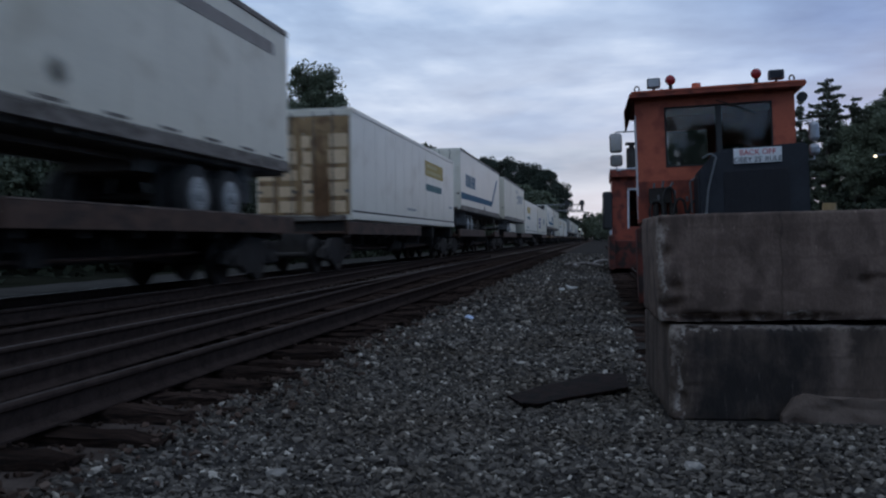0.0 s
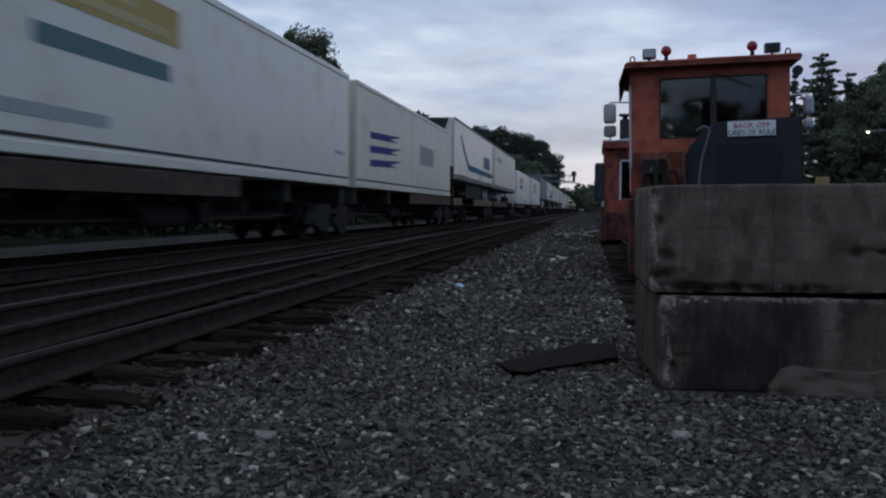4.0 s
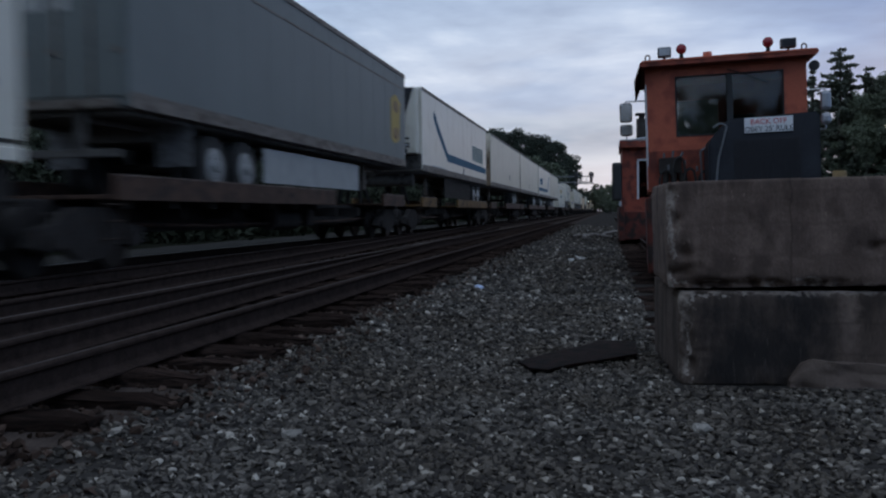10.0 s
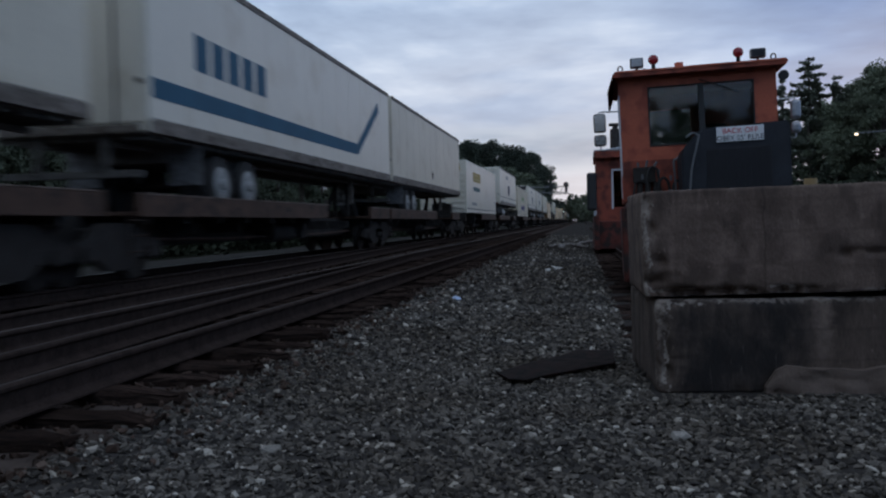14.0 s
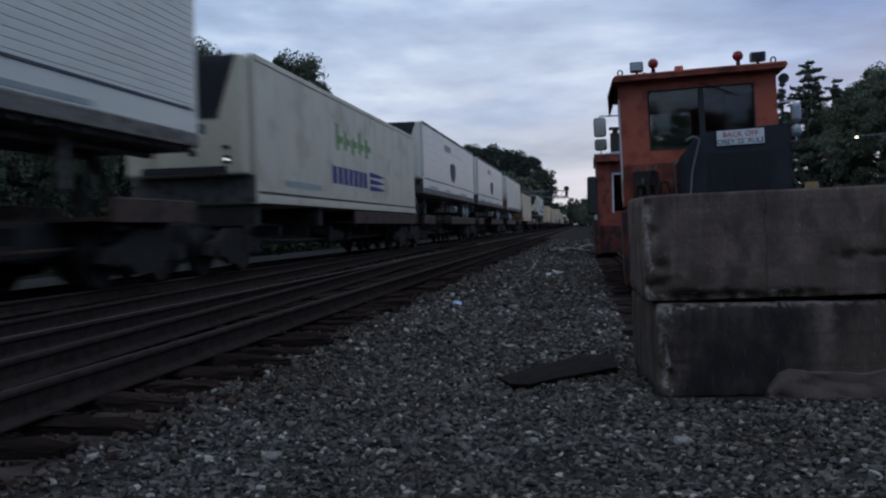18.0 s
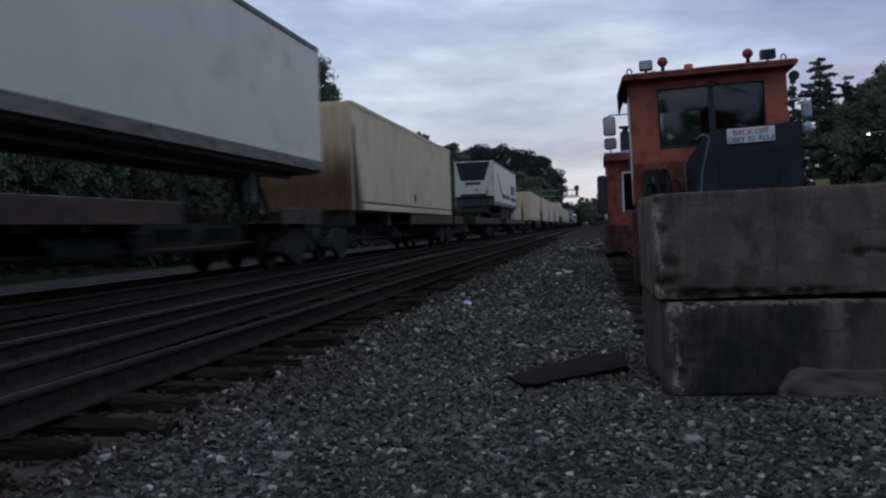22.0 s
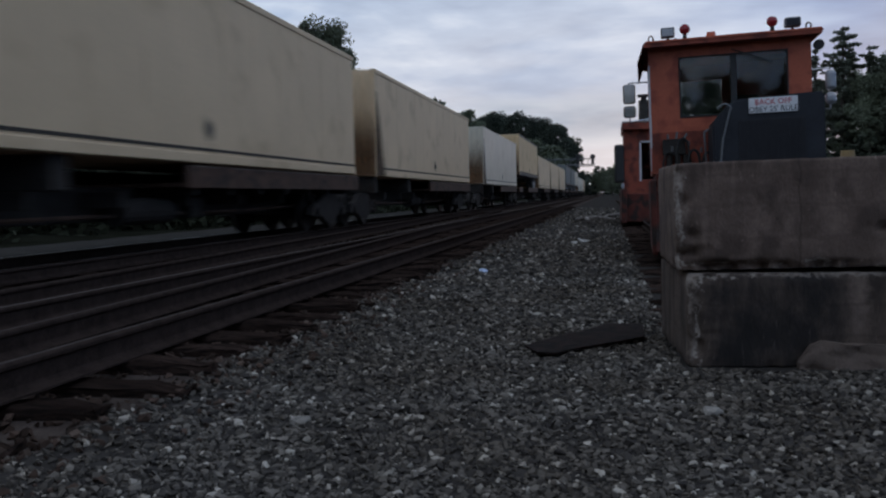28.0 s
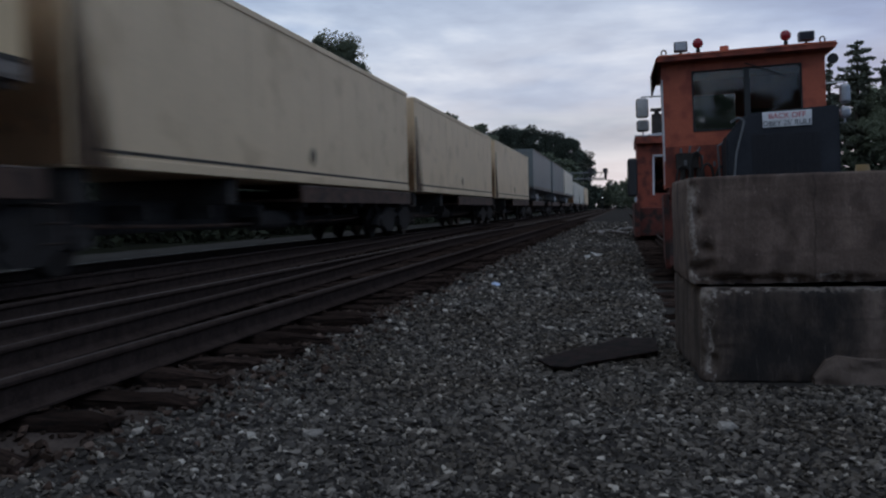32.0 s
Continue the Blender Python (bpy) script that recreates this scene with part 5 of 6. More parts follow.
def build_car(s, high, paint, tail, folded, laden=True):
    c = thing("rail_car", pose(CAR_X, s, 0), "grimy spine rail car with rust-coloured decks", "rail car", group="rail cars of the train")
    shared_part("centre_sill", 0, lambda: box(-0.3, 0.3, -0.9, LENGTH + 0.9, 0.78, 1.28, 0.03), BLACK_STEEL, c)
    if high:
        a, b = (-0.3, 9.0) if tail == 0 else (7.4, LENGTH + 0.3)
        add_platform(c, paint, a, b)
        h = LENGTH - 1.4 if tail == 0 else 1.4
        add_platform(c, paint, h - 1.3, h + 1.3)
        bm = bmesh.new()
        top = 2.38 if laden else DECK_Z - 0.04
        for x in (-0.35, 0.35):
            add_tube(bm, (x, h - 0.5, DECK_Z - 0.2), (x * 0.5, h, top), 0.06, sides=8)
            add_tube(bm, (x, h + 0.5, DECK_Z - 0.2), (x * 0.5, h, top), 0.06, sides=8)
        add_box(bm, -0.45, 0.45, h - 0.45, h + 0.45, top, top + 0.11, 0.02)
        part("hitch", mesh("hitch", bm, BLACK_STEEL), BLACK_STEEL, c, "black trailer hitch stand")
    else:
        add_platform(c, paint, *((-0.3, 9.0) if tail == 0 else (7.4, LENGTH + 0.3)))
        for y in (0.25, 4.4, LENGTH - 4.4, LENGTH - 0.25):
            shared_part("saddle", 0, lambda: box(-1.2, 1.2, -0.16, 0.16, 1.2, 1.625, 0.02), BLACK_STEEL, c, at=pose(0, y, 0))
        if folded:
            part("hitch", folded_hitch(), BLACK_STEEL, c, "folded black trailer hitch")
    # bracing and brake gear slung along the spine
    for i in range(7):
        shared_part("cross_bearer", 0, lambda: box(-0.95, 0.95, -0.06, 0.06, 0.98, 1.2, 0.01), BLACK_STEEL, c, at=pose(0, 2.2 + i * (LENGTH - 4.4) / 6, 0))
    shared_part("air_tank", 0, lambda: tube((0.62, 6.4, 0.92), (0.62, 7.9, 0.92), 0.2, sides=16), TRUCK_STEEL, c)
    shared_part("brake_valve", 0, lambda: box(0.35, 0.75, 8.5, 8.95, 0.78, 1.12, 0.03), BLACK_STEEL, c)
    add_truck(c, -0.55)
    add_truck(c, LENGTH + 0.2 - 1.6)
    shared_part("brake_pipe", 0, lambda: pipe([(0.55, -0.5, 0.95), (0.62, 4, 0.86), (0.6, 11, 0.86), (0.55, LENGTH, 0.95)], 0.03), RUST, c)
    ladder = bmesh.new()
    for z in (0.75, 0.98, 1.2):
        add_tube(ladder, (1.24, -0.55, z), (1.24, -0.1, z), 0.014, sides=6)
    for y in (-0.55, -0.1):
        add_tube(ladder, (1.24, y, 0.7), (1.24, y, 1.5), 0.016, sides=6)
    shared_part("step_ladder", 0, lambda: ladder, RUST_DARK, c, "rusty step ladder")
    MOVERS.append((c, s))


for key, s, high, skin, face, label in UNITS:
    paint = YELLOW_STEEL if key in ("g", "o") else RUST
    build_car(s, high, paint, wheel_end(key, face), face == "ribbed")
for s in (161.9, 195.1):
    build_car(s, 1, RUST, LENGTH if s < 170 else 0, False, False)

# ---- stacked concrete blocks ----
def worn_block(w, d, h, seed, chips, pale):
    """A cast block: gridded faces, worn edges, broken places that bare pale concrete."""
    bm = bmesh.new()
    add_box(bm, 0, w, 0, d, 0, h)
    bmesh.ops.subdivide_edges(bm, edges=[e for e in bm.edges if abs(e.verts[0].co.x - e.verts[1].co.x) > 0.5], cuts=int(w * 52), use_grid_fill=True)
    bmesh.ops.subdivide_edges(bm, edges=[e for e in bm.edges if abs(e.verts[0].co.z - e.verts[1].co.z) > 0.3], cuts=34, use_grid_fill=True)
    bmesh.ops.subdivide_edges(bm, edges=[e for e in bm.edges if abs(e.verts[0].co.y - e.verts[1].co.y) > 0.5], cuts=30, use_grid_fill=True)
    off = Vector((seed * 7.3, 0, 0))
    for v in bm.verts:
        c = v.co.copy()
        ex, ey, ez = min(c.x, w - c.x), min(c.y, d - c.y), min(c.z, h - c.z)
        near = sorted((ex, ey, ez))
        wear = max(0, 0.05 - near[1]) / 0.05  # 1 on the edges
        inward = (Vector((w / 2, d / 2, h / 2)) - c).normalized()
        v.co += inward * wear * (0.005 + 0.038 * max(0, noise.noise(c * 9 + off)))
        v.co += 0.005 * noise.noise_vector(c * 7 + off) + 0.0025 * noise.noise_vector(c * 30 + off)
        for cx, cz, rx, rz, depth in chips:
            q = ((c.x - cx) / rx) ** 2 + ((c.z - cz) / rz) ** 2
            if q < 1 and c.y < 0.2:
                v.co += Vector((0.3, 1, 0)) * depth * (1 - q) * (0.55 + 0.9 * noise.noise(c * 16 + off)) * (1 if c.y < 0.02 else 0.4)
    for f in bm.faces:
        f.smooth = True
    me = mesh("body", bm, CONCRETE if pale else CONCRETE_DARK)
    return me


def concrete_block(m, w, d, h, seed, chips, pale, label):
    t = thing("concrete_block", m, label, "concrete block", group="stacked concrete blocks")
    part("body", worn_block(w, d, h, seed, chips, pale), CONCRETE, t)
    return t


concrete_block(BL, 2.36, 1.25, 0.555, 1, [(0.05, 0.54, 0.24, 0.04, 0.035), (0.045, 0.27, 0.035, 0.1, 0.05), (0.05, 0.13, 0.045, 0.07, 0.05), (0.02, 0.4, 0.03, 0.1, 0.05), (0.12, 0.2, 0.09, 0.02, 0.02), (0.7, 0.55, 0.3, 0.03, 0.03)], False, "dark-stained lower concrete block with broken pale edges")
concrete_block(BU, 2.5, 1.22, 0.635, 3, [(0.02, 0.56, 0.035, 0.06, 0.04), (0.05, 0.42, 0.03, 0.08, 0.05), (0.09, 0.2, 0.05, 0.08, 0.05), (0.13, 0.1, 0.1, 0.06, 0.05), (0.02, 0.06, 0.1, 0.1, 0.09), (0.45, 0.01, 0.28, 0.05, 0.09), (0.85, 0.012, 0.2, 0.045, 0.08), (0.2, 0.005, 0.2, 0.06, 0.11), (1.19, 0.225, 0.17, 0.035, 0.07), (1.34, 0.235, 0.1, 0.025, 0.05)], True, "brown-grey upper concrete block with a chipped corner")


def build_footing():
    bm = bmesh.new()
    add_box(bm, 0, 1.6, 0, 0.22, -0.05, 0.17)
    bmesh.ops.subdivide_edges(bm, edges=bm.edges[:], cuts=24, use_grid_fill=True)
    for v in bm.verts:
        c = v.co.copy()
        v.co.z *= min(1, 0.3 + c.x * 9) * (0.92 + 0.22 * noise.noise(c * 2.5))
        v.co.y += 0.03 * noise.noise(c * 6)
        v.co += 0.008 * noise.noise_vector(c * 18) + Vector((0, 0.02, 0.012)) * noise.noise(c * 9)
        v.co.y -= 0.12 * max(0, 0.1 - c.z)
    t = thing("broken_footing", BL @ pose(0.62, -0.05, 0), "low lump of sandy concrete at the blocks' foot", "concrete footing")
    part("body", bm, CONCRETE_PALE2, t)


CONCRETE_PALE2 = material("sandy_concrete", (0.150, 0.112, 0.092), 0.95, spread=0.2, scale=3, fine=60, bump=0.5, gloss=0.1)
build_footing()


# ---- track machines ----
# Duller copy of the orange; on roof and lower panel it stands for shade.
ORANGE_DULL = material("dull_shaded_orange", (0.28, 0.064, 0.038), 0.65, spread=0.25, scale=2, fine=30, bump=0.1, stain=(0.13, 0.034, 0.024), stain_at=0.52, gloss=0.3)
def wall_with_window(x0, x1, z0, z1, wx0, wx1, wz0, wz1, y0, y1):
    """One wall with an opening through it."""
    bm = bmesh.new()
    rings = []
    for y in (y0, y1):
        rings.append([[bm.verts.new((x, y, z)) for x, z in c] for c in (((x0, z0), (x1, z0), (x1, z1), (x0, z1)), ((wx0, wz0), (wx1, wz0), (wx1, wz1), (wx0, wz1)))])
    for i in range(4):
        k = (i + 1) % 4
        for outer, inner in rings:
            bm.faces.new((outer[i], outer[k], inner[k], inner[i]))
        for n in (0, 1):
            bm.faces.new((rings[0][n][i], rings[0][n][k], rings[1][n][k], rings[1][n][i]))
    bmesh.ops.recalc_face_normals(bm, faces=bm.faces)
    return bm


def work_lamp(t, x, y, z, mat_front, w=0.2, h=0.15):
    lamp = part("work_lamp", box(x - w / 2, x + w / 2, y - 0.07, y + 0.07, z + 0.05, z + 0.05 + h, 0.02), LAMP_GREY, t, "square grey work lamp")
    part("lens", box(x - w / 2 + 0.02, x + w / 2 - 0.02, y - 0.078, y - 0.066, z + 0.07, z + 0.03 + h), mat_front, lamp)
    part("bracket", tube((x, y, z - 0.02), (x, y, z + 0.06), 0.02, sides=8), BLACK_STEEL, lamp)


def beacon(t, x, y, z):
    bm = bmesh.new()
    bmesh.ops.create_uvsphere(bm, u_segments=16, v_segments=10, radius=0.078, matrix=Matrix.Translation((x, y, z + 0.16)) @ Matrix.Diagonal((1, 0.7, 1, 1)))
    b = part("beacon", bm, RED_LENS, t, "round red warning lamp")
    bm = tube((x, y, z - 0.02), (x, y, z + 0.085), 0.035, 0.028, 10)
    part("stem", bm, BLACK_STEEL, b)


def add_ring(bm, centre, rx, rz, lean, r, n=18, k=6):
    """A closed ring of round bar."""
    rows = []
    for i in range(n):
        a = i * 2 * math.pi / n
        rows.append([bm.verts.new((centre[0] + (rx + r * math.cos(b)) * math.cos(a), centre[1] + lean * math.sin(a) + r * math.sin(b), centre[2] + (rz + r * math.cos(b)) * math.sin(a))) for b in [j * 2 * math.pi / k for j in range(k)]])
    for i in range(n):
        p, q = rows[i], rows[(i + 1) % n]
        for j in range(k):
            bm.faces.new((p[j], p[(j + 1) % k], q[(j + 1) % k], q[j]))
    bmesh.ops.recalc_face_normals(bm, faces=bm.faces)


def eye_bolt(t, x, y, z):
    bm = bmesh.new()
    add_ring(bm, (x, y, z + 0.075), 0.035, 0.045, 0, 0.011)
    add_tube(bm, (x, y, z - 0.02), (x, y, z + 0.035), 0.014, sides=6)
    part("lifting_eye", bm, RUST, t)


def mirror_pair(t, sgn, x, half=0.095):
    """Two round-cornered mirrors on a bent arm beside the cab."""
    for z0, z1 in ((2.44, 2.74), (2.23, 2.41)):
        if sgn > 0:
            part("side_mirror", box(x - half, x + half, -0.06, 0.06, z0, z1, 0.055), MIRROR_BACK, t, "grey round-backed side mirror")
            continue
        m = part("side_mirror", box(x - half, x + half, -0.05, 0.03, z0, z1, 0.038), RUBBER, t, "black-framed side mirror")
        part("mirror_glass", box(x - half + 0.016, x + half - 0.016, -0.058, -0.049, z0 + 0.018, z1 - 0.018, 0.003), MIRROR, m)
    part("mirror_arm", pipe([(sgn * 1.16, 0.04, 2.76), (x, 0.03, 2.77), (x, 0.04, 2.70)], 0.012), CHROME, t)
    part("mirror_arm", pipe([(x, 0.04, 2.25), (x, 0.04, 2.17), (sgn * 1.16, 0.04, 2.2)], 0.012), CHROME, t)


def text_part(words, size, x, z, y, mat, parent):
    cu = bpy.data.curves.new("lettering", "FONT")
    cu.body, cu.size, cu.align_x, cu.extrude = words, size, "CENTER", 0.002
    ob = bpy.data.objects.new("lettering", cu)
    scene.collection.objects.link(ob)
    me = bpy.data.meshes.new_from_object(ob.evaluated_get(bpy.context.evaluated_depsgraph_get()))
    bpy.data.objects.remove(ob)
    me.materials.clear(), me.materials.append(mat)
    return part("lettering", me, mat, parent, at=pose(x, y, z, 90, 0, 0))


REAR_TOP = 2.98


def build_machine(m, label):
    t = thing("track_machine", m, label, "track machine")
    # cab: walls round real openings
    fw = part("cab_front", wall_with_window(-1.165, 1.165, 1.35, 3.24, -0.71, 0.83, 2.19, 3.08, 0, 0.05), ORANGE, t, "faded orange cab front")
    part("cab_rear", wall_with_window(-1.165, 1.165, 1.35, 3.24, -0.66, 0.09, 2.32, REAR_TOP, 2.2, 2.25), ORANGE, t)
    for s in (-1, 1):
        side = bmesh.new()
        x0, x1 = (s * 1.165, s * 1.115)
        for y0, y1, z0, z1 in ((0.05, 0.35, 1.35, 3.24), (1.85, 2.2, 1.35, 3.24), (0.35, 1.85, 1.35, 2.1), (0.35, 1.85, 3.0, 3.24)):
            add_box(side, min(x0, x1), max(x0, x1), y0, y1, z0, z1)
        part("cab_side", side, ORANGE, t)
        part("window_pane", box(s * 1.12 - 0.003, s * 1.12 + 0.003, 0.35, 1.85, 2.1, 3.0), GLASS, t)
    part("cab_floor", box(-1.1, 1.1, 0.05, 2.2, 1.36, 1.42), BLACK_STEEL, t)
    seal = bmesh.new()
    for a, b, c, d in ((-0.725, -0.70, 2.175, 3.095), (0.82, 0.845, 2.175, 3.095), (-0.725, 0.845, 3.07, 3.095), (-0.725, 0.845, 2.175, 2.20)):
        add_box(seal, a, b, -0.012, 0.02, c, d, 0.006)
    for x, z, sx, sz in ((-0.71, 2.19, 1, 1), (0.83, 2.19, -1, 1), (-0.71, 3.08, 1, -1), (0.83, 3.08, -1, -1)):
        vs = [seal.verts.new((x + sx * 0.1 * a, y, z + sz * 0.1 * b)) for y in (-0.004, 0.014) for a, b in ((0, 0), (1, 0), (0.45, 0.12), (0.12, 0.45), (0, 1))]
        seal.faces.new(vs[:5]), seal.faces.new(vs[5:][::-1])
        for i in range(5):
            seal.faces.new((vs[i], vs[5 + i], vs[5 + (i + 1) % 5], vs[(i + 1) % 5]))
    bmesh.ops.recalc_face_normals(seal, faces=seal.faces)
    part("window_seal", seal, RUBBER, t)
    for x0, x1 in ((-0.71, 0.03), (0.11, 0.83)):
        part("window_pane", box(x0, x1, 0.018, 0.026, 2.19, 3.08), GLASS, t)
    part("window_post", box(0.025, 0.115, -0.005, 0.05, 2.17, 3.1, 0.01), SIGN_BLACK, t)
    part("window_pane", box(-0.66, 0.09, 2.215, 2.223, 2.32, REAR_TOP), GLASS, t)
    part("wiper", pipe([(0.04, -0.03, 3.15), (0.3, -0.05, 3.05), (0.62, -0.05, 2.9)], 0.009), BLACK_STEEL, t)
    part("corner_trim", box(-1.172, -1.15, -0.008, 0.0, 1.75, 3.0), WHITE_TRIM, t, "pale edge trim")
    # driver's place
    part("seat", box(0.15, 0.6, 0.9, 1.4, 1.8, 2.0, 0.05), RUBBER, t)
    part("seat_back", box(0.15, 0.6, 1.35, 1.48, 1.95, 2.6, 0.05), RUBBER, t)
    bm = bmesh.new()
    add_ring(bm, (0.38, 0.42, 2.30), 0.19, 0.15, 0.06, 0.016, 24)
    add_tube(bm, (0.38, 0.42, 2.30), (0.38, 0.25, 1.6), 0.03, sides=8)
    part("steering_wheel", bm, SIGN_BLACK, t)
    part("console", box(-0.15, 0.1, 0.3, 0.9, 1.42, 2.25, 0.03), SIGN_BLACK, t)
    # roof with bent-down eaves
    roof = bmesh.new()
    sect = [(-1.22, 3.24), (-1.25, 3.27), (-1.22, 3.31), (0.0, 3.335), (1.27, 3.33), (1.3, 3.29), (1.27, 3.24)]
    ends = [[roof.verts.new((x, y, z)) for x, z in sect] for y in (-0.25, 2.4)]
    for i in range(len(sect)):
        k = (i + 1) % len(sect)
        roof.faces.new((ends[0][i], ends[0][k], ends[1][k], ends[1][i]))
    roof.faces.new(ends[0]), roof.faces.new(ends[1][::-1])
    bmesh.ops.recalc_face_normals(roof, faces=roof.faces)
    # Edge strip paints the sky-lit highlight; the duller roof paints the eave shade.
    part("roof_edge", box(-1.21, 1.27, -0.262, -0.2505, 3.30, 3.33, 0.003), ORANGE, t, "brighter orange strip painting the roof edge highlight")
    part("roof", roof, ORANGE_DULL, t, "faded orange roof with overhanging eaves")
    eave = bmesh.new()
    sect = [(-1.22, 3.30), (-1.235, 3.30), (-1.33, 3.03), (-1.315, 3.03)]
    ends = [[eave.verts.new((x, y, z)) for x, z in sect] for y in (-0.25, 2.4)]
    for i in range(4):
        k = (i + 1) % 4
        eave.faces.new((ends[0][i], ends[0][k], ends[1][k], ends[1][i]))
    eave.faces.new(ends[0]), eave.faces.new(ends[1][::-1])
    bmesh.ops.recalc_face_normals(eave, faces=eave.faces)
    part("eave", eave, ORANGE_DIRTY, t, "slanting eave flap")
    # lamps on the roof
    z = 3.33
    work_lamp(t, -0.87, -0.1, z, LAMP_GLASS)
    beacon(t, -0.62, -0.1, z)
    part("amber_lamp", tube((-0.24, -0.05, z), (-0.24, -0.05, z + 0.09), 0.07, 0.065, 16), AMBER_LENS, t, "orange stub lamp")
    beacon(t, 0.62, -0.1, z)
    work_lamp(t, 0.9, -0.1, z, HOOD_GREY, 0.22, 0.14)
    eye_bolt(t, -1.12, -0.1, z - 0.02)
    eye_bolt(t, 1.12, -0.1, z - 0.02)
    part("aerial_base", tube((-0.75, 0.05, z), (-0.75, 0.05, z + 0.06), 0.02, sides=8), BLACK_STEEL, t)
    mirror_pair(t, -1, -1.47)
    mirror_pair(t, 1, 1.42, 0.075)
    bm = bmesh.new()
    bmesh.ops.create_cone(bm, cap_ends=True, segments=18, radius1=0.075, radius2=0.075, depth=0.06, matrix=pose(1.28, 0.05, 3.12, 90, 0, 0))
    part("side_lamp", bm, SIGN_BLACK, t)
    # engine hood, grille and sign
    hood = prism([(-0.33, 0.6), (-0.33, 2.0), (-0.05, 2.31), (1.16, 2.35), (1.16, 0.6)], 0.95)
    bmesh.ops.transform(hood, matrix=Matrix(((0, 1, 0, 0), (1, 0, 0, -0.96), (0, 0, 1, 0), (0, 0, 0, 1))), verts=hood.verts)
    bmesh.ops.recalc_face_normals(hood, faces=hood.faces)
    bmesh.ops.bevel(hood, geom=hood.edges[:], offset=0.035, segments=2, affect="EDGES")
    h = part("hood", hood, HOOD_GREY, t, "dark grey engine hood")
    g = bmesh.new()
    add_box(g, 0.02, 0.90, -0.975, -0.955, 0.95, 2.02)
    for i in range(26):
        add_box(g, 0.03, 0.89, -0.984, -0.974, 0.98 + i * 0.04, 0.992 + i * 0.04)
    for i in range(11):
        add_box(g, 0.05 + i * 0.08, 0.058 + i * 0.08, -0.986, -0.974, 0.97, 2.0)
    part("grille", g, GRILLE, h, "dark radiator mesh")
    sg = part("warning_sign", box(0.16, 0.80, -0.99, -0.975, 2.095, 2.305, 0.004), SIGN_WHITE, h, "white warning sign with red and black words")
    text_part("BACK OFF", 0.105, 0.48, 2.21, -0.993, SIGN_RED, sg)
    text_part("OBEY 25' RULE", 0.098, 0.48, 2.112, -0.993, SIGN_BLACK, sg)
    # frame, steps, hydraulics
    part("frame", box(-1.12, 1.15, -0.7, 6.2, 0.72, 1.35, 0.03), ORANGE_DIRTY, t, "grimy dark red chassis frame")
    part("engine_deck", box(-1.0, 1.0, 2.3, 6.0, 1.35, 2.05, 0.05), ORANGE_DIRTY, t)
    plow = prism([(-0.9, 0.22), (-0.55, 0.2), (-0.5, 1.1), (-0.62, 1.15), (-0.72, 0.7)], 2.3)
    bmesh.ops.translate(plow, vec=(-1.15, -0.1, 0), verts=plow.verts)
    part("plow_blade", plow, ORANGE_DIRTY, t, "worn dark red plow blade")
    for s in (-1, 1):
        part("wing", box(s * 1.17 - 0.04, s * 1.17 + 0.04, -0.9, 2.4, 0.16, 1.25, 0.02, pose(0, 0, 0, 0, 0, 0)), ORANGE_DIRTY, t)
    for y in (0.6, 4.6):
        part("axle", tube((-0.8, y, 0.16 + 0.4), (0.8, y, 0.16 + 0.4), 0.07), BLACK_STEEL, t)
        for s in (-1, 1):
            part("wheel", once(("machine_wheel",), lambda: mesh("wheel", wheel_disc(), WHEEL_STEEL)), WHEEL_STEEL, t, at=pose(s * 0.755, y, 0.16 + 0.405, 0, 0, 0 if s > 0 else 180))
    for i in range(3):
        x = -0.92 + 0.12 * i
        part("hydraulic_cylinder", tube((x, -0.12, 1.2), (x + 0.02, -0.08, 1.62 + 0.05 * (i % 2)), 0.045, sides=12), BLACK_STEEL, t)
        part("valve", tube((x, -0.16, 1.86), (x + 0.02 * i, -0.17, 1.93 + 0.03 * (i % 2)), 0.018, sides=8), GALVANISED, t, "bare steel valve lever")
    part("valve_bank", box(-1.0, -0.66, -0.14, -0.012, 1.62, 1.86, 0.02), BLACK_STEEL, t)
    # Added sheet: its darker orange paints the shade low on the cab front.
    part("lower_panel", box(-1.15, -0.3, -0.011, -0.004, 1.37, 1.97), ORANGE_DULL, t, "added darker panel for grime and shade on the lower cab front")
    rnd = random.Random(9)
    for i in range(4):
        x, top = -0.98 + 0.2 * i + rnd.uniform(-0.05, 0.05), rnd.uniform(1.55, 1.9)
        y, dx = -0.17 - 0.08 * rnd.random(), rnd.uniform(-0.05, 0.12)
        part("hydraulic_hose", pipe([(x, y, 1.3), (x - 0.02, y, top - 0.2), (x + 0.02, y - 0.02, top - 0.04), (x + 0.08, y - 0.02, top), (x + 0.13 + dx * 0.3, y, top - 0.06), (x + 0.14 + dx, y + 0.05, 1.45)], rnd.uniform(0.014, 0.022)), RUBBER, t)
    for x, z in ((-0.86, 1.72), (-0.62, 1.78), (-0.44, 1.68)):
        part("hose_fitting", tube((x, -0.15, z - 0.05), (x, -0.15, z + 0.03), 0.02, sides=8), GALVANISED, t, "bare steel hose fitting")
    part("grab_rail", pipe([(-0.25, -0.99, 1.3), (-0.2, -1.0, 1.75), (-0.08, -1.02, 2.2), (-0.16, -1.02, 2.26), (-0.26, -0.98, 2.2)], 0.016), GALVANISED, t, "bare steel grab rail")
    part("grab_rail", pipe([(-0.38, -0.3, 1.45), (-0.4, -0.33, 1.92), (-0.3, -0.33, 1.98)], 0.016), GALVANISED, t)
    part("door_edge", box(-1.18, -1.166, 0.1, 0.22, 1.4, 2.9), WHITE_TRIM, t)
    return t


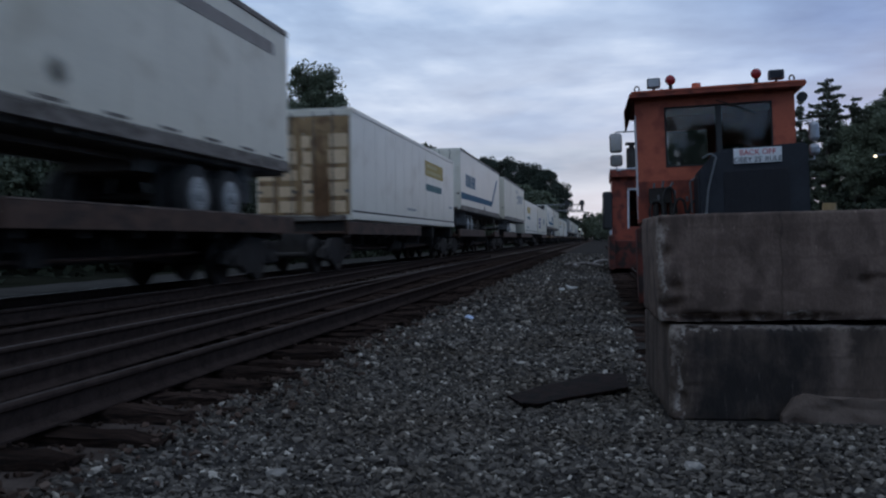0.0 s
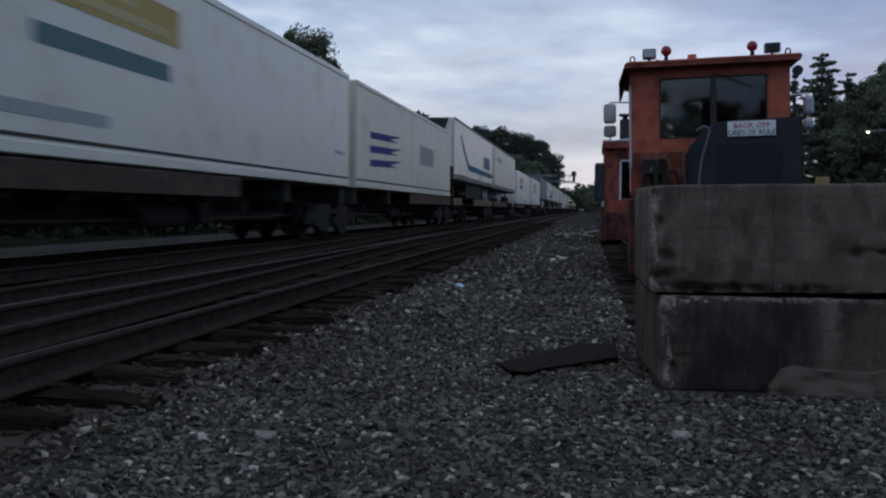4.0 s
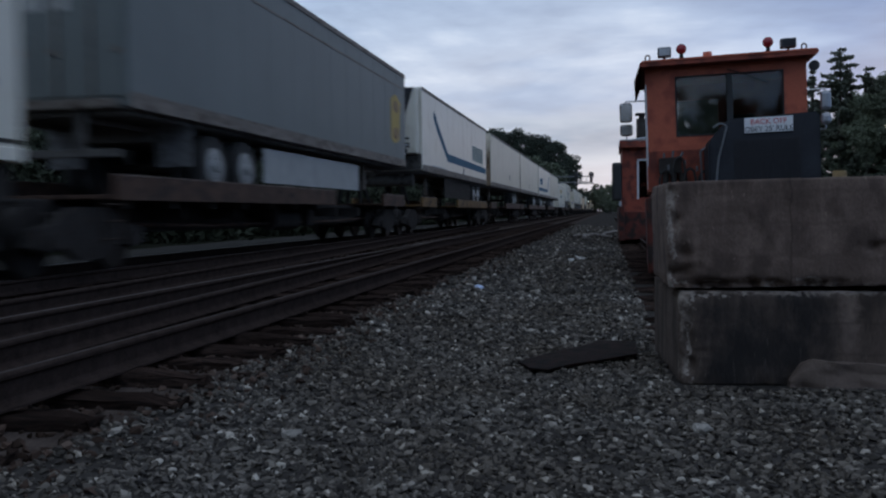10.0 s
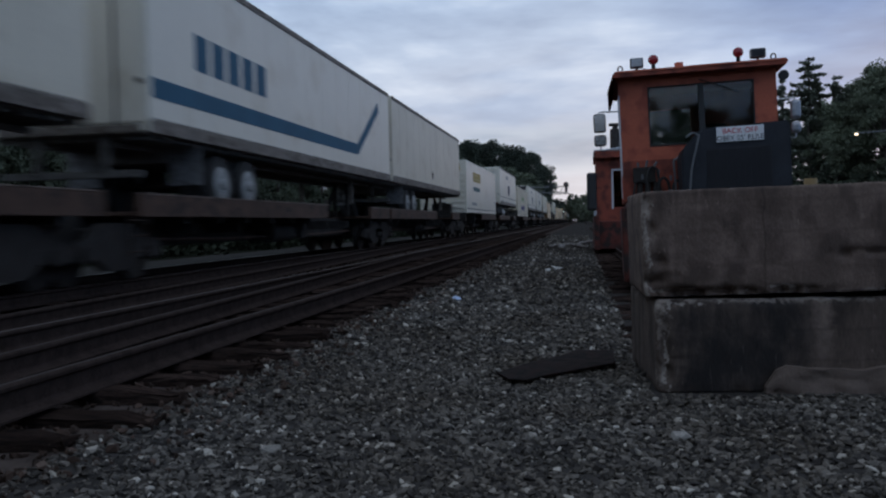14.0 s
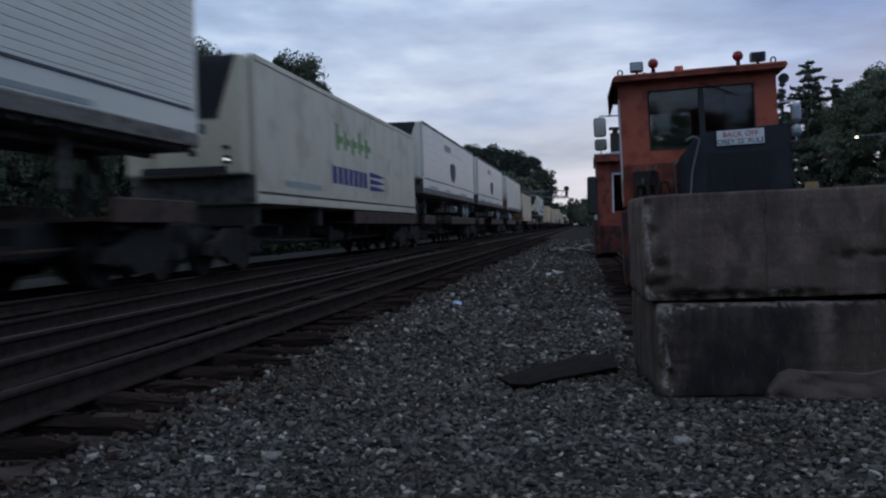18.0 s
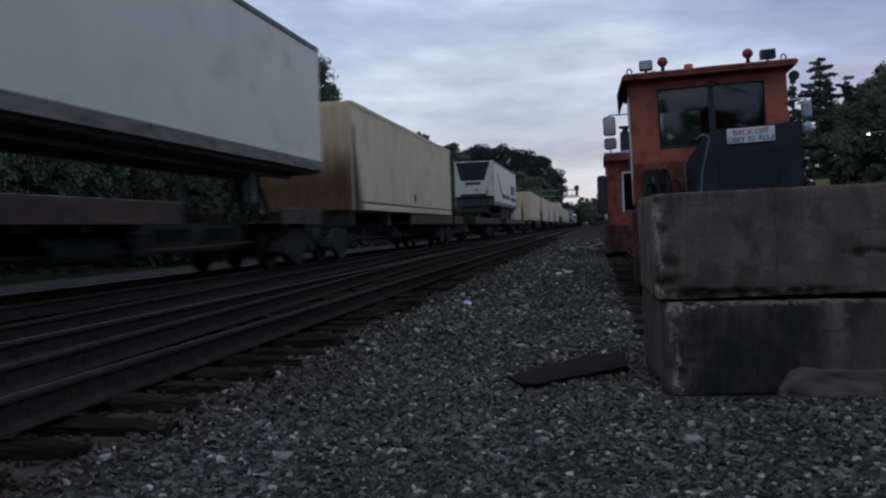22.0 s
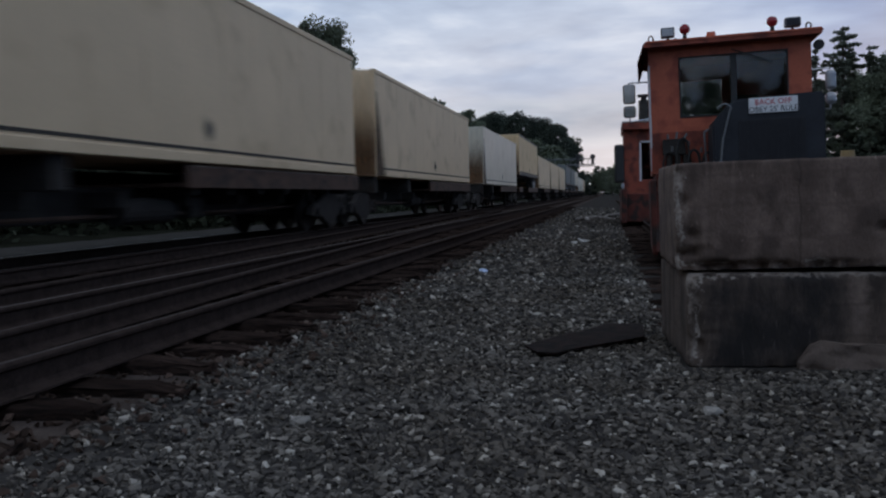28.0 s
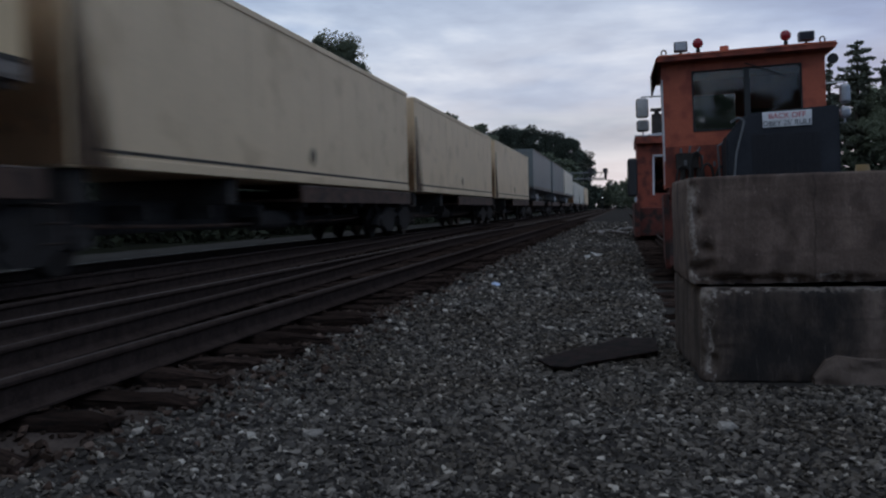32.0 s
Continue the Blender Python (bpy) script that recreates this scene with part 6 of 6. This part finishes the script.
MACHINE_X = 1.80
machine = build_machine(pose(MACHINE_X + 0.04, 13.8, 0.0, 0, -1.6, -2.2), "faded orange track machine with a dark grey hood and warning sign")


def build_second_machine(m):
    t = thing("track_machine", m, "second orange track machine parked behind the first", "track machine")
    part("cab_front", wall_with_window(-1.3, 1.2, 1.0, 3.05, -0.78, -0.2, 1.45, 2.65, 0, 0.06), ORANGE_DULL, t, "faded orange cab front")
    part("cab_side", box(-1.3, -1.24, 0.06, 3.0, 1.0, 3.05), ORANGE_DULL, t)
    part("cab_side", box(1.14, 1.2, 0.06, 3.0, 1.0, 3.05), ORANGE_DULL, t)
    part("cab_rear", box(-1.24, 1.14, 2.94, 3.0, 1.0, 3.05), ORANGE_DIRTY, t)
    part("window_pane", box(-0.78, -0.2, 0.025, 0.033, 1.45, 2.65), GLASS, t)
    fr = bmesh.new()
    for a, b, c, d in ((-0.82, -0.76, 1.4, 2.7), (-0.22, -0.16, 1.4, 2.7), (-0.82, -0.16, 2.64, 2.70)):
        add_box(fr, a, b, -0.015, 0.0, c, d)
    part("window_seal", fr, WHITE_TRIM, t, "pale window surround")
    part("roof", box(-1.36, 1.26, -0.3, 3.1, 3.05, 3.28, 0.02), ORANGE_DULL, t, "dull orange roof slab")
    # White sheet paints the sky light on the roof's top edge.
    part("roof_sheet", box(-1.37, 1.27, -0.31, 3.11, 3.284, 3.32), WHITE_TRIM, t)
    st = tube((-0.65, 0.6, 3.3), (-0.65, 0.6, 4.05), 0.17, sides=14)
    add_tube(st, (-0.65, 0.6, 4.05), (-0.65, 0.6, 4.16), 0.09, sides=12)
    add_box(st, -0.85, -0.45, 0.45, 0.75, 4.16, 4.24, 0.02)
    part("air_cleaner", st, BLACK_STEEL, t, "black air-cleaner stack")
    part("mirror", box(-1.62, -1.3, -0.1, 0.05, 1.35, 2.6, 0.08), SIGN_BLACK, t, "tall black side mirror")
    part("frame", box(-1.3, 1.2, -1.2, 6, 0.12, 1.0, 0.03), ORANGE_DIRTY, t)
    part("wing", box(-1.42, -1.25, -1.4, 2.5, 0.1, 1.15, 0.03), ORANGE_DIRTY, t)
    part("head_lamp", box(-1.42, -1.34, -1.42, -1.36, 1.18, 1.32, 0.01), LAMP_GLASS, t)
    for y in (0.6, 4.6):
        part("axle", tube((-0.8, y, 0.56), (0.8, y, 0.56), 0.07), BLACK_STEEL, t)
        for s in (-1, 1):
            part("wheel", once(("machine_wheel",), None), WHEEL_STEEL, t, at=pose(s * 0.755, y, 0.565, 0, 0, 0 if s > 0 else 180))
    return t


build_second_machine(pose(MACHINE_X, 29.0, 0.0, 0, 0, 0))

# ---- small things on the ground ----
POST_CAP = material("post_cap_paint", (0.30, 0.20, 0.09), 0.7, spread=0.25, scale=6, fine=30, bump=0.1)
post = thing("marker_post", pose(1.66, 6.75, 0), "faded orange steel post with a pale cap", "post")
part("shaft", tube((0, 0, -0.2), (0, 0, 1.255), 0.042, sides=16), OCHRE, post)
part("cap", tube((0, 0, 1.25), (0, 0, 1.31), 0.05, 0.046, 16), POST_CAP, post, "pale ochre cap")


SCRAP = material("scaly_rust", (0.016, 0.0085, 0.007), 0.9, spread=0.5, scale=6, fine=40, bump=0.8, stain=(0.007, 0.005, 0.0045), stain_at=0.52, gloss=0.08)


def build_plate():
    bm = bmesh.new()
    vs = [bm.verts.new(p) for p in ((-0.03, -0.03, 0), (0.16, 0.32, 0), (0.35, 0.58, 0), (0.51, 0.88, 0), (0.77, 0.84, 0), (0.76, 0.29, 0), (0.55, 0.08, 0), (0.33, -0.12, 0), (0.19, -0.31, 0), (0.07, -0.27, 0))]
    r = bmesh.ops.extrude_face_region(bm, geom=[bm.faces.new(vs)])
    bmesh.ops.translate(bm, vec=(0, 0, 0.016), verts=[v for v in r["geom"] if isinstance(v, bmesh.types.BMVert)])
    bmesh.ops.recalc_face_normals(bm, faces=bm.faces)
    bmesh.ops.bevel(bm, geom=bm.edges[:], offset=0.004, segments=1, affect="EDGES")
    t = thing("scrap_plate", pose(-0.56, 5.8, 0.028, 0.5, -0.8, 0), "dark rusty scrap plate lying on the gravel", "scrap metal")
    part("body", bm, SCRAP, t)


build_plate()
ROD_GREY = material("weathered_grey_rod", (0.20, 0.175, 0.155), 0.75, spread=0.4, scale=5, fine=40, bump=0.2, stain=(0.08, 0.055, 0.042), stain_at=0.55)
PALE_STONE = material("pale_broken_stone", (0.56, 0.54, 0.50), 0.9, spread=0.25, scale=9, fine=60, bump=0.6, gloss=0.2)
for i, (x, y, w) in enumerate(((-0.62, 30.5, 35), (-0.2, 33.5, -8), (0.05, 37.0, 5), (0.25, 32.2, 60))):
    t = thing("scrap_rod", pose(x, y, ground_height(x, y) + 0.085, 0, 0, w), "weathered grey rod dumped on the gravel", "scrap metal", group="dumped rods")
    part("rod", pipe([(0, 0, 0), (0.1, 0.9, 0.1), (0.0, 1.7, 0.02)] if i % 2 else [(0, 0, 0), (0.25, 0.7, 0.05), (0.9, 1.3, 0.02)], 0.06), ROD_GREY, t)
for x, y, s in ((-0.63, 18.4, 0.11), (-0.5, 18.7, 0.09), (-0.72, 18.1, 0.07), (-1.9, 12.4, 0.06), (-1.42, 3.74, 0.045), (0.42, 4.1, 0.05)):
    me = stone_shapes(1, int(x * 100) + 400)[0]
    m = bpy.data.meshes.new("pale_stone")
    m.from_pydata((me[0] * s).tolist(), [], me[1].tolist())
    m.materials.append(PALE_STONE if y > 15 else CONCRETE_PALE)
    tagged(new("pale_stone", m), "pale broken stone lying on the gravel", "stone", group="pale stones").matrix_basis = pose(x, y, ground_height(x, y) + s * 0.5)

LITTER = material("blue_white_litter", (0.42, 0.50, 0.66), 0.6, spread=0.3, scale=20, fine=60, bump=0.3)
for x, y, w in ((-1.69, 11.25, 20), (-1.58, 11.12, 80)):
    bm_ = bmesh.new()
    vs_ = [bm_.verts.new(p) for p in ((0, 0, 0), (0.07, 0.01, 0.02), (0.1, 0.06, 0.0), (0.04, 0.09, 0.035), (-0.02, 0.05, 0.01))]
    c_ = bm_.verts.new((0.04, 0.04, 0.045))
    for i in range(5):
        bm_.faces.new((vs_[i], vs_[(i + 1) % 5], c_))
    r_ = bmesh.ops.extrude_face_region(bm_, geom=bm_.faces[:])
    bmesh.ops.translate(bm_, vec=(0, 0, 0.004), verts=[v for v in r_["geom"] if isinstance(v, bmesh.types.BMVert)])
    t = thing("litter", pose(x, y, 0.05, 0, 0, w), "crumpled scrap of pale blue litter on the gravel", "litter", group="litter")
    part("scrap", bm_, LITTER, t)

# ---- signal gantry ----
gantry = thing("signal_gantry", pose(0, 150, 0), "cantilever railway signal with black heads over the tracks", "railway signal")
part("mast", tube((-13.5, 0, 0), (-13.5, 0, 7.4), 0.25, 0.2, 12), GALVANISED, gantry)
tr_ = bmesh.new()
for z in (5.9, 6.9):
    add_tube(tr_, (-13.5, 0, z), (-2.2, 0, z), 0.09, sides=8)
for i in range(12):
    add_tube(tr_, (-13.0 + i * 0.95, 0, 5.9), (-12.5 + i * 0.95, 0, 6.9), 0.04, sides=6)
part("arm", tr_, GALVANISED, gantry)
part("walkway", box(-5.4, -2.0, -0.4, 0.4, 5.6, 5.72), GALVANISED, gantry)
for x in (-2.5, -5.0):
    hd = part("signal_head", box(x - 0.22, x + 0.22, -0.15, 0.15, 6.0, 7.0, 0.05), SIGNAL_BLACK, gantry, "black signal head")
    part("target", tube((x, -0.2, 7.2), (x, -0.12, 7.2), 0.45, sides=20), SIGNAL_BLACK, hd)
    part("hood", tube((x, -0.5, 6.5), (x, -0.15, 6.5), 0.14, sides=12), SIGNAL_BLACK, hd)

# ---- trees ----
def leaf_cloud(rng, centres, radii, per, size, droop=0.0):
    """Leaves as small bent cards, gathered in uneven clumps."""
    n = len(centres) * per
    c = np.repeat(centres, per, 0)
    r = np.repeat(radii, per)[:, None]
    d = rng.normal(size=(n, 3))
    d /= np.linalg.norm(d, axis=1)[:, None]
    p = c + d * r * (0.35 + 0.75 * rng.random((n, 1)) ** 0.6) * (1, 1, 0.75)
    a = rng.normal(size=(n, 3)); a /= np.linalg.norm(a, axis=1)[:, None]
    b = np.cross(a, rng.normal(size=(n, 3))); b /= np.linalg.norm(b, axis=1)[:, None]
    s = size * (0.6 + 0.8 * rng.random((n, 1)))
    a, b = a * s, b * s * 0.55
    a[:, 2] -= droop * s[:, 0]
    quad = np.stack([p - a, p + b * 0.9, p + a, p - b * 0.9], 1).reshape(-1, 3)
    return quad, np.arange(4 * n).reshape(-1, 4)


def crown_mesh(name, rng, centres, radii, per, size, mat, droop=0.0):
    v, f = leaf_cloud(rng, np.array(centres), np.array(radii), per, size, droop)
    me = bpy.data.meshes.new(name)
    me.from_pydata(v.tolist(), [], f.tolist())
    me.materials.append(mat)
    return me


def limb_mesh(points_list):
    bm = bmesh.new()
    for pts, r0, r1 in points_list:
        for i in range(len(pts) - 1):
            k0, k1 = i / (len(pts) - 1), (i + 1) / (len(pts) - 1)
            add_tube(bm, pts[i], pts[i + 1], r0 + (r1 - r0) * k0, r0 + (r1 - r0) * k1, 8)
    return mesh("trunk", bm, BARK)


def broadleaf(seed, height=10.0, spread=3.2, low=0.18, per=190, size=0.105):
    rng = np.random.default_rng(seed)
    centres, radii, limbs = [], [], [([(0, 0, -0.3), (0.1, 0, height * 0.3), (0, 0.12, height * 0.6), (0.1, 0, height * 0.88)], 0.2, 0.04)]
    for i in range(96):
        k = low + (1 - low) * rng.random() ** 0.8
        w = spread * (math.sin(min(1, (k - low + 0.12) / (1 - low)) * math.pi * 0.93) ** 0.6) * (0.7 + 0.55 * rng.random())
        a, q = rng.uniform(0, 6.283), math.sqrt(rng.random())
        centres.append((w * q * math.cos(a), w * q * math.sin(a), height * k)), radii.append(rng.uniform(0.28, 0.85) * spread / 3.2)
        if i % 6 == 0:
            limbs.append(([(0, 0, height * k * 0.7), (centres[-1][0] * 0.5, centres[-1][1] * 0.5, height * k * 0.88), centres[-1]], 0.07, 0.015))
    return crown_mesh("crown", rng, centres, radii, per, size, LEAF), limb_mesh(limbs)


def conifer(seed, height=9.0, spread=1.9):
    rng = np.random.default_rng(seed)
    centres, radii, limbs = [], [], [([(0, 0, -0.3), (0, 0, height * 0.5), (0, 0, height)], 0.16, 0.02)]
    for j in range(105):
        k = rng.random() ** 0.9
        z = height * (0.06 + 0.93 * k)
        w = spread * (1 - 0.86 * k ** 1.2) * rng.uniform(0.35, 1.25)
        a = rng.uniform(0, 6.283)
        rise = rng.uniform(-0.1, 0.35)
        for q in (0.2, 0.32, 0.44, 0.56, 0.68, 0.8, 0.9, 1.0):
            centres.append((w * q * math.cos(a), w * q * math.sin(a), z + rise * q * w)), radii.append(0.05 + 0.07 * (1 - q) + 0.04 * rng.random())
        if j % 3 == 0:
            limbs.append(([(0, 0, z), (w * math.cos(a), w * math.sin(a), z + rise * w)], 0.03, 0.008))
    return crown_mesh("crown", rng, centres, radii, 12, 0.075, LEAF_DARK, 0.35), limb_mesh(limbs)


BROAD = [broadleaf(11), broadleaf(12, 10, 3.6), broadleaf(13, 10, 2.7), broadleaf(14, 10, 3.2, 0.08)]
BROAD_FAR = [broadleaf(11, per=55, size=0.24), broadleaf(12, 10, 3.6, per=55, size=0.24), broadleaf(14, 10, 3.2, 0.08, 55, 0.24)]
LEAF_FAR = material("distant_leaves", (0.056, 0.068, 0.052), 0.85, spread=0.3, scale=0.2, fine=2, bump=0.0, local=False, gloss=0.05)
FIRS = [conifer(21), conifer(22, 9, 1.6)]


def tree(kinds, i, x, y, h, turn, wide=1.0, label="dark leafy tree beside the railway", base=10.0):
    crown, trunk = kinds[i % len(kinds)]
    t = thing("tree", pose(x, y, ground_height(x, y), 0, 0, turn), label, "tree", group="trees along the line")
    s = h / base
    for name, me in (("crown", crown), ("trunk", trunk)):
        ob = part(name, me, None, t)
        ob.scale = (s * wide, s * wide, s)
    return t


rt = random.Random(77)
LEFT_TREES = [(-20, 17, 9.0, 1.3), (-20, 22.3, 8.6, 1.15), (-20.3, 26.4, 7.3, 1.0), (-20, 29.2, 7.0, 0.9), (-20, 32.2, 7.0, 0.8), (-21.5, 27.6, 6.3, 1.1), (-21.5, 30.6, 6.1, 1.1), (-21.5, 34.6, 6.2, 1.1), (-20.5, 36.9, 7.4, 0.7), (-21.5, 38.6, 6.5, 1.1), (-20, 40.2, 6.8, 0.8), (-22, 43, 7.0, 1.0), (-22, 46, 7.6, 1.0), (-20, 43.1, 9.9, 0.75), (-20, 47.3, 9.7, 0.7), (-20.3, 51.5, 9.8, 0.7), (-20, 56, 9.6, 0.8), (-20, 60.3, 12.4, 0.85), (-20, 65.5, 11.6, 0.6), (-20, 70.5, 10.6, 0.6),
              (-20, 75, 8.6, 1.0), (-20, 84, 8.9, 1.2), (-20, 93, 9.2, 1.1), (-20, 102.5, 11.7, 0.7), (-20, 110, 9.0, 1.0), (-20, 119.5, 11.5, 0.8), (-20, 128, 9.6, 1.1), (-20, 137, 11.7, 0.9), (-20, 150, 10.5, 1.2), (-20, 166, 11.5, 1.2), (-19.5, 186, 12, 1.3), (-19, 210, 13, 1.4), (-18, 240, 14, 1.5), (-17, 275, 15, 1.6)]
for i, (x, y, h, w) in enumerate(LEFT_TREES):
    tree(BROAD if y < 72 else BROAD_FAR, i, x, y, h, rt.uniform(0, 360), w)
for i in range(13):
    tree(BROAD, i + 1, -24 - rt.uniform(0, 3), 14 + i * 8.5, rt.uniform(6.3, 6.9) if i < 5 else rt.uniform(7, 8.5), rt.uniform(0, 360), 1.4)
for x, y, h in ((10.35, 42, 7.85), (11.7, 43, 7.0), (14.2, 43, 7.3), (9.2, 47, 6.6), (9.3, 42.5, 7.0), (12.6, 44, 6.6), (11.0, 43.5, 7.3)):
    tree(FIRS, int(x), x, y, h, x * 40, 1.4, "dark conifer with drooping boughs behind the machines", 9.0)
for i, (x, y, h, w) in enumerate(((12.9, 40, 6.6, 0.9), (5.6, 60, 8.3, 0.7), (7.1, 61, 6.0, 0.7), (6.3, 56, 6.3, 1.0), (4.5, 58, 6.3, 0.7), (6.7, 60, 7.9, 0.55), (13.5, 36, 5.4, 1.0), (9.9, 46, 5.6, 1.1), (11.2, 41, 5.4, 1.0), (13.6, 42, 6.9, 0.9), (16.5, 38, 6.6, 1.2), (11.5, 45, 6.2, 1.2), (19, 42, 7.0, 1.2), (8.0, 50, 5.4, 1.2), (15, 50, 7.4, 1.2), (22, 48, 7.2, 1.3), (10, 60, 6.0, 1.3), (7.5, 75, 5.2, 1.3), (7.0, 95, 5.4, 1.3), (6.5, 120, 5.6, 1.3), (6.0, 150, 6.2, 1.4), (5.5, 185, 7.0, 1.5), (5.0, 225, 8.0, 1.6), (3.5, 270, 9, 1.7), (-1.5, 330, 9.0, 1.3), (1.5, 300, 9.4, 1.3), (4.2, 290, 10.4, 1.4), (-4.2, 340, 8.5, 1.3), (14, 200, 11, 1.6))):
    tree(BROAD if y < 62 else BROAD_FAR, i, x, y, h, rt.uniform(0, 360), w, "dark leafy tree on the siding's side")
# Unseen trees, added to dim the cab glass and the fronts facing back.
for i in range(15):
    tree(BROAD_FAR, i, -22 + i * 3.7, -17 - rt.uniform(0, 6), rt.uniform(6.4, 7.6), rt.uniform(0, 360), 1.3, "leafy tree added out of view behind the camera")


def far_woods():
    """Wooded hill beyond the signal: many crowns, one mass."""
    rng = np.random.default_rng(5)
    cs, rs = [], []
    for _ in range(560):
        x = rng.uniform(-75, -11.5)
        y = 320 + rng.uniform(-8, 45)
        k = (-9.5 - x)
        top = 19 + 10.5 * min(1, k / 11) ** 0.8 + 0.1 * k
        cs.append((x, y, (0.15 + 0.85 * rng.random() ** 0.6) * top - 2)), rs.append(rng.uniform(1.6, 3.2))
    me = crown_mesh("far_woods", rng, cs, rs, 300, 0.36, LEAF_FAR)
    tagged(new("far_woods", me), "wooded hill beyond the end of the straight", "woods", kind="stuff")
    cs, rs = [], []
    for _ in range(260):
        x = rng.uniform(-60, 70)
        cs.append((x, rng.uniform(430, 480), rng.uniform(0.1, 1) * (9 + 4 * rng.random()))), rs.append(rng.uniform(2, 4))
    me = crown_mesh("far_treeline", rng, cs, rs, 70, 0.9, LEAF_FAR)
    tagged(new("far_treeline", me), "distant treeline where the tracks vanish", "woods", kind="stuff")


far_woods()


def undergrowth():
    rng = np.random.default_rng(8)
    cs, rs = [], []
    for _ in range(900):
        x = rng.uniform(-22, -12.6)
        cs.append((x, rng.uniform(8, 130), rng.uniform(0.2, 0.4 + 0.42 * (-12.6 - x)))), rs.append(rng.uniform(0.5, 1.1))
    for _ in range(420):
        cs.append((rng.uniform(-29, -22), rng.uniform(8, 75), rng.uniform(0.8, 5.2))), rs.append(rng.uniform(0.8, 1.5))
    for _ in range(260):
        cs.append((rng.uniform(6.5, 24), rng.uniform(30, 60), rng.uniform(0.3, 2.4))), rs.append(rng.uniform(0.6, 1.3))
    me = crown_mesh("undergrowth", rng, cs, rs, 110, 0.16, SHADED_LEAF)
    tagged(new("undergrowth", me), "dense bushes below the trees, darkened for shade", "bushes", kind="stuff")


undergrowth()
lamp = thing("yard_lamp", pose(9.68, 33, 0), "small lit lamp on a pole among the trees", "lamp")
part("pole", tube((1.9, 0.3, 0), (1.9, 0.3, 4.0), 0.04, 0.03), SIGNAL_BLACK, lamp)
part("arm", pipe([(1.9, 0.3, 3.93), (1.0, 0.1, 3.96), (0.05, -0.08, 3.9)], 0.022), GALVANISED, lamp, "pale bracket arm")
bm_ = bmesh.new()
bmesh.ops.create_uvsphere(bm_, u_segments=12, v_segments=8, radius=0.05, matrix=Matrix.Translation((0, -0.1, 3.86)) @ Matrix.Diagonal((1.2, 1, 0.8, 1)))
part("lantern", bm_, AMBER_GLOW, lamp, "glowing lantern")
far_lamp = thing("signal_lamp", pose(-4.2, 210, 0), "lit signal lamp on a short mast", "railway signal")
part("mast", tube((0, 0, 0), (0, 0, 3.0), 0.08, sides=8), SIGNAL_BLACK, far_lamp)
part("lamp_head", box(-0.3, 0.3, -0.1, 0.2, 2.6, 3.8, 0.05), SIGNAL_BLACK, far_lamp)
bm_ = bmesh.new()
bmesh.ops.create_uvsphere(bm_, u_segments=12, v_segments=8, radius=0.13, matrix=Matrix.Translation((0, -0.2, 3.3)))
part("lens", bm_, HEADLIGHT, far_lamp, "pale glowing lens")

# ---- loose stone ----
block_area = lambda x, y: 0.38 < x < 3 and 5.25 < y < 6.3
under_gear = lambda x, y: x > 0.4 and y > 6.6
edge = random.Random(12)
gravel_field("gravel", -2.3, 3.2, ((1.6, 3.6, 2200, 0.009, 0.026), (3.6, 6.5, 1600, 0.010, 0.029), (6.5, 11, 600, 0.014, 0.038), (11, 20, 170, 0.02, 0.05), (20, 34, 60, 0.025, 0.055), (34, 60, 14, 0.04, 0.08)), STONE, "grey crushed stone with a few pale pieces", 31, lambda x, y: block_area(x, y) or under_gear(x, y) or x > 1.4 + 0.3 * y or edge.random() < (-1.7 - x) * 1.1)
gravel_field("gravel", -2.3, 6.0, ((-7, -2, 150, 0.018, 0.042), (-2, 1.6, 420, 0.014, 0.036), (1.6, 9, 260, 0.016, 0.042)), STONE, "coarse grey crushed stone around the blocks", 33, lambda x, y: block_area(x, y) or (y > 1.6 and x < 1.4 + 0.3 * y))
gravel_field("spilt_ballast", -2.3, -1.4, ((1.6, 9, 420, 0.012, 0.034), (9, 20, 90, 0.02, 0.045)), BALLAST_STONE, "rust-darkened stones spilt along the tie ends", 34, lambda x, y: edge.random() > (-1.7 - x) * 1.1)
gravel_field("track_gravel", -9.3, -2.25, ((2.5, 9, 240, 0.014, 0.042), (-9, 2.5, 60, 0.02, 0.05), (9, 22, 60, 0.02, 0.05), (22, 45, 8, 0.03, 0.06)), BALLAST_STONE, "rust-darkened ballast between the ties", 32)


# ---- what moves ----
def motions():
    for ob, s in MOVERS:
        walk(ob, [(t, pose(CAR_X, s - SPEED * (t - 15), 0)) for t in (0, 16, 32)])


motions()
